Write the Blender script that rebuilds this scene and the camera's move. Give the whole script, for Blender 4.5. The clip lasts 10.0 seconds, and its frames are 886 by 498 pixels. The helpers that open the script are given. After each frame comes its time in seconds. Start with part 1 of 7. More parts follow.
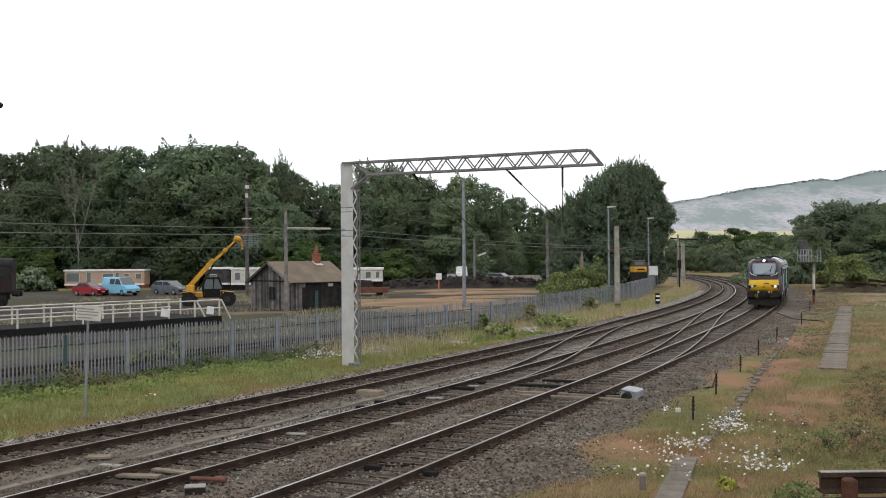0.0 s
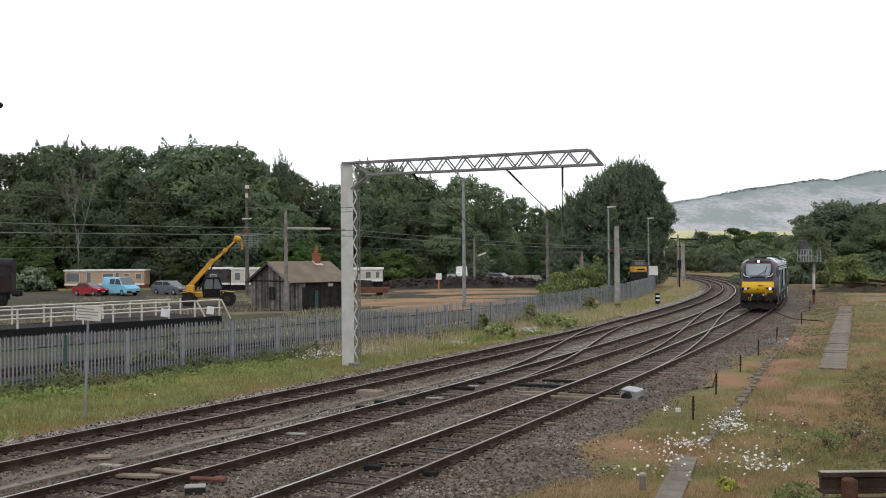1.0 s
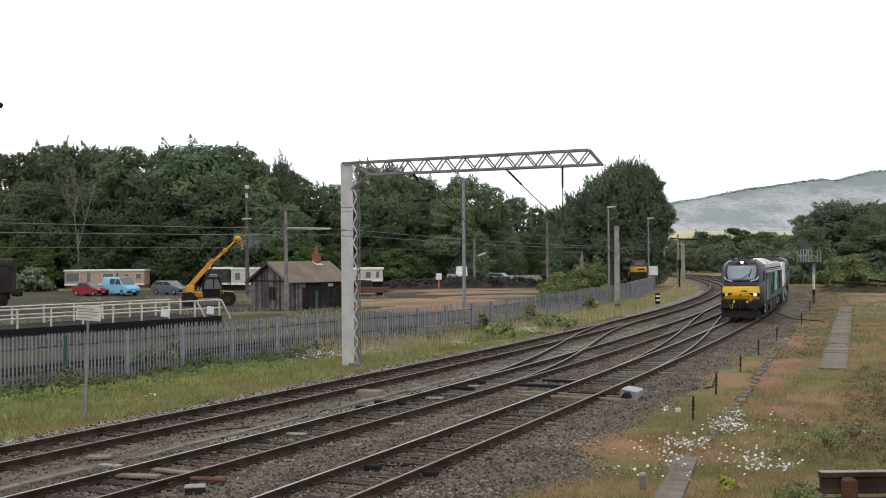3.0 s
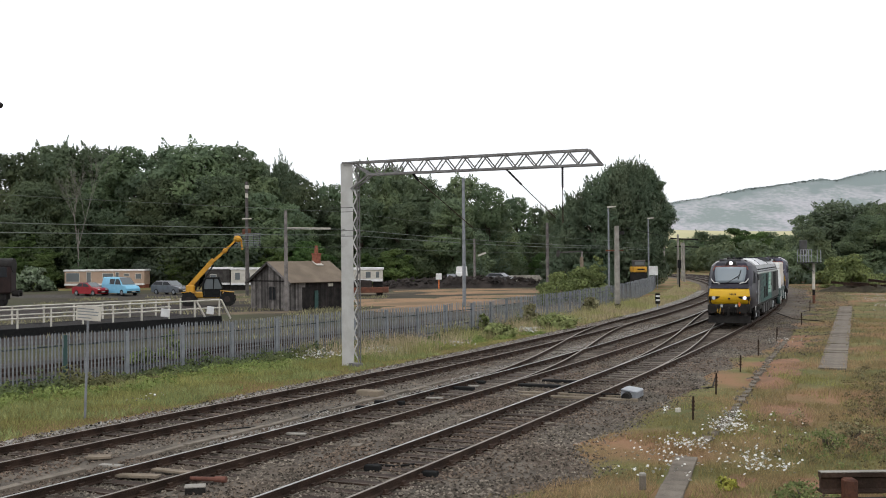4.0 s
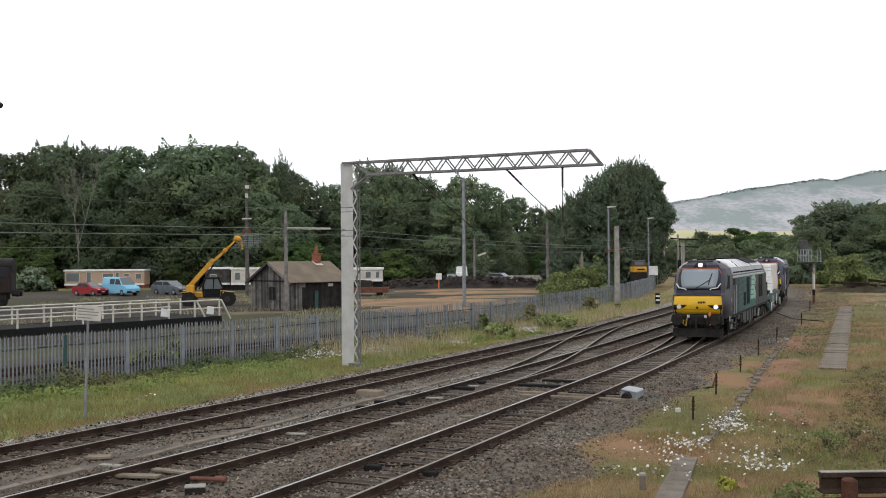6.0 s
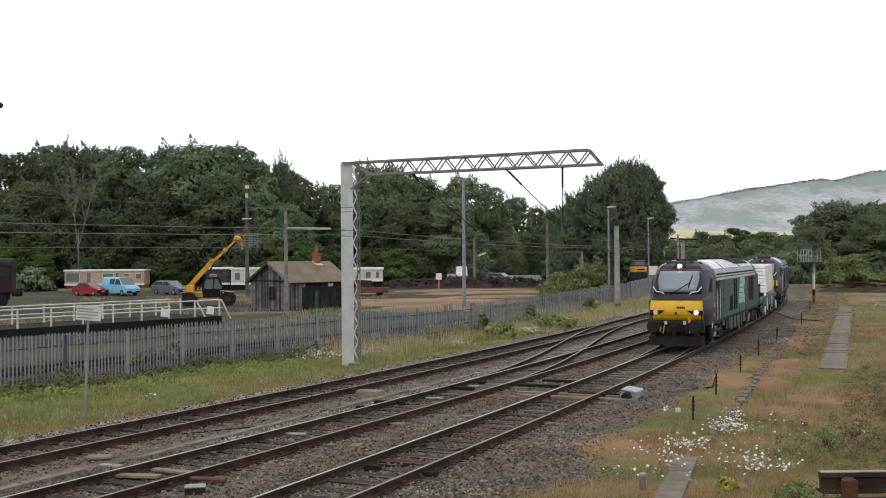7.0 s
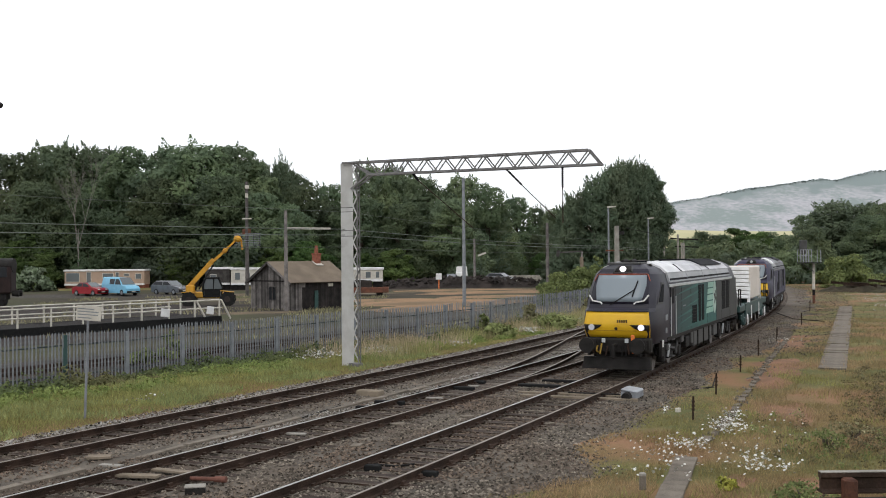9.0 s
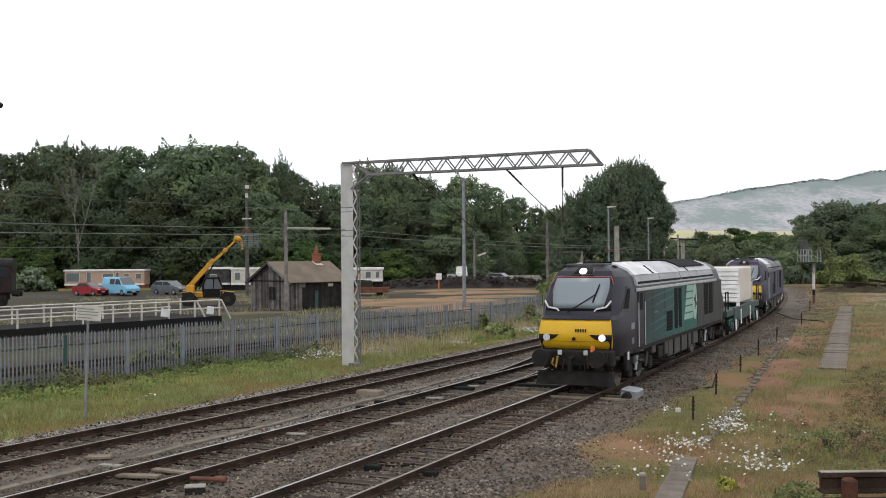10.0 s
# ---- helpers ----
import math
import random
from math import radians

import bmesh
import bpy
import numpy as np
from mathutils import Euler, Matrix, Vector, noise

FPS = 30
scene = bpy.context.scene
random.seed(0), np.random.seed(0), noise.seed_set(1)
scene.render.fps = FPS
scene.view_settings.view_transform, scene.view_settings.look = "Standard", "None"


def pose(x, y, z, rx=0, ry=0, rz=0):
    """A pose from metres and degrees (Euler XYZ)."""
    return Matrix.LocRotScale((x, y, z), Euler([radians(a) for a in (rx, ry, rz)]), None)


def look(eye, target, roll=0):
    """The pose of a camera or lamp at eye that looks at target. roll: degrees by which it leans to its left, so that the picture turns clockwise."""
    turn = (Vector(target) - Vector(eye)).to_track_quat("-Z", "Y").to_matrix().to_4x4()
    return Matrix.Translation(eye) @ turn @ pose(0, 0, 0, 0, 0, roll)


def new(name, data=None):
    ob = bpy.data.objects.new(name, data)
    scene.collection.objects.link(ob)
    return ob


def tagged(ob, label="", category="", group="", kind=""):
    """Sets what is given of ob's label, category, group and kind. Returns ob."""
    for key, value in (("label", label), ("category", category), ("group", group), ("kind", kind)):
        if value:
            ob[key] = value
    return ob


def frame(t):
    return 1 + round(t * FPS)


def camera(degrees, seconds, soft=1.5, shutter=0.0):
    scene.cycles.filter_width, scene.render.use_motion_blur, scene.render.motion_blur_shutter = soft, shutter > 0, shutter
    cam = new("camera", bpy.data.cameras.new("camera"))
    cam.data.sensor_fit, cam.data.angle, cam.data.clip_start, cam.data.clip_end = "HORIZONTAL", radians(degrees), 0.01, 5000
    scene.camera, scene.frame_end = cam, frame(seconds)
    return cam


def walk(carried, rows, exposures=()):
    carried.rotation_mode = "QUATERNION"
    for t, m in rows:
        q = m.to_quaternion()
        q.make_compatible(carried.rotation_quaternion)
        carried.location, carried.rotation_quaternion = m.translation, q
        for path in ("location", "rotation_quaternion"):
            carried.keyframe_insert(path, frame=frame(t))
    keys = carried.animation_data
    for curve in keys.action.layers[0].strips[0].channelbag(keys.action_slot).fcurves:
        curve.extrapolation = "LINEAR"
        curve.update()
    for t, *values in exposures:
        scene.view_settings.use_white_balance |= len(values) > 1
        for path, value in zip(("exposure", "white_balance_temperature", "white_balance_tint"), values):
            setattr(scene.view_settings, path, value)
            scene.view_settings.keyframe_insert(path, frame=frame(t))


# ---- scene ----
cam = camera(44.9, 10.0, soft=1.0)
EYE = (0.0, 0.0, 4.073)
VIEW = look(EYE, (0.0, 100.0, 4.073 + 0.838), -0.524)
walk(cam, [(0.0, VIEW), (10.0, VIEW)])

# ---- light: bright overcast sky, very soft sun behind thin cloud ----
world = bpy.data.worlds.new("overcast")
scene.world = world
world.use_nodes = True
wn, wl = world.node_tree.nodes, world.node_tree.links
bg = wn["Background"]
sky = wn.new("ShaderNodeTexSky")
sky.sky_type, sky.sun_disc = "NISHITA", False
sky.sun_elevation, sky.sun_rotation = radians(52), radians(200)
veil = wn.new("ShaderNodeMix")
veil.data_type, veil.blend_type = "RGBA", "MIX"
veil.inputs[0].default_value = 0.9
veil.inputs[7].default_value = (11.6, 11.8, 12.2, 1)
wl.new(sky.outputs[0], veil.inputs[6])
wl.new(veil.outputs[2], bg.inputs[0])
bg.inputs[1].default_value = 0.105
sun_data = bpy.data.lights.new("sun", "SUN")
sun_data.energy, sun_data.angle, sun_data.color = 0.5, radians(25), (1.0, 0.95, 0.88)
sun = new("sun", sun_data)
sun.matrix_world = look((0, 0, 60), (14, 40, 0))
scene.view_settings.exposure = 0.0


# ---- materials ----
def mat(name, a, b=None, scale=4.0, rough=0.8, metal=0.0, bump=0.0, fine=40.0, island=0.0, obj=0.0, third=None, big=0.3, emit=0.0, trans=0.0, spec=None):
    """Two or three colours mixed by noise at two scales, with relief."""
    m = bpy.data.materials.new(name)
    m.use_nodes = True
    n, l = m.node_tree.nodes, m.node_tree.links
    p = n["Principled BSDF"]
    p.inputs["Roughness"].default_value, p.inputs["Metallic"].default_value = rough, metal
    p.inputs["Specular IOR Level"].default_value = spec if spec is not None else (0.15 if rough > 0.65 else 0.4)
    b = b or tuple(v * 0.72 for v in a)
    co = n.new("ShaderNodeTexCoord")
    t1, t2 = n.new("ShaderNodeTexNoise"), n.new("ShaderNodeTexNoise")
    for t, s in ((t1, scale), (t2, fine)):
        t.inputs["Scale"].default_value, t.inputs["Detail"].default_value = s, 6
        l.new(co.outputs["Object"], t.inputs["Vector"])
    add = n.new("ShaderNodeMath")
    add.operation = "MULTIPLY_ADD"
    add.inputs[1].default_value, add.inputs[2].default_value = 0.5, -0.25
    l.new(t2.outputs["Fac"], add.inputs[0])
    fac = n.new("ShaderNodeMath")
    l.new(t1.outputs["Fac"], fac.inputs[0])
    l.new(add.outputs[0], fac.inputs[1])
    ramp = n.new("ShaderNodeValToRGB")
    e = ramp.color_ramp.elements
    e[0].position, e[1].position = 0.36, 0.64
    e[0].color, e[1].color = (*b, 1), (*a, 1)
    l.new(fac.outputs[0], ramp.inputs[0])
    col = ramp.outputs[0]
    if third:
        t3 = n.new("ShaderNodeTexNoise")
        t3.inputs["Scale"].default_value, t3.inputs["Detail"].default_value = big, 5
        l.new(co.outputs["Object"], t3.inputs["Vector"])
        r3 = n.new("ShaderNodeValToRGB")
        r3.color_ramp.elements[0].position, r3.color_ramp.elements[1].position = 0.46, 0.6
        l.new(t3.outputs["Fac"], r3.inputs[0])
        mx = n.new("ShaderNodeMix")
        mx.data_type = "RGBA"
        l.new(r3.outputs[0], mx.inputs[0])
        l.new(col, mx.inputs[6])
        mx.inputs[7].default_value = (*third, 1)
        col = mx.outputs[2]
    for amount, node, sock in ((island, "ShaderNodeNewGeometry", "Random Per Island"), (obj, "ShaderNodeObjectInfo", "Random")):
        if amount:
            g = n.new(node)
            mr = n.new("ShaderNodeMapRange")
            mr.inputs[3].default_value, mr.inputs[4].default_value = 1 - amount, 1 + amount
            l.new(g.outputs[sock], mr.inputs[0])
            hv = n.new("ShaderNodeHueSaturation")
            hv.inputs["Saturation"].default_value = 1.15 if amount == obj and trans else 1.0
            l.new(mr.outputs[0], hv.inputs["Value"])
            l.new(col, hv.inputs["Color"])
            if amount == obj and trans:
                hue = n.new("ShaderNodeMapRange")
                hue.inputs[3].default_value, hue.inputs[4].default_value = 0.472, 0.51
                sp = n.new("ShaderNodeMath")
                sp.operation = "FRACT"
                ml = n.new("ShaderNodeMath")
                ml.operation = "MULTIPLY"
                ml.inputs[1].default_value = 7.31
                l.new(g.outputs[sock], ml.inputs[0])
                l.new(ml.outputs[0], sp.inputs[0])
                l.new(sp.outputs[0], hue.inputs[0])
                l.new(hue.outputs[0], hv.inputs["Hue"])
            col = hv.outputs[0]
    l.new(col, p.inputs["Base Color"])
    if bump:
        bp = n.new("ShaderNodeBump")
        bp.inputs["Strength"].default_value, bp.inputs["Distance"].default_value = bump, 0.02
        l.new(t2.outputs["Fac"], bp.inputs["Height"])
        l.new(bp.outputs[0], p.inputs["Normal"])
    if emit:
        p.inputs["Emission Color"].default_value = (*a, 1)
        p.inputs["Emission Strength"].default_value = emit
    if trans:
        tr = n.new("ShaderNodeBsdfTranslucent")
        l.new(col, tr.inputs["Color"])
        ms = n.new("ShaderNodeMixShader")
        ms.inputs[0].default_value = trans
        l.new(p.outputs[0], ms.inputs[1])
        l.new(tr.outputs[0], ms.inputs[2])
        l.new(ms.outputs[0], n["Material Output"].inputs[0])
    return m


M_BALLAST = mat("ballast_stone", (0.142, 0.122, 0.1), (0.08, 0.069, 0.057), 1.2, 0.95, bump=0.9, fine=22, island=0.45, third=(0.1, 0.077, 0.06), big=0.25)
M_SOIL = mat("dark_cinder", (0.085, 0.076, 0.066), (0.05, 0.045, 0.04), 2, 0.95, bump=0.8, fine=30)
M_GRASS = mat("rough_grass_ground", (0.165, 0.15, 0.055), (0.095, 0.098, 0.036), 0.5, 0.95, bump=0.9, fine=9, third=(0.24, 0.135, 0.075), big=0.22)
M_BLADE = mat("grass_blades", (0.35, 0.335, 0.12), (0.21, 0.225, 0.075), 0.6, 0.85, fine=3.0, island=0.4, third=(0.26, 0.25, 0.09), big=0.22, trans=0.35)
M_DRY = mat("dry_grass_blades", (0.41, 0.285, 0.16), (0.27, 0.19, 0.1), 0.5, 0.9, island=0.4, third=(0.23, 0.2, 0.08), big=0.2, trans=0.35)
M_YARD = mat("yard_earth", (0.066, 0.054, 0.037), (0.04, 0.035, 0.024), 0.3, 0.95, bump=0.6, fine=2.5, third=(0.052, 0.055, 0.025), big=0.07)
M_SAND = mat("sandy_earth", (0.3, 0.185, 0.105), (0.17, 0.12, 0.072), 0.2, 0.95, bump=0.4, fine=2)
M_RUST = mat("rusty_rail", (0.066, 0.042, 0.031), (0.03, 0.02, 0.015), 2, 0.75, 0.3, bump=0.4)
M_HEAD = mat("worn_rail_head_gleam", (0.42, 0.41, 0.4), (0.3, 0.28, 0.26), 3, 0.3, 0.9)
M_DULL = mat("dull_rail_head", (0.29, 0.25, 0.215), (0.2, 0.165, 0.14), 3, 0.5, 0.6)
M_SLEEPER = mat("weathered_sleeper", (0.15, 0.128, 0.106), (0.078, 0.066, 0.056), 3, 0.9, bump=0.7, obj=0.45)
M_GALV = mat("galvanised_steel", (0.25, 0.265, 0.28), (0.175, 0.185, 0.2), 3, 0.6, 0.2, bump=0.1, obj=0.08)
M_MAST = mat("grey_painted_mast", (0.5, 0.5, 0.48), (0.42, 0.41, 0.39), 2, 0.6, 0.1, bump=0.15)
M_BEAM = mat("weathered_beam_steel", (0.22, 0.215, 0.21), (0.13, 0.125, 0.12), 3, 0.6, 0.3)
M_CONC = mat("weathered_concrete", (0.36, 0.34, 0.3), (0.24, 0.225, 0.2), 2, 0.9, bump=0.5)
M_LEAF = mat("broadleaf_foliage", (0.19, 0.235, 0.135), (0.12, 0.16, 0.1), 0.16, 0.8, fine=0.9, island=0.16, obj=0.35, third=(0.125, 0.16, 0.118), big=0.05, trans=0.45)
M_SLAB = mat("weathered_walkway_concrete", (0.2, 0.172, 0.14), (0.135, 0.115, 0.093), 2.5, 0.95, bump=0.5, obj=0.15)
M_LEAFD = mat("dark_conifer_foliage", (0.15, 0.188, 0.125), (0.098, 0.132, 0.09), 0.2, 0.8, fine=1.0, island=0.2, obj=0.15, trans=0.35)
M_LEAFL = mat("young_green_foliage", (0.135, 0.2, 0.085), (0.08, 0.125, 0.055), 0.3, 0.8, fine=1.2, island=0.2, obj=0.3, trans=0.45)
M_BUSH = mat("bush_foliage", (0.25, 0.29, 0.115), (0.15, 0.185, 0.07), 0.5, 0.8, island=0.4, trans=0.4)
M_BARK = mat("bark", (0.11, 0.09, 0.07), (0.06, 0.05, 0.04), 3, 0.95, bump=0.8)
M_BLACK = mat("black_wire", (0.018, 0.018, 0.018), None, 5, 0.8, spec=0.08)
M_WIRE = mat("copper_wire", (0.16, 0.19, 0.16), (0.12, 0.13, 0.11), 5, 0.5, 0.5)
# Scree and woods, paled and blued to put distance haze into the colour.
M_HILL = mat("hazed_scree_and_woods", (0.47, 0.45, 0.48), (0.25, 0.29, 0.28), 0.012, 1.0, fine=0.12, third=(0.225, 0.265, 0.26), big=0.012)
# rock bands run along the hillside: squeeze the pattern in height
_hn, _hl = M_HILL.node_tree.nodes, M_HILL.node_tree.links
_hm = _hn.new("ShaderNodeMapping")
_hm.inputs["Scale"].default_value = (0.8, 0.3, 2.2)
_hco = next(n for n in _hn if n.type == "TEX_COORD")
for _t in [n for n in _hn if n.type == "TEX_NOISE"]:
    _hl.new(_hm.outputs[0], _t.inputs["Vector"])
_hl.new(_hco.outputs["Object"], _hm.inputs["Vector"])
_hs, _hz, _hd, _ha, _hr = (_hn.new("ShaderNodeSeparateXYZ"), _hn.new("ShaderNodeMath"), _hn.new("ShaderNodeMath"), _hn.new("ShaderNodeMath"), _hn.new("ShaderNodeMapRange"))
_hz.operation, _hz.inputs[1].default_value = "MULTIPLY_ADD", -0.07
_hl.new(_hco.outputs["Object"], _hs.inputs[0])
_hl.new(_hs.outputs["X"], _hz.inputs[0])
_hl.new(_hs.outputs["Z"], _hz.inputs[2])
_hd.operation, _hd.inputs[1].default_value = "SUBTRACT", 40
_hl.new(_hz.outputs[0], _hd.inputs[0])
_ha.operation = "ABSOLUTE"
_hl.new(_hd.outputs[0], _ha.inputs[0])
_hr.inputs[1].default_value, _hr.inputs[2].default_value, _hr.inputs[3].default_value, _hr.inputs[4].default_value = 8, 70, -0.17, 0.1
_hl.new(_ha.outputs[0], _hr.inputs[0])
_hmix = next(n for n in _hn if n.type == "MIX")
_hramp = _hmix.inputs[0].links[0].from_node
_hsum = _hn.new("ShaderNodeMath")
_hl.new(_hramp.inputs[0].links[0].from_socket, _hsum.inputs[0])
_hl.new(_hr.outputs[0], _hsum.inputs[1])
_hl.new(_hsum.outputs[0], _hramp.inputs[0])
# Ridge foliage paled towards the hill's hazy grey-green.
M_RIDGE = mat("hazed_ridge_trees", (0.2, 0.24, 0.225), (0.15, 0.18, 0.17), 0.05, 1.0)
M_FIELD = mat("pale_hay_field", (0.5, 0.46, 0.28), (0.44, 0.42, 0.25), 0.02, 1.0)


# ---- mesh tools ----
def finish(name, bm, material, parent=None, label="", smooth=False):
    me = bpy.data.meshes.new(name)
    bmesh.ops.recalc_face_normals(bm, faces=bm.faces[:])
    bm.to_mesh(me)
    bm.free()
    return from_mesh(name, me, material, parent, label, smooth)


def from_mesh(name, me, material, parent=None, label="", smooth=False):
    if not me.materials:
        me.materials.append(material)
        if smooth:
            me.polygons.foreach_set("use_smooth", [True] * len(me.polygons))
    ob = new(name, me)
    if parent:
        ob.parent = parent
    if label:
        ob["label"] = label
    return ob


part = finish


def box(bm, sx, sy, sz, m=None, bevel=0.0):
    r = bmesh.ops.create_cube(bm, size=1, matrix=(m or Matrix()) @ Matrix.Diagonal((sx, sy, sz, 1)))
    if bevel:
        vs = set(r["verts"])
        es = [e for e in bm.edges if e.verts[0] in vs and e.verts[1] in vs]
        bmesh.ops.bevel(bm, geom=es, offset=bevel, segments=1, affect="EDGES")
    return r


def rod(bm, p, q, r, r2=None, seg=8):
    p, q = Vector(p), Vector(q)
    d = q - p
    m = Matrix.Translation((p + q) / 2) @ d.to_track_quat("Z", "Y").to_matrix().to_4x4()
    return bmesh.ops.create_cone(bm, cap_ends=True, segments=seg, radius1=r, radius2=r if r2 is None else r2, depth=d.length, matrix=m)


def beam(bm, p, q, w, h):
    """A straight bar of rectangular section from p to q."""
    p, q = Vector(p), Vector(q)
    d = q - p
    m = Matrix.Translation((p + q) / 2) @ d.to_track_quat("Y", "Z").to_matrix().to_4x4()
    box(bm, w, d.length, h, m)


def thing(name, m, label, category, group="", kind=""):
    e = new(name)
    e.empty_display_size = 0.2
    e.matrix_world = m
    return tagged(e, label, category, group, kind)


def solid(name, sides):
    """Mesh of a prism list: sides is (vertices, faces)."""
    me = bpy.data.meshes.new(name)
    me.from_pydata(sides[0], [], sides[1])
    me.update()
    return me


def sweep(name, pts, profile, closed_ends=True):
    """Profile (x to the right, z up) swept along level points."""
    n, k = len(pts), len(profile)
    vs, fs = [], []
    for i, p in enumerate(pts):
        a, b = pts[max(i - 1, 0)], pts[min(i + 1, n - 1)]
        d = Vector((b[0] - a[0], b[1] - a[1])).normalized()
        for x, z in profile:
            vs.append((p[0] + d.y * x, p[1] - d.x * x, (p[2] if len(p) > 2 else 0) + z))
    for i in range(n - 1):
        for j in range(k):
            a, b = i * k + j, i * k + (j + 1) % k
            fs.append((a, b, b + k, a + k))
    if closed_ends:
        fs += [tuple(range(k)), tuple(range((n - 1) * k, n * k))]
    return solid(name, (vs, fs))


# ---- the lines of the three tracks, x as a cubic of y ----
TRACK = {"near": (-1.6665e-06, -0.00050102, 0.48593, -11.208),
         "middle": (3.1189e-07, -0.001199, 0.55753, -16.742),
         "far": (-7.6752e-07, -0.00093027, 0.55371, -21.5)}


def line_x(k, y):
    a, b, c, d = TRACK[k]
    return ((a * y + b) * y + c) * y + d


def off(k, y, o):
    """The point o metres to the right of track k at y."""
    a, b, c, _ = TRACK[k]
    s = (3 * a * y + 2 * b) * y + c
    q = math.hypot(1, s)
    return (line_x(k, y) + o / q, y - o * s / q)


GROUND = -0.26


def rise(x, y):
    """Height of the ground: flat, with slight unevenness off the tracks."""
    return GROUND + 0.07 * noise.noise(Vector((x * 0.3, y * 0.3, 0))) + 0.05 * noise.noise(Vector((x * 0.06, y * 0.06, 3)))


# ground: one sheet to the horizon, finer near the camera
def grid_sheet(name, xs, ys, zf, material, kind="structure"):
    vs = [(x, y, zf(x, y)) for y in ys for x in xs]
    w = len(xs)
    fs = [(j * w + i, j * w + i + 1, (j + 1) * w + i + 1, (j + 1) * w + i) for j in range(len(ys) - 1) for i in range(w - 1)]
    return from_mesh(name, solid(name, (vs, fs)), material, smooth=True)


xs = [-3000, -1200, -500, -250] + [-120 + 2.0 * i for i in range(111)] + [150, 300, 700, 1500, 3000]
ys = [-400, -120, -40] + [-10 + 1.5 * i for i in range(100)] + [150, 170, 200, 240, 300, 450, 800, 1600, 3500]
ground = grid_sheet("ground", xs, ys, lambda x, y: rise(x, y) - (0.0 if abs(x) < 200 and y < 250 else 0.3), M_GRASS)
tagged(ground, "rough summer grass, green and straw coloured, with bare earth", "ground", kind="structure")

# ballast bed under the tracks
vs, fs = [], []
Y0, Y1 = -25, 245
for i in range(181):
    y = Y0 + (Y1 - Y0) * i / 180
    shoulder = 4.4 + 0.5 * min(1, max(0, (y - 18) / 14)) + 0.8 * min(1, max(0, (y - 48) / 25))
    cols = [("far", -2.3, GROUND - 0.12), ("far", -1.75, -0.175)]
    for k in ("far", "middle", "near"):
        cols += [(k, -1.02, -0.174), (k, -0.9, -0.205), (k, -0.6, -0.205), (k, 0, -0.2), (k, 0.6, -0.205), (k, 0.9, -0.205), (k, 1.02, -0.174)]
    cols += [("near", 1.75, -0.185), ("near", shoulder, GROUND - 0.1)]
    vs += [off(k, y, o) + (z,) for k, o, z in cols]
    w = len(cols)
    if i:
        fs += [((i - 1) * w + j, (i - 1) * w + j + 1, i * w + j + 1, i * w + j) for j in range(w - 1)]
ballast = from_mesh("ballast_bed", solid("ballast_bed", (vs, fs)), M_BALLAST, smooth=True)
tagged(ballast, "grey-brown crushed stone ballast under the railway tracks", "ballast", kind="structure")

# ---- tracks: rails and sleepers ----
RAIL = [(-0.036, 0.0), (0.036, 0.0), (0.036, -0.035), (0.012, -0.05), (0.012, -0.13), (0.07, -0.148), (0.07, -0.16), (-0.07, -0.16), (-0.07, -0.148), (-0.012, -0.13), (-0.012, -0.05), (-0.036, -0.035)]
HEADP = [(-0.03, 0.001), (0.03, 0.001), (0.03, 0.005), (-0.03, 0.005)]
bm = bmesh.new()
box(bm, 2.6, 0.25, 0.13, bevel=0.012)
for sx in (-0.7525, 0.7525):
    nf = len(bm.faces)
    box(bm, 0.34, 0.17, 0.03, pose(sx, 0, 0.075))
    box(bm, 0.05, 0.12, 0.07, pose(sx + 0.09, 0, 0.11))
    box(bm, 0.05, 0.12, 0.07, pose(sx - 0.09, 0, 0.11))
    bm.faces.ensure_lookup_table()
    for fc in bm.faces[nf:]:
        fc.material_index = 1
sleeper_mesh = bpy.data.meshes.new("sleeper")
bm.to_mesh(sleeper_mesh)
bm.free()
sleeper_mesh.materials.append(M_SLEEPER)
sleeper_mesh.materials.append(M_RUST)


def track(k, label, polished, step=0.71, last=235):
    t = thing("railway_track", Matrix(), label, "railway track", "railway tracks", "structure")
    for o in (-0.7525, 0.7525):
        ps = [off(k, -25 + 2.0 * i, o) for i in range(135)]
        rail = from_mesh("rail", sweep("rail", ps, RAIL), M_RUST, t)
        # Left heads bright, right dull: one-sided sky reflection set by head colour.
        from_mesh("rail_head", sweep("rail_head", ps, HEADP), M_HEAD if polished and o < 0 else M_DULL, rail, "worn running surface")
    y, count = -4.0, 0
    rnd = random.Random(len(k))
    while y < last and count < 290:
        a, b, c, _ = TRACK[k]
        s = (3 * a * y + 2 * b) * y + c
        ob = new("sleeper", sleeper_mesh)
        ob.parent = t
        ob.matrix_basis = pose(line_x(k, y), y, -0.225 + rnd.uniform(-0.012, 0.01), 0, 0, -math.degrees(math.atan(s)) + rnd.uniform(-1, 1))
        y += step / math.hypot(1, s)
        count += 1
    return t


track("near", "railway track with worn bright rails on weathered sleepers", True)
track("middle", "railway track with bright rails beside the near line", True)
track("far", "rusty railway track along the grass verge", False)


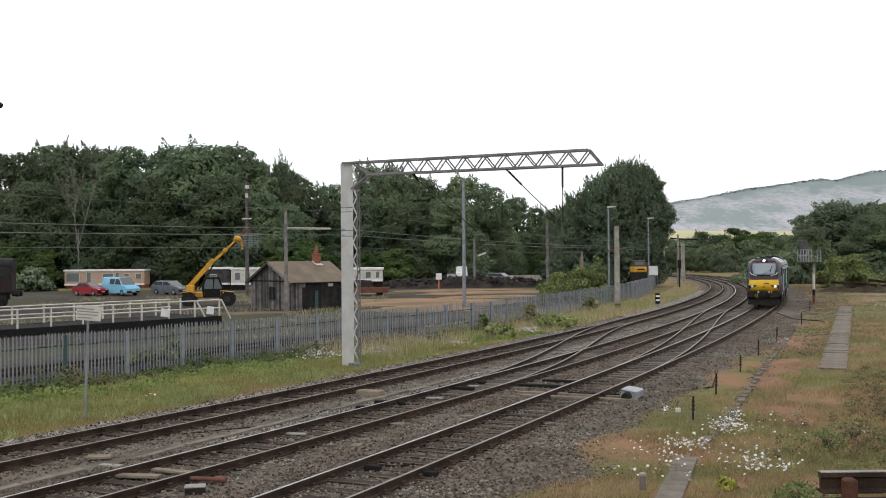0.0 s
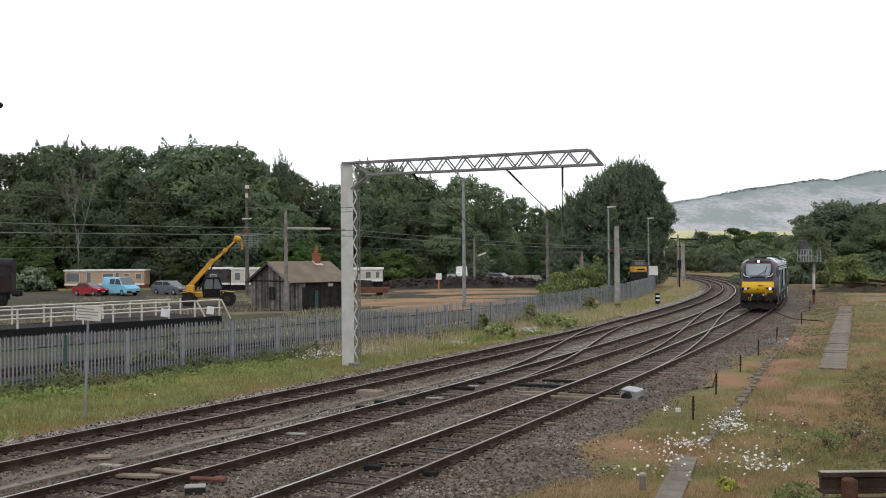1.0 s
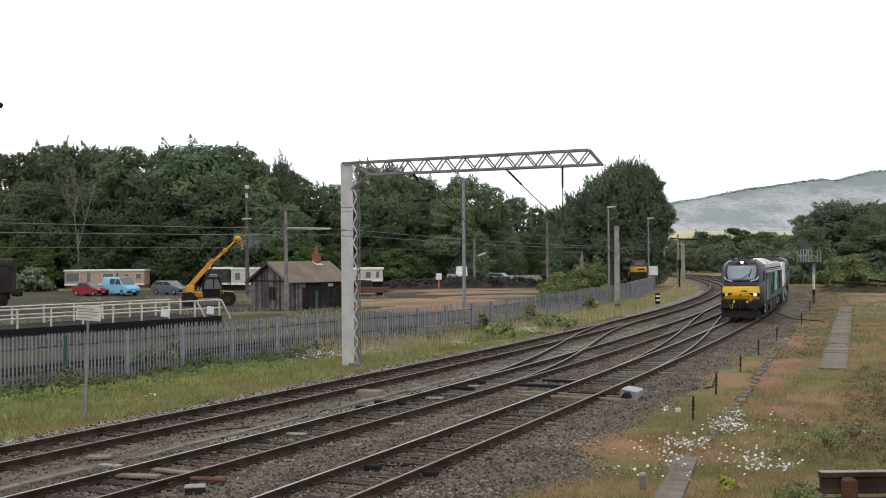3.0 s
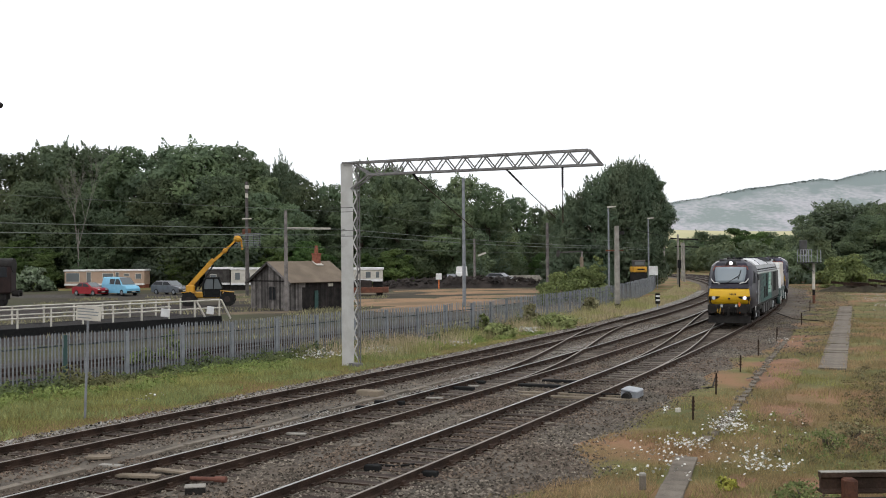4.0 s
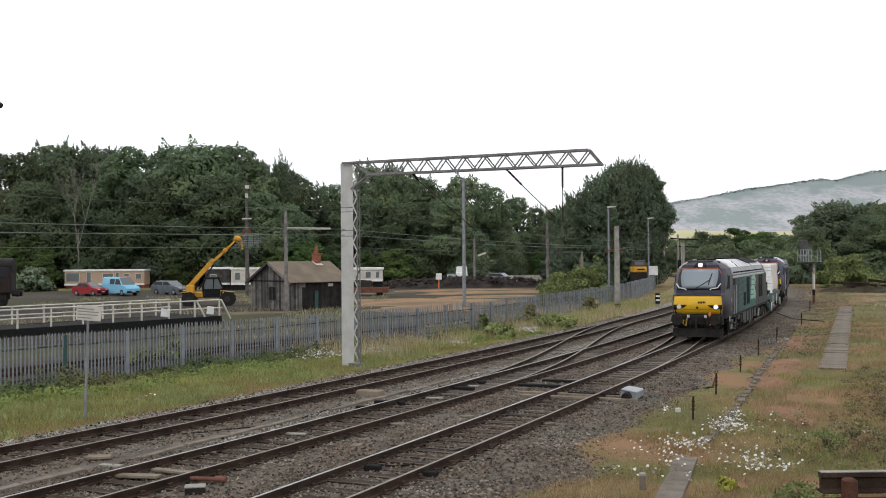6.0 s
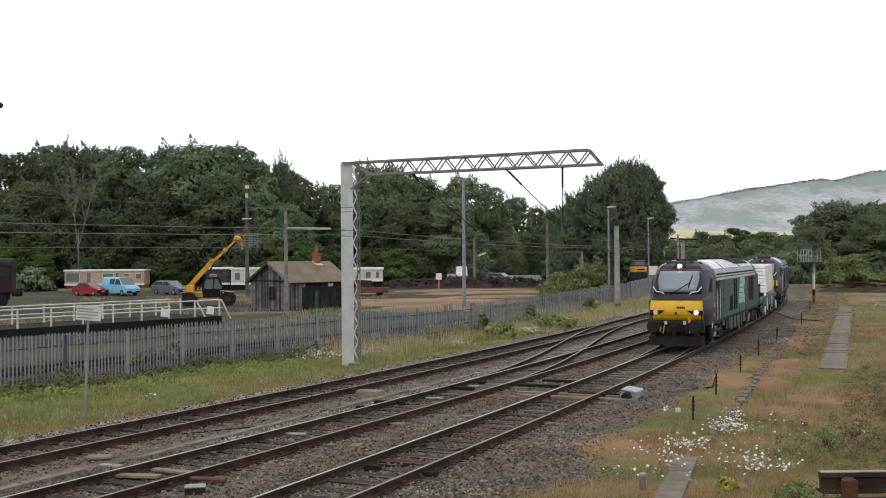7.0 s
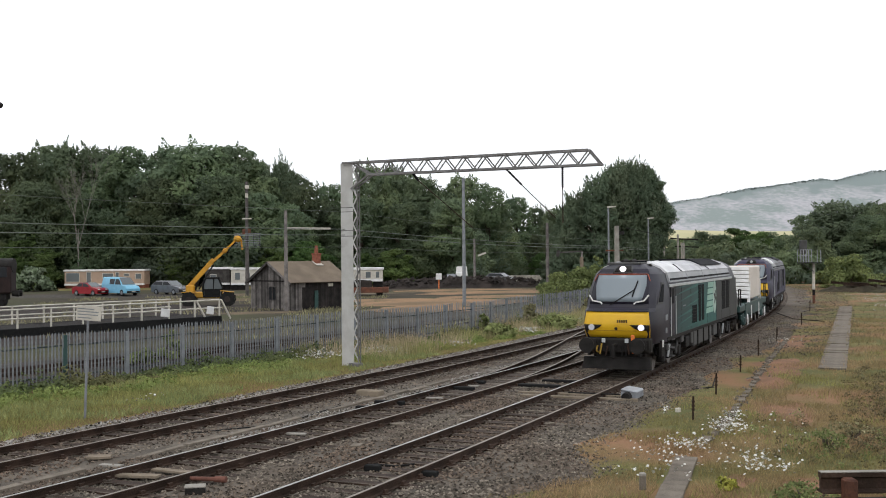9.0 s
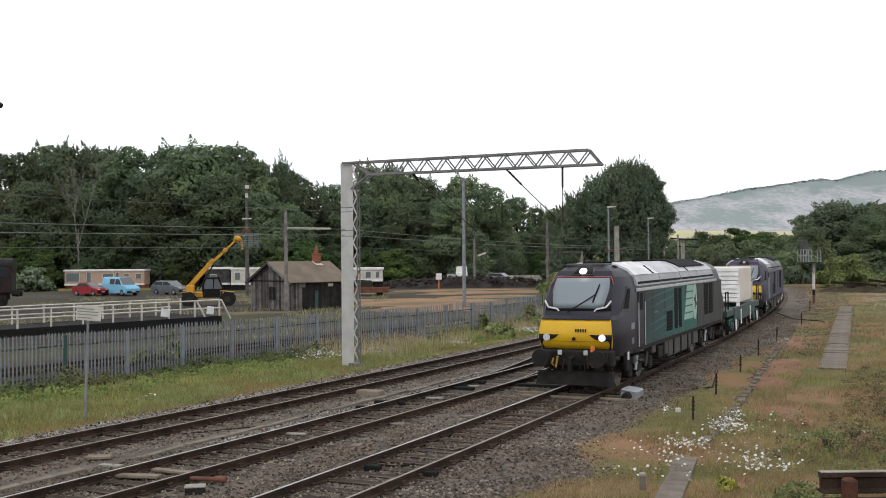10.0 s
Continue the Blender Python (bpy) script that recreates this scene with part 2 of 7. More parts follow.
# ---- vegetation tools ----
def leaf_mesh(name, centres, normals, sizes, material, rng, soft=None):
    """Many small pointed leaves as one mesh; soft gives the normals of the mass they belong to."""
    n = len(centres)
    ref = rng.normal(size=(n, 3))
    u = np.cross(normals, ref)
    u /= np.linalg.norm(u, axis=1)[:, None] + 1e-9
    v = np.cross(normals, u)
    v /= np.linalg.norm(v, axis=1)[:, None] + 1e-9
    s = sizes[:, None]
    q = np.stack([centres - u * s * 0.8 - v * s * 0.5, centres + u * s * 0.8 - v * s * 0.5, centres + v * s * 1.2], 1).reshape(-1, 3)
    me = bpy.data.meshes.new(name)
    me.from_pydata(q.tolist(), [], np.arange(n * 3).reshape(-1, 3).tolist())
    me.materials.append(material)
    if soft is not None:
        me.polygons.foreach_set("use_smooth", [True] * n)
        me.normals_split_custom_set_from_vertices(np.repeat(soft, 3, axis=0).tolist())
    return me


def unit(v):
    return v / (np.linalg.norm(v, axis=1)[:, None] + 1e-9)


def crown_mesh(name, seed, h, r, base, lobes, leaves, size, material, taper=0.5, spikes=0, reach=1.0):
    """A crown of boughs with smaller leafy clumps on them and an uneven, broken outline; h high, r wide, from base up."""
    rng = np.random.default_rng(seed)
    cs, rs = [], []
    boughs = max(18, lobes // 5)
    for i in range(boughs):
        f = (i + rng.uniform(0, 1)) / boughs
        z = base + (h - base) * (0.06 + 0.84 * f)
        w = r * (1 - taper * f ** 1.6) * math.sin(math.pi * min(0.97, 0.2 + 0.72 * f)) ** 0.5
        a = rng.uniform(0, 2 * math.pi)
        d = w * rng.uniform(0.15, 1.0) ** 0.6
        cs.append((d * math.cos(a), d * math.sin(a), z))
        rs.append(rng.uniform(0.2, 0.38) * r * (1.18 - 0.42 * f))
    flat = np.array([1.2, 1.2, 0.72])
    cs, rs = np.array(cs), np.array(rs)
    big, bigr = cs.copy(), rs.copy()
    d = unit(rng.normal(size=(boughs * 7, 3)) + np.array([0, 0, 0.25]))
    own = np.repeat(np.arange(boughs), 7)
    cs = np.concatenate([cs, big[own] + d * (bigr[own] * rng.uniform(0.7, 1.05, boughs * 7))[:, None] * flat])
    rs = np.concatenate([rs * 0.95, bigr[own] * rng.uniform(0.22, 0.46, boughs * 7)])
    n = int(leaves * 1.9)
    pick = rng.choice(len(rs), n, p=rs ** 2 / (rs ** 2).sum())
    d = unit(rng.normal(size=(n, 3)))
    c = cs[pick] + d * (rs[pick] * (0.6 + 0.52 * rng.random(n) ** 0.7))[:, None] * flat
    # leaves deep inside another bough are never seen
    deep = np.zeros(n, bool)
    for b, q in zip(big, bigr):
        deep |= (((c - b) / flat) ** 2).sum(1) < (0.62 * q) ** 2
    keep = np.flatnonzero(~deep)[:leaves]
    c, d, pick = c[keep], d[keep], pick[keep]
    axis = c - np.stack([0 * c[:, 0], 0 * c[:, 0], c[:, 2] - 0.12 * h], 1)
    soft = d * 0.6 + unit(axis) * 0.5 + np.array([0, 0, 0.35]) + rng.normal(size=d.shape) * 0.12
    nrm = d + rng.normal(size=d.shape) * 0.42 + np.array([0, 0, 0.3])
    sizes = size * (0.55 + 0.9 * rng.random(len(c)))
    for i in range(spikes):
        j = rng.integers(0, len(rs))
        tip = cs[j] + np.array([0, 0, rs[j] * 0.5])
        k = 60
        t, a = rng.random(k), rng.uniform(0, 6.28, k)
        q = (1 - t) * r * 0.09 * (0.5 + 0.5 * reach)
        away = cs[j][:2] / (np.linalg.norm(cs[j][:2]) + 0.01) * r * rng.uniform(0.0, 0.16) * reach
        c = np.concatenate([c, tip + np.stack([np.cos(a) * q + t * away[0], np.sin(a) * q + t * away[1], t * r * rng.uniform(0.1, 0.26) * reach], 1)])
        side = np.stack([np.cos(a), np.sin(a), 0.5 + 0 * a], 1)
        nrm, soft = np.concatenate([nrm, side]), np.concatenate([soft, side])
        sizes = np.concatenate([sizes, size * (0.4 + 0.5 * rng.random(k))])
    return leaf_mesh(name, c, unit(nrm), sizes, material, rng, unit(soft))


def trunk_mesh(name, seed, h, r, limbs=5):
    rnd = random.Random(seed)
    bm = bmesh.new()
    rod(bm, (0, 0, -0.2), (0.1, 0, h * 0.45), r, r * 0.7)
    rod(bm, (0.1, 0, h * 0.44), (-0.2, 0.2, h * 0.85), r * 0.7, r * 0.15)
    for i in range(limbs):
        a, z = rnd.uniform(0, 6.28), h * rnd.uniform(0.25, 0.6)
        L = h * rnd.uniform(0.2, 0.35)
        rod(bm, (0.05, 0, z), (L * math.cos(a) * 0.7, L * math.sin(a) * 0.7, z + L * 0.7), r * 0.35, r * 0.08, 6)
    me = bpy.data.meshes.new(name)
    bm.to_mesh(me)
    bm.free()
    me.materials.append(M_BARK)
    return me


CROWNS = [crown_mesh("crown", 10 + i, 20, 6.5, 0.8 - 0.3 * (i % 3), 330, 32000, 0.2, M_LEAF, 0.35 + 0.12 * (i % 3), 36) for i in range(6)]
DARKS = [crown_mesh("crown", 40 + i, 20, 5.5, 0.5, 300, 26000, 0.19, M_LEAFD, 0.7, 130, 1.5) for i in range(3)]
LIGHTS = [crown_mesh("crown", 70 + i, 20, 7.0, 0.4, 200, 18000, 0.26, M_LEAFL, 0.4, 10) for i in range(3)]
TRUNKS = [trunk_mesh("trunk", 5 + i, 20, 0.42) for i in range(3)]


def tree(i, x, y, h, wide, dark=False, light=False, label="", group="trees behind the yard", z=GROUND, lift=0.0):
    t = thing("tree", pose(x, y, z - 0.1, 0, 0, (i * 67) % 360), label or ("tall dark evergreen tree in full leaf" if dark else "tall broadleaf tree in full summer leaf"), "tree", group)
    s = h / 20
    for nm, me in (("trunk", TRUNKS[i % 3]), ("crown", (DARKS if dark else LIGHTS if light else CROWNS)[i % (3 if dark or light else 6)])):
        ob = new(nm, me)
        ob.parent = t
        up = lift * h if nm == "crown" else 0.0
        ob.matrix_basis = Matrix.Translation((0, 0, up)) @ Matrix.Diagonal((s * wide, s * wide, s * (1 - up / h), 1))
    return t


# ---- distance: hill, hay field, woods ----
def ridge_z(x):
    return np.interp(x, (200, 400, 540, 602, 711, 773, 880, 917, 1007, 1040, 2200), (40, 96, 130, 139, 160, 167, 182, 178, 199, 200, 215))


nx, ny = 140, 26
vs, fs = [], []
for j in range(ny):
    v = j / (ny - 1)
    for i in range(nx):
        u = i / (nx - 1)
        x = 200 + 2000 * u
        top = float(ridge_z(x)) + 1.5 * noise.noise(Vector((x * 0.012, 0, 0))) + 2 * noise.noise(Vector((x * 0.05, 0, 5)))
        top = top if x > 380 else max(0, top * (x - 200) / 180)
        z = top * (v ** 0.8) + (1 - v) * v * 25 * noise.noise(Vector((x * 0.006, v * 3, 2)))
        vs.append((x, 2200 + 300 * v, z - 1))
        if i and j:
            k = j * nx + i
            fs.append((k - nx - 1, k - nx, k, k - 1))
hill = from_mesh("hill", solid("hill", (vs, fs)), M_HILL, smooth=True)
tagged(hill, "distant limestone hill with pale scree and woodland, haze in its colours", "hill", kind="structure")
rng = np.random.default_rng(77)
nr = 1500
hx = rng.uniform(450, 1300, nr)
pos = np.stack([hx, 2500 + rng.uniform(-12, 5, nr), ridge_z(hx) - 2.6 + rng.uniform(-3, 4.2, nr) * (0.4 + 0.6 * np.abs(np.sin(hx * 0.021) * np.sin(hx * 0.0077)))], 1)
nrm = rng.normal(size=(nr, 3))
nrm /= np.linalg.norm(nrm, axis=1)[:, None]
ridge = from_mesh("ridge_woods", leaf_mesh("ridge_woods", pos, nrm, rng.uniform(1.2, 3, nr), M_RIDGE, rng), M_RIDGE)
tagged(ridge, "thin woods along the ridge of the hill, paled for haze", "woods", kind="stuff")
field = grid_sheet("hay_field", [120 + 20 * i for i in range(26)], [880, 960, 1040, 1120, 1200], lambda x, y: -3 + (y - 880) / 320 * 36 + 2.5 * math.sin(x * 0.012), M_FIELD)
tagged(field, "pale green and yellow hay field below the hill", "field", kind="structure")

# ---- trees ----
for i, (x, y, h, w) in enumerate([(-86.7, 195, 24.9, 1.0), (-76.4, 190, 23.8, 1.0), (-72.0, 200, 26.6, 1.0), (-66.2, 205, 26.1, 0.9), (-54.9, 190, 24.4, 1.1), (-50.9, 200, 25.4, 1.0), (-42.7, 185, 24.2, 1.25), (-37.3, 190, 24.7, 1.1), (-34.3, 205, 23.5, 0.8), (-29.3, 200, 22.2, 0.9), (-23.7, 185, 18.6, 1.0), (-19.8, 195, 19.2, 1.0), (-12.9, 200, 22.7, 0.9), (-7.8, 205, 22.3, 1.0), (-2.8, 190, 20.1, 0.95), (3.3, 195, 20.3, 1.1), (8.2, 190, 17.8, 0.9), (14.9, 215, 17.6, 0.9), (19.9, 220, 15.2, 0.8), (21.9, 205, 14.6, 1.0), (25.5, 215, 12.0, 1.0)]):
    tree(i, x, y, h * (1.06 if x < -30 else 1.0), w)
for i, (x, y, h, w) in enumerate([(-78, 180, 17, 1.0), (-67.9, 178, 18.8, 0.9), (-59.7, 180, 16.7, 0.8), (-47.6, 180, 19.4, 1.0), (-36.9, 178, 19.4, 1.0), (-30.7, 180, 16.7, 1.1), (-24.7, 178, 14.6, 0.9), (-13.6, 180, 15.6, 1.0), (-6.0, 180, 14.6, 1.0), (1.6, 180, 15.5, 1.0), (10.7, 190, 12.0, 0.8), (17.5, 200, 9.2, 0.8)]):
    tree(i + 2, x, y, h, w * 1.1, label="broadleaf tree at the yard's edge, dense green leaf to the ground")
for i, (x, y, h, w) in enumerate([(17.8, 148, 13.7, 0.62), (19.6, 150, 14.6, 0.66), (21.1, 147, 16.3, 0.72), (23.4, 151, 18.1, 0.62), (24.7, 149, 17.6, 0.7), (26.8, 152, 18.3, 0.78), (27.0, 149, 17.9, 0.56), (28.3, 153, 18.4, 0.5), (17.0, 151, 12.2, 0.62), (25.6, 150, 18.6, 0.6)]):
    tree(i, x, y, h, w * 1.12, dark=True, group="dark evergreens beside the fence")
for i, (x, y, h, w) in enumerate([(29.4, 153, 18.0, 0.62), (30.3, 154, 16.2, 0.6)]):
    tree(i, x, y, h, w, dark=True, group="dark evergreens beside the fence", label="dark evergreen tree with a bare lower trunk", lift=0.34)
for i, (x, y, h, w) in enumerate([(-72.5, 204, 27.6, 0.75), (-68.0, 207, 27.2, 0.7), (-63.5, 203, 26.2, 0.7), (-29.5, 198, 24.0, 0.6), (-9.5, 206, 23.2, 0.7)]):
    tree(i + 1, x, y, h, w, dark=True, label="dark evergreen tree with feathery top in the wood")
for i, (x, y, h, w) in enumerate([(62.6, 185, 11.5, 0.9), (63.4, 175, 13.0, 1.0), (69.9, 180, 12.9, 1.1), (70.5, 170, 12.7, 1.1), (75.9, 170, 13.3, 1.1), (66.2, 165, 10.5, 1.0), (57.1, 165, 8.8, 0.8)]):
    tree(i + 1, x, y, h * 1.05, w * (1.7 if i in (1, 2, 4) else 1.25), dark=i in (1, 2, 4), group="trees right of the line", label="spreading dark green tree beside the line")
for i, (x, y, h, w) in enumerate([(71.5, 330, 9.3, 1.3), (82.5, 367, 11.1, 1.3), (80.0, 344, 10.3, 1.3), (91.6, 381, 12.6, 1.3), (88.9, 358, 10.9, 1.3), (85.9, 335, 11.9, 1.3), (98.3, 372, 11.7, 1.3), (95.0, 349, 13.0, 1.3), (108.1, 386, 12.5, 1.3), (104.5, 363, 11.2, 1.3), (100.6, 340, 12.2, 1.3), (114.5, 377, 12.2, 1.3), (110.3, 354, 10.2, 1.3), (105.8, 331, 11.6, 1.3), (120.5, 368, 9.5, 1.3)]):
    tree(i, x, y, h * (0.92 + 0.06 * (i % 4)), w * (0.85 + 0.15 * (i % 3)), light=i % 3 == 1, group="woods at the curve", label="distant green broadleaf tree at the bend")

for i, (x, y, h, w) in enumerate([(-69.3, 172, 7.5, 1.25), (-63.9, 171, 6.6, 1.45), (-67.6, 176, 10.8, 1.65), (-56.4, 184, 8.4, 1.25), (-50.2, 185, 6.1, 1.45), (-44.9, 176, 6.5, 1.65), (-33.0, 172, 4.9, 1.25), (-27.4, 174, 7.2, 1.45), (-22.0, 175, 8.5, 1.65), (-12.1, 172, 6.1, 1.25), (-7.7, 174, 7.0, 1.45), (-6.2, 178, 5.6, 1.65), (9.1, 193, 5.6, 1.25), (13.0, 195, 6.0, 1.45), (-63.6, 180, 5.7, 1.65), (17.6, 190, 6.0, 1.25)]):
    tree(i, x, y, h * 0.92, w, light=True, label="young light green tree before the taller wood")

# ---- lattice portal mast with cantilever beam ----
MX, MY = -3.75, 42.9
BD = Vector((0.906, -0.423, 0))
BN = Vector((0.423, 0.906, 0))


def bpt(along, across, z):
    v = Vector((MX, MY, 0)) + BD * along + BN * across
    return (v.x, v.y, z)


mast = thing("overhead_line_gantry", Matrix(), "grey steel portal mast with a lattice beam reaching over the tracks", "gantry")
for nm, sx, sy, a, c in (("flange", 0.012, 0.2, -0.31, 0), ("return_lip", 0.1, 0.012, -0.26, 0.1), ("web_plate", 0.55, 0.012, -0.035, -0.1)):
    bm = bmesh.new()
    box(bm, sx, sy, 8.1, Matrix.Translation(bpt(a, c, 3.85)) @ pose(0, 0, 0, 0, 0, -25))
    part(nm, bm, M_MAST, mast, "pale grey painted steel column plate")
bm = bmesh.new()
for s in (-0.09, 0.09):
    beam(bm, bpt(0.43, s, -0.2), bpt(0.43, s, 7.9), 0.04, 0.05)
part("angle_post", bm, M_BEAM, mast)
zz = [0.05 + 0.36 * i for i in range(23)]
for i in range(22):
    a, b = ((0.24, 0.43) if i % 2 else (0.43, 0.24))
    for s in (-0.1, 0.1):
        bm = bmesh.new()
        beam(bm, bpt(a, s, zz[i]), bpt(b, s, zz[i + 1]), 0.015, 0.055)
        part("lacing_bar", bm, M_MAST if s < 0 else M_BEAM, mast)
bm = bmesh.new()
for s in (-0.17, 0.17):
    beam(bm, bpt(-0.2, s, 7.9), bpt(10.0, s, 7.92), 0.07, 0.08)
part("top_chord", bm, M_BEAM, mast)
bm = bmesh.new()
for s in (-0.17, 0.17):
    beam(bm, bpt(0.9, s, 7.4), bpt(10.45, s, 7.38), 0.07, 0.08)
    beam(bm, bpt(10.0, s, 7.92), bpt(10.45, s, 7.38), 0.05, 0.06)
    beam(bm, bpt(0.2, s, 6.85), bpt(1.0, s, 7.4), 0.05, 0.07)
    beam(bm, bpt(0.3, s, 7.85), bpt(1.0, s, 7.4), 0.05, 0.06)
beam(bm, bpt(10.45, -0.2, 7.38), bpt(10.45, 0.2, 7.38), 0.05, 0.06)
part("bottom_chord", bm, M_BEAM, mast)
for i in range(22):
    a = 1.0 + 0.41 * i
    for s in (-0.17, 0.17):
        bm = bmesh.new()
        z0, z1 = (7.4, 7.9) if i % 2 else (7.9, 7.4)
        beam(bm, bpt(a, s, z0), bpt(a + 0.41, s, z1), 0.03, 0.045)
        part("truss_web", bm, M_BEAM, mast)
for z in (4.98, 5.2, 5.95, 6.12):
    bm = bmesh.new()
    box(bm, 0.56, 0.215, 0.03, Matrix.Translation(bpt(-0.04, 0, z)) @ pose(0, 0, 0, 0, 0, -25))
    part("strap", bm, M_BEAM, mast, "thin dark strap round the column")
bm = bmesh.new()
box(bm, 0.45, 0.4, 0.2, Matrix.Translation(bpt(0.25, 0, -0.18)) @ pose(0, 0, 0, 0, 0, -25), 0.02)
part("foundation", bm, M_BEAM, mast)


def insulator(bm, p, q, r=0.055, sheds=11):
    p, q = Vector(p), Vector(q)
    rod(bm, p, q, r * 0.4)
    for i in range(sheds):
        c = p.lerp(q, (i + 0.5) / sheds)
        d = (q - p).normalized() * 0.018
        rod(bm, c - d, c + d, r, r * 0.7)


for p, q, e in ((bpt(6.8, 0, 7.35), bpt(7.4, 0, 6.75), bpt(8.7, 0, 5.5)), (bpt(8.98, 0, 7.35), bpt(8.98, 0, 6.6), bpt(8.98, 0, 5.3)), (bpt(2.9, 0, 7.35), bpt(3.1, 0, 7.1), bpt(5.4, 0, 5.2))):
    bm = bmesh.new()
    insulator(bm, p, q)
    part("insulator", bm, M_BLACK, mast, "dark ribbed insulator")
    bm = bmesh.new()
    rod(bm, q, e, 0.018)
    part("registration_arm", bm, M_RUST, mast)

# ---- palisade fence ----
FENCE = [(-22.0, 23.2), (-13.4, 36.7), (-2.0, 54.7), (1.9, 60.8), (6.0, 70.5), (9.9, 79.6), (18.0, 103.0), (25.5, 131.0), (29.5, 149.0)]
fence = thing("palisade_fence", Matrix(), "galvanised steel palisade fence with pointed pales", "fence", kind="")
bm = bmesh.new()
box(bm, 0.06, 0.012, 1.72, pose(0, 0, 0.93))
top = [f for f in bm.faces if f.normal.z > 0.9][0]
r = bmesh.ops.extrude_discrete_faces(bm, faces=[top])
for v in r["faces"][0].verts:
    v.co.z += 0.08
    v.co.x *= 0.15
pale_mesh = bpy.data.meshes.new("pale")
bm.to_mesh(pale_mesh)
bm.free()
pale_mesh.materials.append(M_GALV)
post_mesh = bpy.data.meshes.new("post")
bm = bmesh.new()
box(bm, 0.08, 0.05, 1.95, pose(0, 0.05, 0.85))
box(bm, 0.17, 0.012, 1.95, pose(0, -0.055, 0.85))
box(bm, 0.03, 0.1, 1.95, pose(0, 0.0, 0.85))
bm.to_mesh(post_mesh)
bm.free()
post_mesh.materials.append(M_GALV)
green_post = post_mesh.copy()
green_post.materials.clear()
green_post.materials.append(mat("green_fence_post", (0.03, 0.075, 0.07), (0.022, 0.055, 0.05), 3, 0.6))


def along(line, step):
    """Points every step metres on a polyline, with their turn."""
    out, left = [], 0.0
    for a, b in zip(line, line[1:]):
        d = math.hypot(b[0] - a[0], b[1] - a[1])
        ang = math.degrees(math.atan2(b[1] - a[1], b[0] - a[0]))
        s = left
        while s < d:
            out.append((a[0] + (b[0] - a[0]) * s / d, a[1] + (b[1] - a[1]) * s / d, ang))
            s += step
        left = s - d
    return out


M_FRAIL = mat("dark_fence_rail", (0.05, 0.062, 0.062), (0.035, 0.043, 0.043), 3, 0.7)
posts = along(FENCE, 2.75)
for x, y, a in posts:
    ob = new("post", post_mesh if abs(x + 13.4) > 1.4 else green_post)
    ob.parent = fence
    ob.matrix_basis = pose(x, y, rise(x, y) - 0.05, 0, 0, a)
for (x, y, a), (x2, y2, _) in zip(posts, posts[1:]):
    bm = bmesh.new()
    for z in (0.38, 1.42):
        beam(bm, (x, y, rise(x, y) + z), (x2, y2, rise(x2, y2) + z), 0.05, 0.05)
    part("fence_rail", bm, M_FRAIL, fence, "dark weathered fence rail")
rest_v, rest_f = [], []
rnd = random.Random(3)
for i, (x, y, a) in enumerate(along(FENCE, 0.152)):
    m = pose(x, y, rise(x, y) + rnd.uniform(-0.015, 0.015), rnd.uniform(-1, 1), rnd.uniform(-0.8, 0.8), a) @ pose(0, -0.035, 0)
    if 50 < i < 350:
        ob = new("pale", pale_mesh)
        ob.parent = fence
        ob.matrix_basis = m
    else:
        k = len(rest_v)
        rest_v += [tuple(m @ v.co) for v in pale_mesh.vertices]
        rest_f += [tuple(k + j for j in p.vertices) for p in pale_mesh.polygons]
rest = from_mesh("distant_paling", solid("distant_paling", (rest_v, rest_f)), M_GALV, fence)
rest["kind"] = "stuff"


# a bare dying tree among the leafy ones
def bare_tree(x, y, h):
    t = thing("bare_tree", pose(x, y, GROUND - 0.1) @ Matrix.Diagonal((0.55, 0.55, 1, 1)), "leafless grey-brown tree standing before the wood", "tree")
    rnd = random.Random(21)
    bm = bmesh.new()

    def limb(p, d, L, r, depth):
        q = p + d * L
        rod(bm, p, q, r, r * 0.6, 5)
        if depth == 0:
            return
        for k in range(3):
            e = (d + Vector((rnd.uniform(-0.7, 0.7), rnd.uniform(-0.7, 0.7), rnd.uniform(-0.1, 0.5)))).normalized()
            limb(p + d * L * rnd.uniform(0.55, 1.0), e, L * rnd.uniform(0.55, 0.8), r * 0.55, depth - 1)

    limb(Vector((0, 0, 0)), Vector((0.02, 0, 1)), h * 0.36, 0.22, 5)
    part("branching_trunk", bm, mat("bare_bark", (0.24, 0.225, 0.2), (0.17, 0.155, 0.135), 2, 0.95), t)
    return t


bare_tree(-59.6, 175, 27)


# ---- the train ----
M_LOCO = mat("dark_slate_blue_paint", (0.024, 0.0215, 0.036), (0.017, 0.0155, 0.026), 1.2, 0.42, bump=0.05, third=(0.024, 0.0235, 0.031), big=0.8, spec=0.24)
M_LOCO2 = mat("faded_dark_blue_paint", (0.05, 0.047, 0.085), (0.036, 0.034, 0.06), 1.2, 0.5, bump=0.05, spec=0.2)
M_STREAK = mat("bright_teal_streak", (0.04, 0.15, 0.13), (0.024, 0.095, 0.086), 1.5, 0.5, spec=0.2)
M_MINT = mat("pale_green_livery", (0.3, 0.5, 0.42), (0.22, 0.42, 0.35), 1.5, 0.45)
M_YELLOW = mat("warning_yellow_paint", (0.72, 0.43, 0.015), (0.64, 0.37, 0.015), 1.5, 0.4)
M_DEEPY = mat("shaded_yellow_crease", (0.3, 0.17, 0.012), None, 3, 0.5)
# Roof tones carry the sky's light: upper slopes whiter, lower band greyer.
M_ROOF = mat("skylit_pale_roof_paint", (0.74, 0.74, 0.75), (0.56, 0.56, 0.57), 1.2, 0.45)
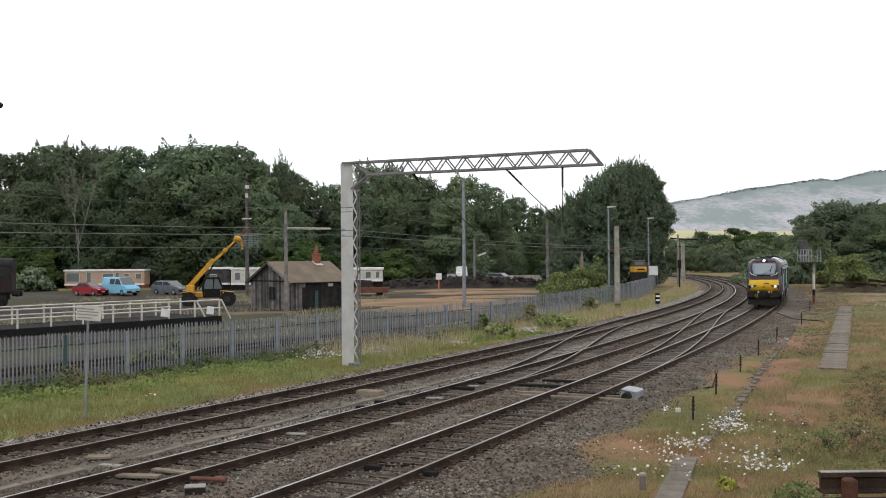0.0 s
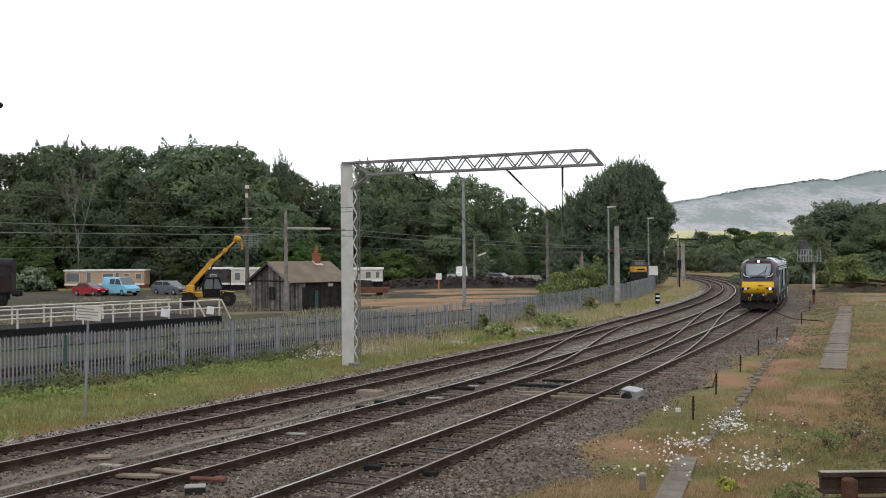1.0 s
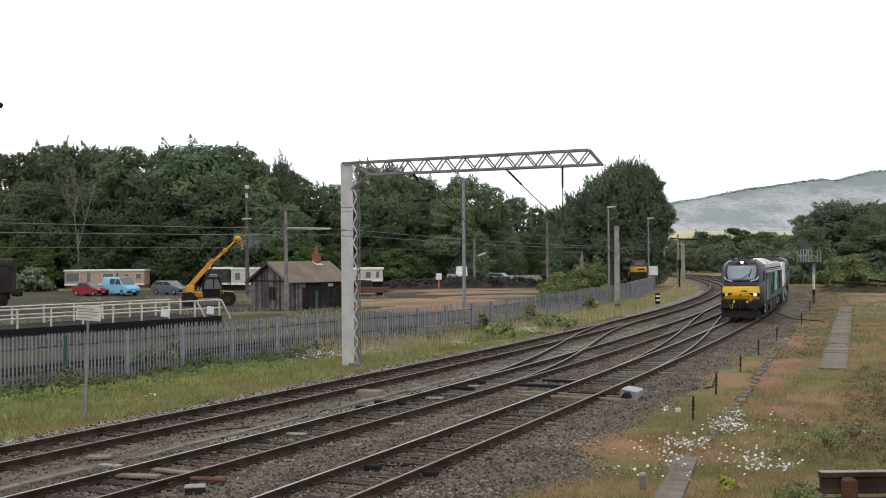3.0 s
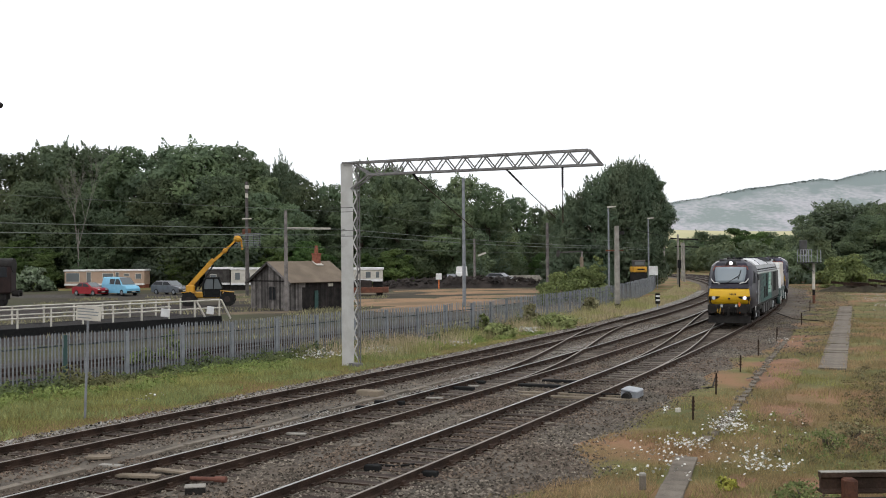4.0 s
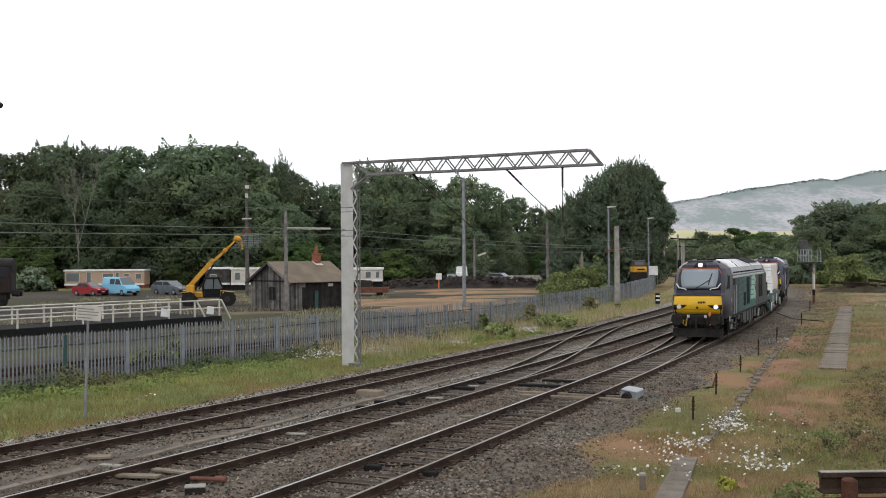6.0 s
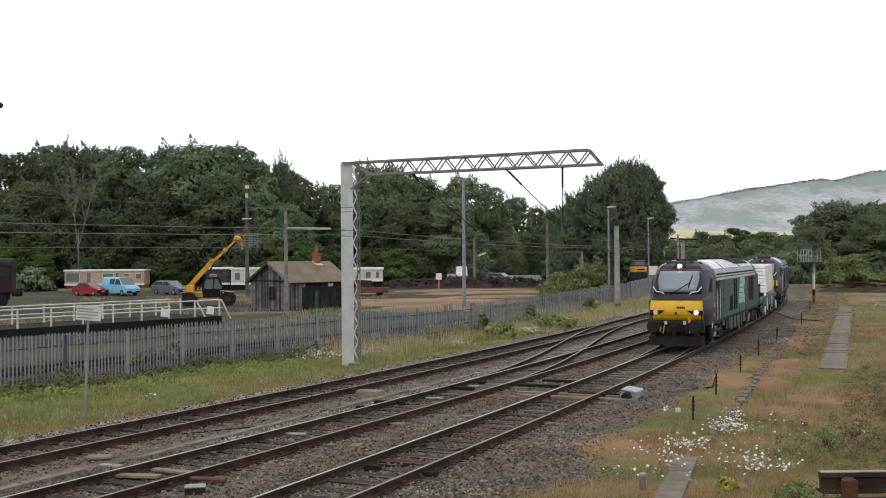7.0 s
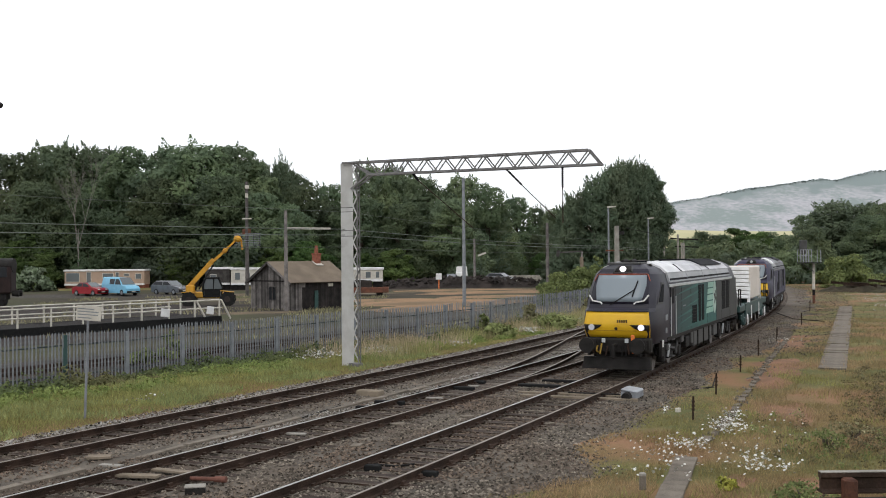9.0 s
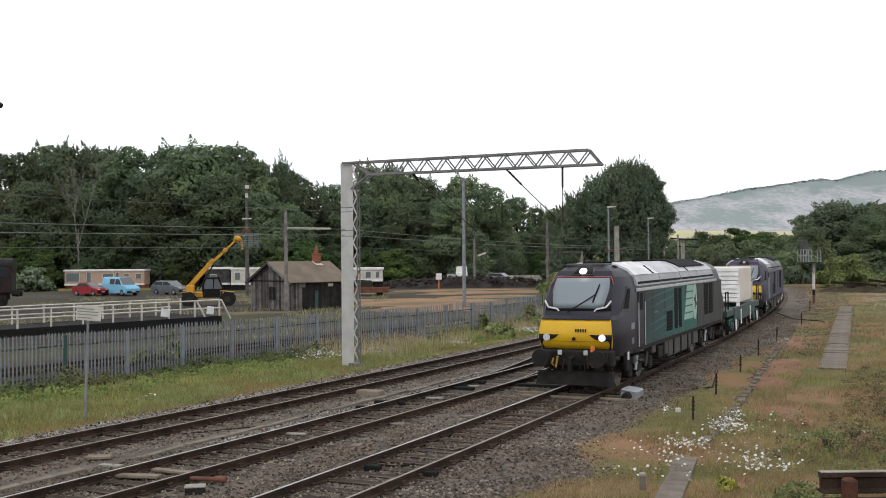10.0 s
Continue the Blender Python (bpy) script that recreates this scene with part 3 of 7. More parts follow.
M_ROOFM = mat("mid_grey_roof_paint", (0.56, 0.56, 0.58), (0.4, 0.4, 0.42), 0.9, 0.5)
M_ROOFS = mat("less_lit_grey_roof_paint", (0.36, 0.37, 0.38), (0.27, 0.28, 0.29), 1.2, 0.5)
M_ROOF2 = mat("dusty_grey_roof_paint", (0.2, 0.2, 0.21), (0.13, 0.13, 0.14), 1.2, 0.6)
M_CANT = mat("light_grey_cantrail", (0.5, 0.52, 0.52), (0.4, 0.42, 0.42), 2, 0.5)
M_FRAME = mat("underframe_grime", (0.026, 0.024, 0.022), (0.014, 0.0125, 0.012), 3, 0.75, bump=0.4)
M_TANK = mat("grey_fuel_tank", (0.065, 0.064, 0.063), (0.04, 0.039, 0.037), 1.5, 0.6)
M_DARKGRILLE = mat("dark_grille", (0.012, 0.013, 0.015), None, 6, 0.7, spec=0.05)
M_WHITE = mat("white_paint", (0.75, 0.75, 0.74), (0.62, 0.61, 0.59), 1.5, 0.5)
M_CREAM = mat("cream_flask_cover", (0.68, 0.62, 0.56), (0.6, 0.54, 0.48), 1.2, 0.55)
M_GREENW = mat("dark_green_wagon_paint", (0.022, 0.06, 0.055), (0.018, 0.042, 0.04), 2, 0.55)
M_ORANGE = mat("orange_fittings", (0.75, 0.2, 0.04), (0.6, 0.15, 0.03), 5, 0.5)
M_STEELW = mat("wheel_steel", (0.25, 0.24, 0.23), (0.15, 0.13, 0.12), 4, 0.45, 0.8)
M_LAMP = mat("headlight_glow", (1.0, 0.97, 1.0), (1.0, 0.97, 1.0), 1, 0.3, emit=4.0)
M_LAMPR = mat("blueish_headlight_glow", (0.7, 0.7, 0.85), (0.7, 0.7, 0.85), 1, 0.3, emit=0.75)
M_LAMPL = mat("soft_headlight_glow", (0.42, 0.42, 0.44), (0.42, 0.42, 0.44), 1, 0.3, emit=0.25)
M_LAMPLOW = mat("dim_headlight_glow", (0.17, 0.17, 0.16), (0.12, 0.12, 0.11), 1, 0.3, emit=0.12)
M_TIMBERY = mat("dirty_yellow_hose", (0.4, 0.26, 0.05), None, 5, 0.7)
M_RED = mat("red_edge_stripe", (0.5, 0.12, 0.06), None, 4, 0.5)
M_BLUE = mat("dark_blue_livery", (0.05, 0.047, 0.1), (0.042, 0.041, 0.075), 0.5, 0.5, spec=0.2)
M_REAR = mat("charcoal_grey_paint", (0.042, 0.046, 0.047), (0.031, 0.034, 0.035), 1, 0.5, spec=0.2)
M_MINT2 = mat("pale_emblem_paint", (0.42, 0.55, 0.49), (0.3, 0.42, 0.37), 2.5, 0.5, spec=0.2)
# side livery: slate at the cab fading to teal amidships
M_SIDE = mat("slate_to_teal_livery", (0.024, 0.125, 0.112), (0.019, 0.09, 0.082), 0.8, 0.5, spec=0.2)
sn, sl = M_SIDE.node_tree.nodes, M_SIDE.node_tree.links
_co, _sep, _rg, _mx = sn.new("ShaderNodeTexCoord"), sn.new("ShaderNodeSeparateXYZ"), sn.new("ShaderNodeMapRange"), sn.new("ShaderNodeMix")
_ad = sn.new("ShaderNodeMath")
_ad.operation = "MULTIPLY_ADD"
_ad.inputs[1].default_value = -2.2
sl.new(_co.outputs["Object"], _sep.inputs[0])
sl.new(_sep.outputs["Z"], _ad.inputs[0])
sl.new(_sep.outputs["Y"], _ad.inputs[2])
_rg.inputs[1].default_value, _rg.inputs[2].default_value = -1.5, 7.0
sl.new(_ad.outputs[0], _rg.inputs[0])
_mx.data_type = "RGBA"
_mx.inputs[6].default_value = (0.022, 0.029, 0.036, 1)
_base = sn["Principled BSDF"].inputs["Base Color"]
sl.new(_base.links[0].from_socket, _mx.inputs[7])
sl.new(_rg.outputs[0], _mx.inputs[0])
sl.new(_mx.outputs[2], _base)


def glass(name, tint, rough=0.06):
    m = bpy.data.materials.new(name)
    m.use_nodes = True
    p = m.node_tree.nodes["Principled BSDF"]
    p.inputs["Base Color"].default_value = (*tint, 1)
    p.inputs["Roughness"].default_value = rough
    p.inputs["Specular IOR Level"].default_value = 0.45 if rough > 0.25 else 0.22
    return m


# Blue-grey base carries the sky's reflection in the sloping windscreen.
M_SCREEN = glass("sky_toned_windscreen_glass", (0.19, 0.225, 0.25), 0.3)
M_GLASS = glass("dark_window_glass", (0.018, 0.02, 0.023), 0.15)
# Rough, low-specular finish keeps ground reflections off the side windows.
M_MATTEGLASS = glass("matte_dark_window_glass", (0.012, 0.013, 0.015), 0.6)
M_MATTEGLASS.node_tree.nodes["Principled BSDF"].inputs["Specular IOR Level"].default_value = 0.05

# rings of the loco body: height, side half width, front y, front half width
RINGS = [(1.05, 1.345, 1.0, 1.0), (1.3, 1.345, 0.85, 1.07), (1.55, 1.345, 0.71, 1.12), (1.75, 1.345, 0.68, 1.13), (2.17, 1.345, 0.80, 1.10), (2.29, 1.345, 0.97, 1.05), (2.5, 1.34, 1.08, 1.03), (3.0, 1.325, 1.38, 1.0),
         (3.44, 1.2, 1.7, 0.94), (3.62, 1.0, 1.88, 0.84), (3.76, 0.72, 2.2, 0.62), (3.82, 0.45, 2.6, 0.4)]
LEN = 21.9


def ring_at(z):
    for a, b in zip(RINGS, RINGS[1:]):
        if a[0] <= z <= b[0]:
            f = (z - a[0]) / (b[0] - a[0])
            return tuple(p + (q - p) * f for p, q in zip(a, b))
    return RINGS[-1] if z > 3 else RINGS[0]


def half_outline(z):
    _, w, y, wf = ring_at(z)
    return [(wf * 0.55, y - 0.03), (wf, y + 0.06), (wf + 0.55 * (w - wf), y + 0.4), (w, y + 1.25)]


def cab_patch(name, z0, z1, x0, x1, material, parent, out=0.012, rows=4, cols=8, label="", smooth=True):
    """A panel lying on the cab front from x0 to x1 (as shares of the front's half width) between two heights; x0, x1 may be functions of height share."""
    bm = bmesh.new()
    g = []
    for j in range(rows + 1):
        f = j / rows
        z = z0 + (z1 - z0) * f
        _, w, y, wf = ring_at(z)
        a = x0(f) if callable(x0) else x0
        b = x1(f) if callable(x1) else x1
        row = []
        for i in range(cols + 1):
            u = a + (b - a) * i / cols
            x = u * wf
            ax = abs(u)
            yy = y - 0.03 + (0 if ax < 0.55 else 0.09 * (ax - 0.55) / 0.45)
            if ax > 1:
                yy += (ax - 1) * wf * 0.9
            row.append(bm.verts.new((x, yy - out, z)))
        g.append(row)
    for j in range(rows):
        for i in range(cols):
            bm.faces.new((g[j][i], g[j][i + 1], g[j + 1][i + 1], g[j + 1][i]))
    r = bmesh.ops.extrude_face_region(bm, geom=bm.faces[:])
    for v in [e for e in r["geom"] if isinstance(e, bmesh.types.BMVert)]:
        v.co.y += out * 0.9
    return part(name, bm, material, parent, label, smooth)


def side_plate(name, y0, y1, z0, z1, material, parent, side=1, out=0.012, label="", slant=0.0):
    bm = bmesh.new()
    x = side * (1.345 + out / 2)
    vs = [bm.verts.new((x + s * out / 2 * side, y + (slant if k else 0), z)) for s in (-1, 1) for y, z, k in ((y0, z0, 0), (y1, z0, 0), (y1, z1, 1), (y0, z1, 1))]
    bm.faces.new(vs[:4])
    bm.faces.new(vs[4:])
    for i in range(4):
        j = (i + 1) % 4
        bm.faces.new((vs[i], vs[j], vs[4 + j], vs[4 + i]))
    return part(name, bm, material, parent, label)


WHEELS = []


def wheelset(parent, y, r=0.5, z=None, face=None):
    bm = bmesh.new()
    rod(bm, (-0.95, 0, 0), (0.95, 0, 0), 0.08, seg=10)
    for s in (-1, 1):
        rod(bm, (s * 0.69, 0, 0), (s * 0.82, 0, 0), r, seg=24)
        rod(bm, (s * 0.67, 0, 0), (s * 0.70, 0, 0), r + 0.03, seg=24)
        box(bm, 0.03, r * 1.5, 0.06, pose(s * 0.83, 0, 0))
    ob = part("wheelset", bm, face or M_STEELW, parent)
    ob.matrix_basis = pose(0, y, r)
    WHEELS.append((ob, y, r))
    return ob


def bogie(parent, y, base=2.8, material=None):
    bm = bmesh.new()
    for s in (-1, 1):
        box(bm, 0.14, base + 1.3, 0.28, pose(s * 1.08, y, 0.72), 0.04)
        for k in (-1, 1):
            box(bm, 0.26, 0.42, 0.42, pose(s * 1.12, y + k * base / 2, 0.52), 0.05)
            for d in (-0.34, 0.34):
                rod(bm, (s * 1.14, y + k * base / 2 + d, 0.5), (s * 1.14, y + k * base / 2 + d, 0.85), 0.09)
        rod(bm, (s * 1.2, y - 0.5, 0.85), (s * 1.2, y + 0.5, 0.6), 0.06)
        box(bm, 0.2, 0.7, 0.3, pose(s * 1.1, y, 0.5), 0.04)
    box(bm, 2.1, 0.5, 0.3, pose(0, y, 0.75))
    part("bogie", bm, material or M_FRAME, parent)


def locomotive(label, teal=True):
    t = thing("diesel_locomotive", Matrix(), label, "locomotive")
    # body: horizontal rings, both ends alike
    bm = bmesh.new()
    prev = None
    for z, *_ in RINGS:
        h = half_outline(z)
        ring = [(x, y) for x, y in h] + [(x, LEN - y) for x, y in reversed(h)]
        ring = ring + [(-x, y) for x, y in reversed(ring)]
        cur = [bm.verts.new((x, y, z)) for x, y in ring]
        if prev:
            n = len(cur)
            for i in range(n):
                bm.faces.new((prev[i], prev[(i + 1) % n], cur[(i + 1) % n], cur[i]))
        else:
            bm.faces.new(cur)
        prev = cur
    bm.faces.new(prev)
    body = part("body", bm, M_LOCO if teal else M_LOCO2, t, "dark slate blue painted steel body", True)
    body.data.set_sharp_from_angle(angle=radians(19))
    # cab front
    cab_patch("nose_lip", 2.17, 2.22, -0.98, 0.98, M_LOCO, t, 0.05, 1, 10, "dark lip over the nose")
    cab_patch("screen_surround", 2.43, 3.5, lambda f: -1.0 + 0.04 * f, lambda f: 1.0 - 0.04 * f, M_LOCO, t, 0.012, 4, 8, "dark slate windscreen surround")
    # Deeper yellow strip puts the shade of the nose crease into colour.
    cab_patch("nose_crease_shade", 1.52, 1.535, -0.62, 0.62, M_DEEPY, t, 0.024, 1, 6)
    nose = cab_patch("nose_panel", 1.29, 2.17, lambda f: -1.04 + 0.05 * f, lambda f: 1.04 - 0.05 * f, M_YELLOW, t, 0.02, 6, 10, "yellow warning panel")
    cab_patch("windscreen", 2.5, 3.41, lambda f: -0.76 - 0.14 * min(1, f * 1.6), lambda f: 0.76 + 0.14 * min(1, f * 1.6), M_SCREEN, t, 0.02, 5, 8, "large sloping windscreen")
    cab_patch("windscreen_edge", 3.43, 3.455, -0.95, 0.95, M_RED, t, 0.022, 1, 8, "thin red edge line")
    cab_patch("roof_light_box", 3.5, 3.74, -0.33, 0.33, M_FRAME, t, 0.03, 2, 2)
    for s in (-1, 1):
        cab_patch("headlight_recess", 1.54, 1.73, lambda f, s=s: (0.72 - 0.3 * f ** 0.6) if s > 0 else -1.01, lambda f, s=s: 1.01 if s > 0 else -(0.72 - 0.3 * f ** 0.6), M_FRAME, nose, 0.03, 3, 4)
        bm = bmesh.new()
        x = s * 0.86
        rod(bm, (x, 0.63, 1.64), (x, 0.8, 1.64), 0.105, 0.105, 16)
        part("headlight", bm, (M_LAMPR if s > 0 else M_LAMPL) if teal else M_LAMPLOW, t, "round headlight")
        # mirror brackets below the screen
        bm = bmesh.new()
        beam(bm, (s * 1.04, 1.08, 2.73), (s * 0.9, 0.98, 2.54), 0.03, 0.045)
        beam(bm, (s * 0.9, 0.98, 2.54), (s * 0.62, 0.95, 2.49), 0.03, 0.045)
        beam(bm, (s * 0.62, 0.95, 2.49), (s * 0.55, 0.93, 2.42), 0.03, 0.04)
        part("handrail", bm, M_WHITE, t, "white angled handrail")
        # buffers
        bm = bmesh.new()
        rod(bm, (s * 0.865, 0.0, 1.06), (s * 0.865, 0.07, 1.06), 0.26, 0.26, 20)
        rod(bm, (s * 0.865, 0.07, 1.06), (s * 0.865, 0.5, 1.06), 0.12, 0.15, 14)
        box(bm, 0.4, 0.1, 0.4, pose(s * 0.865, 0.52, 1.06), 0.03)
        part("buffer", bm, M_FRAME, t, "dark round buffer")
        bm = bmesh.new()
        box(bm, 0.12, 0.06, 0.14, pose(s * 0.4, 0.5, 1.2), 0.01)
        part("cable_socket", bm, M_CANT, t)
        bm = bmesh.new()
        rod(bm, (s * 0.45, 0.45, 1.1), (s * 0.5, 0.4, 0.75), 0.03)
        part("brake_hose", bm, M_TIMBERY if s < 0 else M_RUST, t)
    for x, m, z in ((-0.62, M_TIMBERY, 0.8), (-0.52, M_RUST, 0.72), (0.62, M_ORANGE, 0.78), (0.74, M_RUST, 0.7), (-0.75, M_RUST, 0.74)):
        bm = bmesh.new()
        rod(bm, (x, 0.56, 1.02), (x * 1.04, 0.46, 0.86), 0.028)
        rod(bm, (x * 1.04, 0.46, 0.86), (x * 0.96, 0.52, z), 0.028)
        part("coloured_hose", bm, m, t, "short coloured brake hose")
    cab_patch("light_box_frame", 3.49, 3.52, -0.36, 0.36, M_TANK, t, 0.04, 1, 2)
    for s in (-1, 1):
        cab_patch("light_box_frame", 3.49, 3.72, lambda f, s=s: s * 0.36 - 0.02, lambda f, s=s: s * 0.36 + 0.02, M_TANK, t, 0.04, 2, 1)
        cab_patch("edge_line", 3.2, 3.43, lambda f, s=s: s * (1.02 - 0.07 * f) - 0.012, lambda f, s=s: s * (1.02 - 0.07 * f) + 0.012, M_RED, t, 0.022, 2, 1, "thin red edge line")
    bm = bmesh.new()
    rod(bm, (0, 1.62, 3.62), (0, 1.86, 3.62), 0.085, 0.085, 16)
    part("marker_light", bm, M_LAMP if teal else M_CANT, t, "bright round roof headlight")
    bm = bmesh.new()
    beam(bm, (0.52, 1.24, 2.92), (-0.3, 0.93, 2.38), 0.02, 0.03)
    beam(bm, (0.46, 1.1, 2.68), (0.6, 1.42, 3.22), 0.025, 0.04)
    part("wiper", bm, M_BLACK, t)
    bm = bmesh.new()
    box(bm, 0.13, 0.06, 0.22, pose(0.58, 0.62, 1.28), 0.03)
    rod(bm, (0.58, 0.6, 1.18), (0.58, 0.6, 1.05), 0.03)
    part("jumper_cable", bm, M_ORANGE, t, "orange control jumper")
    # unreadable number, as bars
    bm = bmesh.new()
    for i in range(5):
        box(bm, 0.042, 0.03, 0.095, pose(0.06 + 0.075 * i, 0.645, 1.85))
    part("number_bars", bm, M_FRAME, nose)
    bm = bmesh.new()
    rod(bm, (0.0, 0.66, 1.6), (0.0, 0.62, 1.6), 0.055, 0.055, 10)
    part("emblem", bm, M_FRAME, nose)
    # buffer beam, coupling, plough
    bm = bmesh.new()
    box(bm, 2.4, 0.35, 0.5, pose(0, 0.78, 1.02), 0.05)
    part("buffer_beam", bm, M_FRAME, t)
    bm = bmesh.new()
    box(bm, 2.3, 0.35, 0.5, pose(0, LEN - 0.75, 1.05), 0.05)
    part("buffer_beam", bm, M_FRAME, t)
    bm = bmesh.new()
    rod(bm, (0, 0.25, 1.05), (0, 0.6, 1.05), 0.06)
    box(bm, 0.12, 0.1, 0.5, pose(0, 0.25, 0.85), 0.03)
    part("coupling_hook", bm, M_FRAME, t)
    bm = bmesh.new()
    vs = [bm.verts.new(v) for v in ((-1.15, 0.7, 0.62), (1.15, 0.7, 0.62), (1.2, 0.6, 0.22), (-1.2, 0.6, 0.22), (-1.15, 0.9, 0.62), (1.15, 0.9, 0.62), (1.2, 0.75, 0.22), (-1.2, 0.75, 0.22))]
    for f in ((0, 1, 2, 3), (4, 5, 6, 7), (0, 1, 5, 4), (2, 3, 7, 6), (1, 2, 6, 5), (0, 3, 7, 4)):
        bm.faces.new([vs[i] for i in f])
    part("plough", bm, M_FRAME, t, "dark grimy snow plough")
    bm = bmesh.new()
    box(bm, 1.3, LEN - 2.6, 0.45, pose(0, LEN / 2, 0.85))
    part("underframe", bm, M_FRAME, t, "dark grimy underframe")
    # gear between buffer beam and plough
    bm = bmesh.new()
    box(bm, 1.5, 0.5, 0.5, pose(0, 1.1, 0.62), 0.05)
    part("drawgear", bm, M_FRAME, t)
    for x in (-0.28, -0.14, 0.2, 0.32):
        bm = bmesh.new()
        rod(bm, (x, 0.58, 1.0), (x * 1.2, 0.5, 0.68), 0.025)
        part("air_hose", bm, M_BLACK if x > -0.2 else M_RUST, t)
    # sides
    for s in (1, -1):
        side_plate("side_livery", 4.1, 13.4, 1.2, 2.98, M_SIDE if teal else M_BLUE, t, s, 0.01, "side panel fading from slate to teal" if teal else "dark blue side panel")
        side_plate("rear_livery", 13.5, LEN - 2.4, 1.2, 2.98, M_REAR if teal else M_BLUE, t, s, 0.01, "grey rear side panel")
        for k in range(5):
            side_plate("livery_flash", 10.7 + 0.12 * k, 12.75 - 0.1 * abs(k - 2), 1.62 + 0.27 * k, 1.84 + 0.27 * k, M_MINT if teal else M_LOCO, t, s, 0.016, "pale green livery flash", 0.1)
        if teal:
            for y0, z0, y1, z1, w in ((4.3, 2.62, 8.7, 2.9, 0.13), (4.9, 2.35, 8.7, 2.62, 0.1), (4.4, 1.75, 7.4, 1.95, 0.11), (5.6, 2.05, 8.8, 2.3, 0.07), (4.7, 1.5, 7.4, 1.72, 0.08), (6.2, 1.3, 10.6, 1.5, 0.12), (4.2, 2.86, 7.9, 2.95, 0.05)):
                bm = bmesh.new()
                xs = s * 1.357
                ra = [bm.verts.new((xs + d * s, y, z)) for d in (0, 0.006) for y, z in ((y0, z0), (y1, z1 - w / 2), (y1 + 0.2, z1 + w / 2), ((y0 + y1) / 2, (z0 + z1) / 2 + w * 0.35))]
                bm.faces.new(ra[:4])
                bm.faces.new(ra[4:])
                for i in range(4):
                    bm.faces.new((ra[i], ra[(i + 1) % 4], ra[4 + (i + 1) % 4], ra[4 + i]))
                part("livery_streak", bm, M_STREAK, t, "bright teal speed streak")
        bm = bmesh.new()
        r = bmesh.ops.create_cone(bm, cap_ends=True, segments=24, radius1=0.62, radius2=0.62, depth=0.012, matrix=pose(s * 1.362, 12.9, 2.25, 0, 90, 0))
        for v in bm.verts:
            v.co.y = 12.9 + (v.co.y - 12.9) * 0.75
            v.co.z = 2.25 + (v.co.z - 2.25) * 1.15
        part("emblem_disc", bm, M_MINT2 if teal else M_TANK, t, "pale compass-like emblem, plain")
        for k in range(4):
            bm = bmesh.new()
            box(bm, 0.02, 0.62 if k % 2 else 0.26, 0.12, pose(s * 1.37, 12.98, 2.25, 45 * k + 20, 0, 0))
            part("emblem_point", bm, M_TANK, t)
        for y0, y1, z0, z1 in ((8.9, 9.45, 1.4, 2.88), (9.65, 10.2, 1.4, 2.88), (7.5, 8.5, 1.4, 2.1), (15.1, 16.0, 1.6, 2.9), (16.2, 17.1, 1.6, 2.9)):
            gr = side_plate("side_grille", y0, y1, z0, z1, M_DARKGRILLE, t, s, 0.02, "dark louvred grille")
            nsl = int((z1 - z0) / 0.12)
            for q in range(nsl):
                bm = bmesh.new()
                box(bm, 0.012, y1 - y0 - 0.06, 0.02, pose(s * 1.37, (y0 + y1) / 2, z0 + 0.08 + 0.12 * q, 0, 25 * s, 0))
                part("louvre_slat", bm, M_FRAME, gr)
        dr = side_plate("cab_door", 3.25, 3.95, 1.25, 3.0, M_LOCO, t, s, 0.02)
        dw_ = side_plate("door_window", 3.4, 3.8, 2.35, 2.9, M_MATTEGLASS, dr, s, 0.03)
        for yy in (5.3, 7.2, 11.0, 14.9, 17.4):
            side_plate("panel_joint", yy, yy + 0.025, 1.2, 2.98, M_FRAME, t, s, 0.014)
        bm = bmesh.new()
        box(bm, 0.03, LEN - 5.2, 0.12, pose(s * 1.35, LEN / 2, 1.12), 0.01)
        part("sole_bar", bm, M_FRAME, t)
        # side window on the slanting cab corner, with a pale rubber edge
        for nm, z0, z1, fa, fb, out, material in (("cab_window_edge", 2.4, 3.14, 0.16, 0.74, 0.022, M_TANK), ("cab_window", 2.47, 3.07, 0.22, 0.68, 0.032, M_MATTEGLASS)):
            bm = bmesh.new()
            wv = []
            for k in (0, 1):
                for z, f in ((z0, fa), (z0, fb), (z1, fb), (z1, fa + 0.28)):
                    ho = half_outline(z)
                    px_, py_ = ho[2][0] + (ho[3][0] - ho[2][0]) * f, ho[2][1] + (ho[3][1] - ho[2][1]) * f
                    wv.append(bm.verts.new((s * (px_ + out * (2 * k - 0.5)), py_ - 0.3 * out * k, z)))
            bm.faces.new(wv[:4])
            bm.faces.new(wv[4:])
            for i in range(4):
                bm.faces.new((wv[i], wv[(i + 1) % 4], wv[4 + (i + 1) % 4], wv[4 + i]))
            part(nm, bm, material, t, "dark cab side window" if material is M_MATTEGLASS else "")
        for yy in (3.15, 4.05):
            bm = bmesh.new()
            rod(bm, (s * 1.39, yy, 1.2), (s * 1.39, yy, 2.6), 0.018)
            part("grab_rail", bm, M_CANT, t, "pale vertical grab rail")
        for y0, z0, w, h in ((2.3, 1.8, 0.4, 0.2), (2.35, 1.35, 0.25, 0.18), (5.6, 2.15, 0.5, 0.05)):
            side_plate("data_panel", y0, y0 + w, z0, z0 + h, M_GALV if teal else M_TANK, t, s, 0.018, "pale data panel")
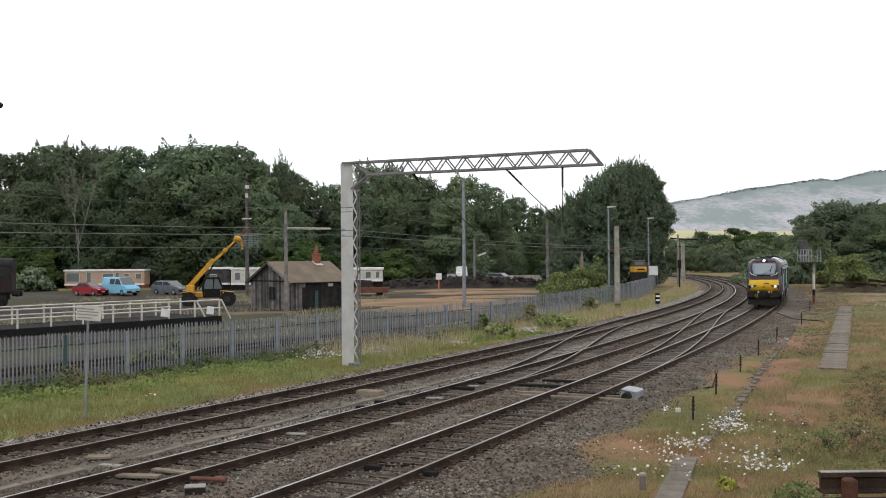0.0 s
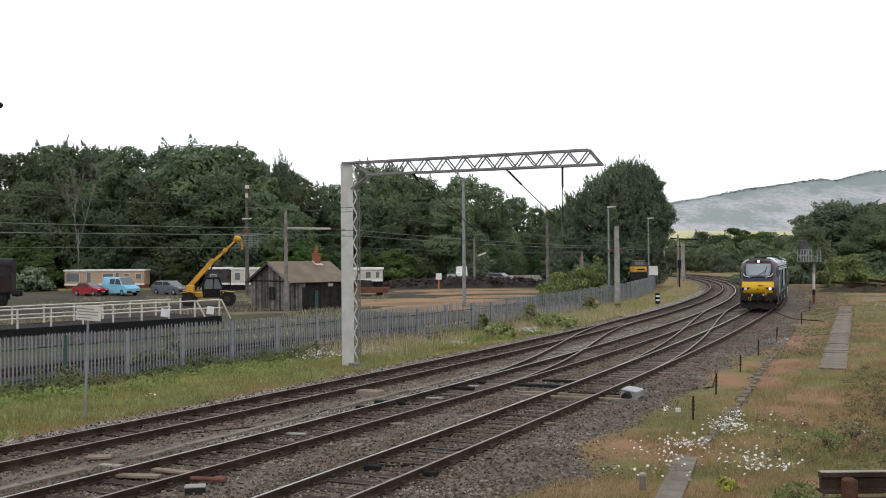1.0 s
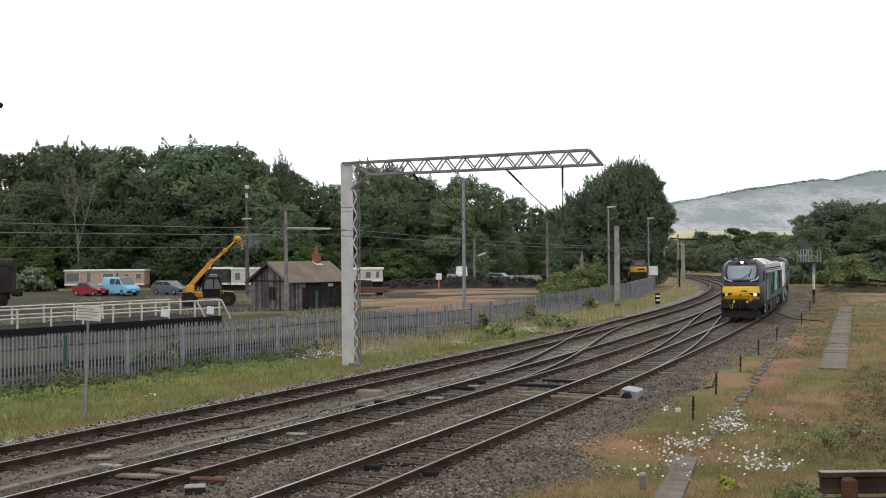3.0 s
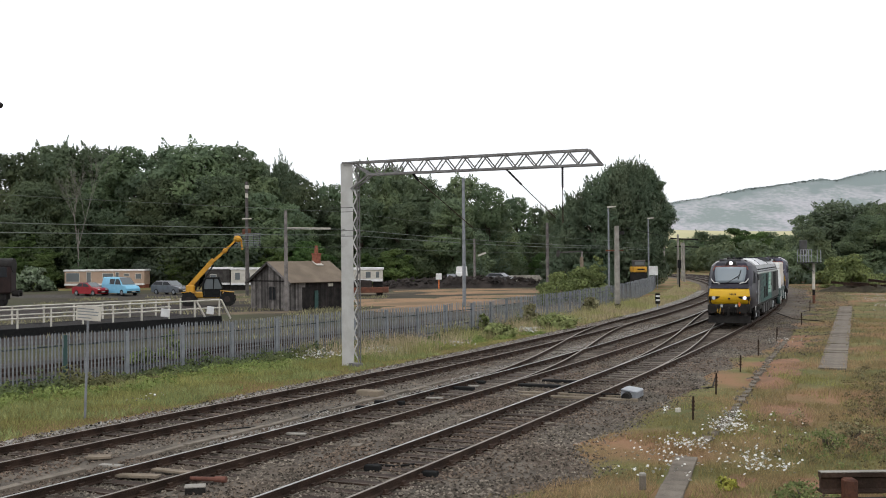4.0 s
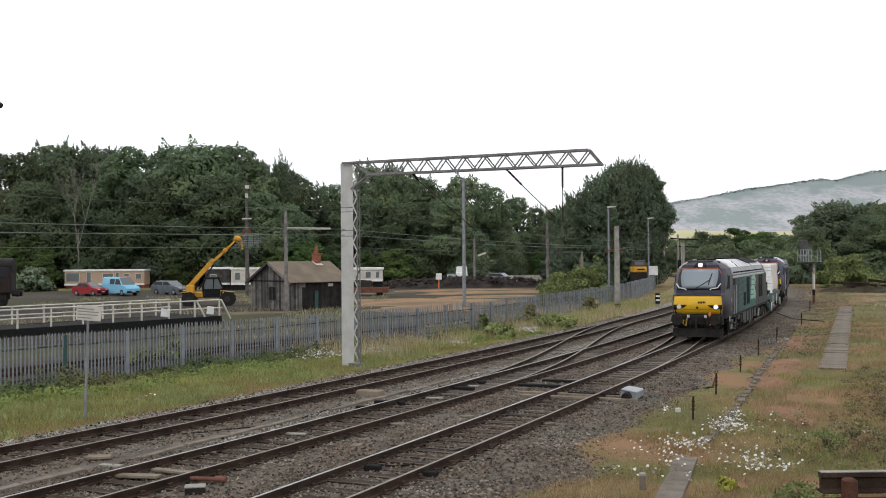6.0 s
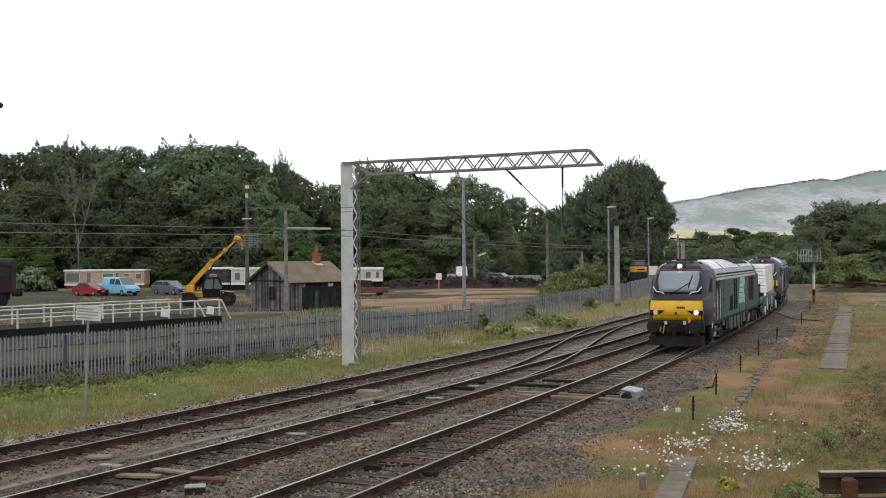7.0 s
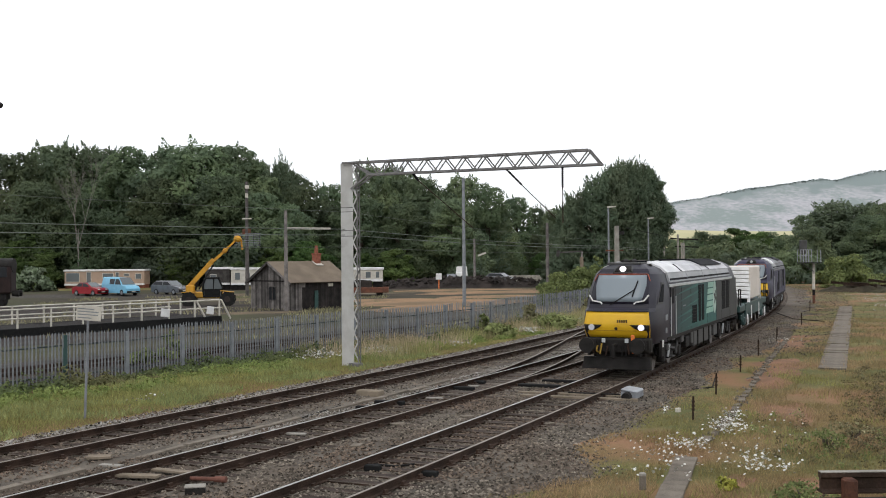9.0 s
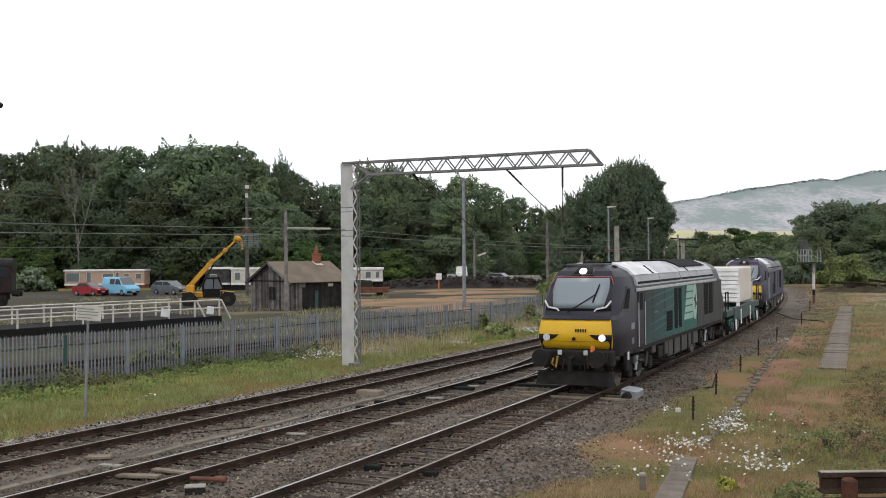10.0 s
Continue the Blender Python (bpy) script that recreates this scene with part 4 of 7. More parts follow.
        # roof: light cantrail, dark joints; sky light painted into upper panels, lower band greyer
        for i in range(4):
            ya, yb = 3.1 + 3.6 * i, 3.1 + 3.6 * (i + 1) - 0.07
            for nm, prof, material, lab in (("roof_side", ((1.37, 3.12), (1.335, 3.2), (1.335, 3.24), (1.26, 3.46), (1.18, 3.46), (1.18, 3.12)), M_ROOFS, "lower roof band, greyed for facing less sky"),
                                           ("roof_panel", ((1.275, 3.475), (1.03, 3.69), (0.55, 3.88), (0.5, 3.6), (1.15, 3.46)), M_ROOF if i == 0 else M_ROOFM, "pale grey roof panel, whitened for sky light")):
                bm = bmesh.new()
                va = [bm.verts.new((s * x, ya, z)) for x, z in prof]
                vb = [bm.verts.new((s * x, yb, z)) for x, z in prof]
                bm.faces.new(va)
                bm.faces.new(vb)
                for k in range(len(prof)):
                    q = (k + 1) % len(prof)
                    bm.faces.new((va[k], va[q], vb[q], vb[k]))
                part(nm, bm, material if teal or i == 0 else M_ROOF2, t, lab if teal else "grey roof panel")
        bm = bmesh.new()
        box(bm, 0.05, 15.0, 0.1, pose(s * 1.365, 10.5, 3.0), 0.01)
        part("cantrail", bm, M_CANT if teal else M_ROOF2, t, "grey cantrail strip")
        for ya, yb in ((3.3, 6.6), (6.8, 10.2), (10.4, 13.8), (14.0, 17.3)):
            bm = bmesh.new()
            box(bm, 0.03, yb - ya, 0.07, pose(s * 1.345, (ya + yb) / 2, 3.22, 0, -17 * s, 0))
            part("roof_vent", bm, M_DARKGRILLE, t, "long black slot under the roof panels")
        for ya in (5.8, 12.0):
            bm = bmesh.new()
            beam(bm, (s * 1.27, ya, 3.49), (s * 0.95, ya, 3.75), 0.16, 0.03)
            part("roof_step", bm, M_DARKGRILLE, t)
        bm = bmesh.new()
        box(bm, 0.5, 4.3, 0.7, pose(s * 1.05, 10.25, 0.78), 0.06)
        part("fuel_tank", bm, M_TANK, t, "grey fuel tank")
        for k in range(3):
            bm = bmesh.new()
            box(bm, 0.03, 0.12, 0.74, pose(s * 1.32, 8.9 + 1.35 * k, 0.78))
            part("tank_strap", bm, M_FRAME, t)
        for yy, zz, w, h, m in ((2.9, 0.8, 0.3, 0.22, M_TANK), (5.6, 0.95, 0.5, 0.3, M_TANK), (6.6, 0.75, 0.7, 0.4, M_FRAME), (7.6, 0.85, 0.5, 0.5, M_TANK), (13.2, 0.8, 0.9, 0.5, M_TANK), (14.4, 0.85, 0.4, 0.3, M_FRAME)):
            bm = bmesh.new()
            box(bm, 0.3, w, h, pose(s * 1.18, yy, zz), 0.03)
            part("equipment_box", bm, m, t)
        for yy in (3.3, 4.7, 15.8, 17.2):
            bm = bmesh.new()
            rod(bm, (s * 1.22, yy, 0.45), (s * 1.25, yy + 0.12, 0.9), 0.05)
            part("damper", bm, M_CANT if yy in (3.3, 15.8) else M_TANK, t, "grey bogie damper")
        for k in range(3):
            bm = bmesh.new()
            box(bm, 0.16, 0.5, 0.04, pose(s * 1.3, 3.6, 0.45 + 0.3 * k))
            part("door_step", bm, M_TANK, t)
        bm = bmesh.new()
        box(bm, 0.12, 0.45, 0.55, pose(s * 1.27, 2.0, 0.85), 0.02)
        part("cab_steps", bm, M_FRAME, t)
        bm = bmesh.new()
        box(bm, 0.012, 0.2, 0.24, pose(s * 1.335, 1.95, 1.02))
        part("side_plate", bm, M_WHITE, t)
    bm = bmesh.new()
    box(bm, 0.9, 1.2, 0.08, pose(0, 4.3, 3.86), 0.02)
    part("roof_vent_cover", bm, M_DARKGRILLE, t)
    bm = bmesh.new()
    box(bm, 1.2, 5.6, 0.1, pose(0, 13.2, 3.88), 0.02)
    part("roof_grille", bm, M_DARKGRILLE, t, "black radiator fan grille")
    for s in (1, -1):
        bm = bmesh.new()
        beam(bm, (s * 0.86, 10.9, 3.76), (s * 0.86, 16.3, 3.76), 0.55, 0.03)
        for v in bm.verts:
            v.co.z += 0.03 - (abs(v.co.x) - 0.86) * 0.45
        part("roof_fan_panel", bm, M_DARKGRILLE, t)
    bm = bmesh.new()
    box(bm, 1.25, 1.0, 0.1, pose(-0.1, 2.75, 3.8), 0.03)
    part("roof_hatch", bm, M_TANK, t, "flat grey hatch over the cab")
    bm = bmesh.new()
    box(bm, 0.16, 0.3, 0.14, pose(0.72, 2.7, 3.72), 0.04)
    part("aerial_box", bm, M_FRAME, t)
    bm = bmesh.new()
    for k in range(2):
        rod(bm, (-0.3 + 0.3 * k, 2.9, 3.88), (-0.3 + 0.3 * k, 3.5, 3.88), 0.06, 0.1)
    box(bm, 0.5, 0.3, 0.06, pose(-0.2, 3.2, 3.82))
    part("horn", bm, M_FRAME, t)
    for y in (4.0, 16.5):
        bogie(t, y)
        for d in (-1.4, 1.4):
            wheelset(t, y + d, 0.5)
    return t


def flask_wagon():
    t = thing("flask_wagon", Matrix(), "dark green flask wagon with a white ribbed box cover", "wagon")
    L = 16.1
    bm = bmesh.new()
    box(bm, 2.3, 14.6, 0.35, pose(0, L / 2, 1.2), 0.04)
    for s in (-1, 1):
        box(bm, 0.12, 9.4, 0.75, pose(s * 1.12, L / 2, 1.05), 0.03)
    part("underframe", bm, M_GREENW, t, "dark green steel underframe")
    bm = bmesh.new()
    box(bm, 2.35, 5.6, 1.85, pose(0, L / 2 + 0.3, 2.5), 0.06)
    part("flask_cover", bm, M_CREAM, t, "cream smooth-sided cover")
    for e, y in ((-1, L / 2 - 2.53), (1, L / 2 + 3.13)):
        for k in range(8):
            bm = bmesh.new()
            box(bm, 2.25, 0.1, 0.2, pose(0, y + e * (0.28 - 0.04 * k), 1.72 + 0.225 * k, 12 * e, 0, 0), 0.015)
            part("louvre", bm, M_WHITE, t, "white louvre slat")
    for s in (-1, 1):
        for y, d in ((L / 2 - 2.72, 0.12), (L / 2 + 3.32, -0.12)):
            bm = bmesh.new()
            beam(bm, (s * 1.13, y - d, 1.4), (s * 1.13, y + d, 2.55), 0.16, 0.06)
            part("corner_post", bm, M_WHITE, t)
        for y in (1.1, L - 1.1):
            bm = bmesh.new()
            for d in (-0.45, 0.45):
                beam(bm, (s * 1.1, y + d, 1.35), (s * 1.1, y + d, 2.25), 0.06, 0.06)
            beam(bm, (s * 1.1, y - 0.45, 2.25), (s * 1.1, y + 0.45, 2.25), 0.06, 0.06)
            part("end_rail", bm, M_FRAME, t)
            bm = bmesh.new()
            rod(bm, (s * 0.865, 0 if y < 5 else L, 1.06), (s * 0.865, 0.5 if y < 5 else L - 0.5, 1.06), 0.22, 0.14, 16)
            part("buffer", bm, M_FRAME, t)
        for y in (L / 2 - 2.1, L / 2 + 2.1):
            bm = bmesh.new()
            box(bm, 0.03, 0.3, 0.75, pose(s * 1.2, y, 0.85))
            part("marker_board", bm, M_WHITE, t, "white vertical marker board")
    for y in (3.2, L - 3.2):
        bogie(t, y, 2.0, M_GREENW)
        for d in (-1.0, 1.0):
            wheelset(t, y + d, 0.46, face=M_STEELW)
        for s in (-1, 1):
            bm = bmesh.new()
            rod(bm, (s * 1.26, y, 0.55), (s * 1.29, y, 0.55), 0.3, 0.3, 16)
            part("axle_disc", bm, M_WHITE, t, "white painted disc")
    return t


lead_loco = locomotive("slate and teal diesel locomotive with yellow nose, headlights lit")
wagon = flask_wagon()
rear_loco = locomotive("dark blue diesel locomotive with yellow nose at the train's rear", False)


# ---- yard, buildings and vehicles ----
M_BOARD = mat("weathered_grey_boards", (0.17, 0.155, 0.145), (0.09, 0.082, 0.077), 2, 0.9, bump=0.6, obj=0.6)
M_BOARDD = mat("dark_stained_boards", (0.035, 0.03, 0.028), (0.02, 0.018, 0.017), 2, 0.9, bump=0.5, obj=0.3)
M_FELT = mat("brown_roofing_felt", (0.2, 0.16, 0.12), (0.15, 0.12, 0.09), 0.8, 0.9, bump=0.4)
M_BRICK = mat("red_brick", (0.3, 0.11, 0.07), (0.2, 0.08, 0.055), 5, 0.9, bump=0.5)
M_PLANT = mat("machine_yellow", (0.6, 0.31, 0.02), (0.42, 0.21, 0.02), 1.5, 0.5)
M_TYRE = mat("black_rubber", (0.025, 0.024, 0.023), None, 4, 0.85)
M_CARRED = mat("red_car_paint", (0.3, 0.012, 0.02), (0.25, 0.01, 0.016), 2, 0.25)
M_CARBLUE = mat("pale_blue_van_paint", (0.2, 0.48, 0.66), (0.17, 0.43, 0.6), 2, 0.3)
M_CARGREY = mat("grey_car_paint", (0.2, 0.205, 0.22), (0.16, 0.165, 0.175), 2, 0.25, 0.4)
M_PEACH = mat("peach_caravan_panel", (0.42, 0.3, 0.22), (0.35, 0.25, 0.185), 1, 0.6)
M_MAROON = mat("dull_maroon_paint", (0.036, 0.023, 0.021), (0.023, 0.016, 0.015), 1.5, 0.7)
M_OLDWHITE = mat("aged_white_paint", (0.58, 0.55, 0.48), (0.46, 0.43, 0.37), 2, 0.6)
M_GREENP = mat("dark_green_post_paint", (0.03, 0.08, 0.07), None, 3, 0.6)
M_TIMBER = mat("new_timber", (0.25, 0.205, 0.155), (0.165, 0.135, 0.1), 3, 0.85, bump=0.3)
M_CABINET = mat("grey_cabinet_paint", (0.34, 0.36, 0.38), (0.27, 0.28, 0.3), 2, 0.5)
M_DRIVE = mat("dusty_brown_drive", (0.16, 0.12, 0.08), (0.09, 0.072, 0.05), 0.4, 0.95, bump=0.4, fine=3)
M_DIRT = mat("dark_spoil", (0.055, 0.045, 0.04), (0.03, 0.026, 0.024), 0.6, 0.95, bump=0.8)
M_SCRAP = mat("rusty_scrap", (0.2, 0.085, 0.055), (0.1, 0.05, 0.035), 1.5, 0.85, bump=0.5)

yard_line = [(-60, -20), (-22.5, 23), (-13.9, 36.5), (-2.5, 54.9), (1.4, 61), (5.5, 70.8), (9.4, 80), (17.4, 103.2), (24.8, 131.4), (28, 147)]
vs, fs = [], []
for i, (x, y) in enumerate(yard_line):
    for k in range(14):
        u = k / 13
        xx = x + (-150 - x) * u ** 1.5
        yy = y + (185 - y) * 0.25 * u if y < 150 else y
        vs.append((xx, yy, rise(xx, yy) + 0.02 * noise.noise(Vector((xx, yy, 0)))  + 0.17 * min(1, u * 30)))
    if i:
        fs += [((i - 1) * 14 + k, (i - 1) * 14 + k + 1, i * 14 + k + 1, i * 14 + k) for k in range(13)]
yard = from_mesh("yard_ground", solid("yard_ground", (vs, fs)), M_YARD, smooth=True)
tagged(yard, "bare brown earth of the works yard with patches of grass", "yard", kind="structure")
YZ = -0.1


def patch(name, cx, cy, rx, ry, turn, material, label, z=0.0, seed=1, rim=-0.14):
    """A spread of bare earth with a ragged edge, lying on the yard."""
    bm = bmesh.new()
    c = bm.verts.new((cx, cy, YZ + z))
    ring = []
    for i in range(48):
        a = 2 * math.pi * i / 48
        r = 1 + 0.25 * noise.noise(Vector((math.cos(a) * 2, math.sin(a) * 2, seed)))
        p = pose(cx, cy, 0, 0, 0, turn) @ Vector((rx * r * math.cos(a), ry * r * math.sin(a), 0))
        ring.append(bm.verts.new((p.x, p.y, YZ + rim)))
    for i in range(48):
        bm.faces.new((c, ring[i], ring[(i + 1) % 48]))
    return tagged(finish(name, bm, material), label, "earth", kind="structure")


patch("bare_earth", 1.5, 100, 18, 13, 35, M_SAND, "orange sandy earth track across the yard", 0.16)
patch("bare_earth", -1, 88, 9, 9, 30, M_SAND, "orange sandy earth beside the fence", 0.17, 21)
patch("bare_earth", 6, 114, 14, 9, 25, M_SAND, "sandy bare earth in the yard", 0.165, 22)
patch("bare_earth", -3, 106, 9, 12, 70, M_SAND, "sandy bare earth in the yard", 0.19, 23)
patch("bare_earth", 3, 138, 17, 9, 15, M_SAND, "sandy bare earth in the yard", 0.2, 24)
patch("bare_earth", 6, 128, 18, 12, 20, M_SAND, "sandy bare earth in the yard", 0.18, 14)
patch("bare_earth", -20, 128, 30, 6, 5, M_DRIVE, "sandy earth drive", 0.2, 4)
patch("bare_earth", -42, 128, 30, 9, 0, M_SOIL, "grey cinder parking ground", 0.24, 8)
patch("bare_earth", -24, 112, 14, 8, 0, M_DRIVE, "sandy earth beside the shed", 0.18, 5)

# Dark patch on the yard stands in for shade down in the turntable pit.
patch("pit_shade_patch", -21.5, 58.5, 14, 9, 54, M_DIRT, "dark ground patch standing in for the turntable pit's shade", 0.16, 7)
patch("cinder_ground", -33, 90, 22, 13, 10, M_DIRT, "dark cinder ground beyond the turntable", 0.15, 17, 0.0)
patch("rough_strip", -13, 47, 13, 4, 57, M_DIRT, "dark weedy ground behind the fence", 0.12, 9)

patch("bare_earth", -15, 84, 10, 5, 25, M_DRIVE, "trodden straw-coloured earth before the shed", 0.1, 12)

sid = along([(-33, 6), (-22.0, 23.2), (-13.4, 36.7), (-2.0, 54.7), (1.9, 60.8), (6.0, 70.5)], 1.0)


def beside(p, d, z):
    x, y, a = p
    return (x - math.sin(radians(a)) * d, y + math.cos(radians(a)) * d, z)


vs, fs = [], []
for i, p in enumerate(sid):
    vs += [beside(p, d, z + 0.03 * noise.noise(Vector((p[0], d, 2)))) for d, z in ((0.25, -0.2), (0.6, 0.0), (2.5, 0.03), (4.6, 0.03), (6.6, 0.02), (7.4, -0.25))]
    if i:
        fs += [((i - 1) * 6 + j, (i - 1) * 6 + j + 1, i * 6 + j + 1, i * 6 + j) for j in range(5)]
cinder = from_mesh("cinder_strip", solid("cinder_strip", (vs, fs)), M_DIRT, smooth=True)
tagged(cinder, "dark cinder strip of an old siding behind the fence", "ground", kind="structure")
siding = thing("railway_track", Matrix(), "disused rusty siding on dark cinders behind the fence", "railway track", "railway tracks", "structure")
for d in (2.2, 3.7):
    from_mesh("rail", sweep("rail", [beside(p, d, 0.17) for p in sid], RAIL), M_RUST, siding)
for i, p in enumerate(sid[4:70]):
    ob = new("sleeper", sleeper_mesh)
    ob.parent = siding
    x, y, z = beside(p, 2.95, -0.045)
    ob.matrix_basis = pose(x, y, z, 0, 0, p[2] + 90)

# timber shed
SHED = pose(-14.45, 89.6, YZ - 0.05, 0, 0, -42.5)
shed = thing("timber_shed", SHED, "weathered grey timber shed with brown felt roof", "shed")
GW, SL, EH, RH = 5.3, 6.2, 2.45, 4.0
bm = bmesh.new()
prof = [(-GW / 2, 0), (GW / 2, 0), (GW / 2, EH), (0, RH - 0.1), (-GW / 2, EH)]
a = [bm.verts.new((x, 0.05, z)) for x, z in prof]
b = [bm.verts.new((x, SL - 0.05, z)) for x, z in prof]
bm.faces.new(a)
bm.faces.new(b)
for i in range(5):
    bm.faces.new((a[i], a[(i + 1) % 5], b[(i + 1) % 5], b[i]))
part("wall", bm, M_BOARDD, shed, "dark board walls")
rnd = random.Random(5)
n = 34
for i in range(n):
    x = -GW / 2 + GW * (i + 0.5) / n
    top = EH + (RH - 0.1 - EH) * (1 - abs(x) / (GW / 2))
    lo = rnd.uniform(-0.05, 0.08)
    if -0.2 < x < 0.75:
        spans = ((lo, 0.85), (1.95, top))
    else:
        spans = ((lo, top),)
    for z0, z1 in spans:
        bm = bmesh.new()
        box(bm, GW / n * rnd.uniform(0.72, 0.97), 0.03, z1 - z0, pose(x, -0.0, (z0 + z1) / 2, 0, rnd.uniform(-0.6, 0.6), 0))
        part("plank", bm, M_BOARD, shed)
for i in range(36):
    y = SL * (i + 0.5) / 36
    bm = bmesh.new()
    box(bm, 0.03, SL / 36 * 0.95, EH, pose(GW / 2 + 0.0, y, EH / 2))
    part("plank", bm, M_BOARDD if i > 8 else M_BOARD, shed)
bm = bmesh.new()
box(bm, GW, 0.05, 0.1, pose(0, -0.03, EH - 0.02))
part("tie_board", bm, M_BOARDD, shed, "dark board across the gable")
bm = bmesh.new()
for p, q in (((-0.22, 0.85), (0.78, 0.85)), ((-0.22, 1.95), (0.78, 1.95)), ((-0.22, 0.85), (-0.22, 1.95)), ((0.78, 0.85), (0.78, 1.95)), ((0.28, 0.85), (0.28, 1.95))):
    beam(bm, (p[0], -0.02, p[1]), (q[0], -0.02, q[1]), 0.07, 0.06)
win = part("window_frame", bm, M_BOARD, shed)
bm = bmesh.new()
box(bm, 0.95, 0.012, 1.05, pose(0.28, 0.02, 1.4))
part("pane", bm, M_GLASS, win)
bm = bmesh.new()
box(bm, 0.05, 0.8, 1.9, pose(GW / 2 + 0.03, 1.6, 0.95), 0.01)
part("door", bm, M_BOARDD, shed)
bm = bmesh.new()
box(bm, 0.06, 0.55, 0.28, pose(GW / 2 + 0.04, 4.3, 2.05), 0.05)
part("wall_sign", bm, M_OLDWHITE, shed, "small pale oval sign")
bm = bmesh.new()
box(bm, 0.06, 0.4, 1.6, pose(GW / 2 + 0.06, 2.7, 0.8), 0.02)
part("locker", bm, M_GREENP, shed)
for s in (-1, 1):
    bm = bmesh.new()
    p, q = Vector((s * (GW / 2 + 0.35), 0, EH - 0.2)), Vector((0, 0, RH))
    d = q - p
    m = Matrix.Translation((p + q) / 2 + Vector((0, SL / 2, 0.04))) @ pose(0, 0, 0, 0, -math.degrees(math.atan2(d.z, d.x)), 0)
    box(bm, d.length, SL + 0.7, 0.07, m, 0.01)
    part("roof", bm, M_FELT, shed)
    for y in (-0.33, SL + 0.33):
        bm = bmesh.new()
        beam(bm, (p.x, y, p.z - 0.04), (q.x, y, q.z - 0.04), 0.05, 0.2)
        part("bargeboard", bm, M_BOARD, shed)
bm = bmesh.new()
box(bm, 0.55, 0.55, 1.0, pose(0.3, SL - 1.4, RH + 0.15), 0.02)
box(bm, 0.65, 0.65, 0.12, pose(0.3, SL - 1.4, RH + 0.68), 0.02)
chim = part("chimney", bm, M_BRICK, shed, "red brick chimney")
bm = bmesh.new()
rod(bm, (0.3, SL - 1.4, RH + 0.7), (0.3, SL - 1.4, RH + 1.4), 0.17, 0.13, 12)
part("chimney_pot", bm, M_BRICK, chim, "red clay pot")
bm = bmesh.new()
box(bm, 0.8, 0.75, 0.06, pose(0.45, SL - 1.4, RH - 0.12, 0, 28, 0))
part("flashing", bm, M_OLDWHITE, chim, "white mortar flashing")

# turntable bridge with white railings
TB = pose(-14.5, 69.6, 0, 0, 0, 53.8)
bridge = thing("turntable_bridge", TB, "black turntable bridge with white tubular railings", "bridge")
LB, WB, DZ = 25.0, 3.6, 0.5
bm = bmesh.new()
for y in (0, WB):
    box(bm, LB, 0.35, 0.95, pose(-LB / 2, y, 0.0), 0.02)
part("girder", bm, M_BLACK, bridge, "black plate girders")
bm = bmesh.new()
box(bm, LB, WB - 0.36, 0.12, pose(-LB / 2, WB / 2, DZ - 0.1))
part("deck", bm, M_BOARDD, bridge, "dark timber deck")
for y in (-0.1, WB + 0.1):
    for z in (0.5, 1.0):
        bm = bmesh.new()
        rod(bm, (0 if y < 0 else -1, y, DZ + z), (-LB, y, DZ + z), 0.045)
        part("handrail", bm, M_OLDWHITE, bridge)
    for i in range(13):
        bm = bmesh.new()
        x = -0.15 - 2.05 * i
        box(bm, 0.1, 0.08, 1.25, pose(x, y, DZ + 0.42), 0.01)
        part("railing_post", bm, M_OLDWHITE, bridge)
for x in (0.0, -2.05):
    bm = bmesh.new()
    beam(bm, (x, -0.1, DZ + 1.0), (x + 0.8, -0.1, DZ - 0.25), 0.1, 0.1)
    part("brace", bm, M_OLDWHITE, bridge, "white sloping brace")
for x, w in ((-1.0, 0.6), (-4.6, 0.7)):
    bm = bmesh.new()
    box(bm, w, 0.05, 0.5, pose(x, -0.2, DZ + 0.36, 0, 8, 0), 0.02)
    part("notice_board", bm, M_WHITE, bridge, "plain white board")


M_SCREEN2 = glass("cab_glass", (0.13, 0.145, 0.15), 0.2)

# telescopic handler
TH = pose(-21.35, 97.4, YZ - 0.02, 0, 0, 8)
handler = thing("telehandler", TH, "yellow telescopic handler with raised boom", "vehicle")
bm = bmesh.new()
box(bm, 2.6, 1.5, 0.55, pose(-0.5, 0, 1.05), 0.1)
box(bm, 1.2, 1.7, 0.5, pose(1.35, 0, 1.0), 0.12)
box(bm, 0.8, 0.5, 0.9, pose(-1.6, 0, 1.5), 0.1)
part("chassis", bm, M_PLANT, handler, "yellow machine body")
bm = bmesh.new()
v0 = [(-0.35, 0.9), (1.25, 0.9), (1.3, 1.75), (0.95, 2.55), (-0.15, 2.55), (-0.45, 1.7)]
f1 = [bm.verts.new((x, -0.95, z)) for x, z in v0]
f2 = [bm.verts.new((x, 0.1, z)) for x, z in v0]
bm.faces.new(f1)
bm.faces.new(f2)
for i in range(6):
    bm.faces.new((f1[i], f1[(i + 1) % 6], f2[(i + 1) % 6], f2[i]))
cabp = part("cab", bm, M_SCREEN2, handler, "dark glazed cab")
bm = bmesh.new()
for p, q in zip(v0, v0[1:] + v0[:1]):
    for y in (-0.97, 0.1):
        beam(bm, (p[0], y, p[1]), (q[0], y, q[1]), 0.09, 0.09)
part("cab_frame", bm, M_BLACK, cabp)
P0, P1, P2, P3 = Vector((-1.75, 0.35, 1.75)), Vector((0.35, 0.35, 4.1)), Vector((1.5, 0.35, 5.05)), Vector((2.35, 0.35, 5.9))
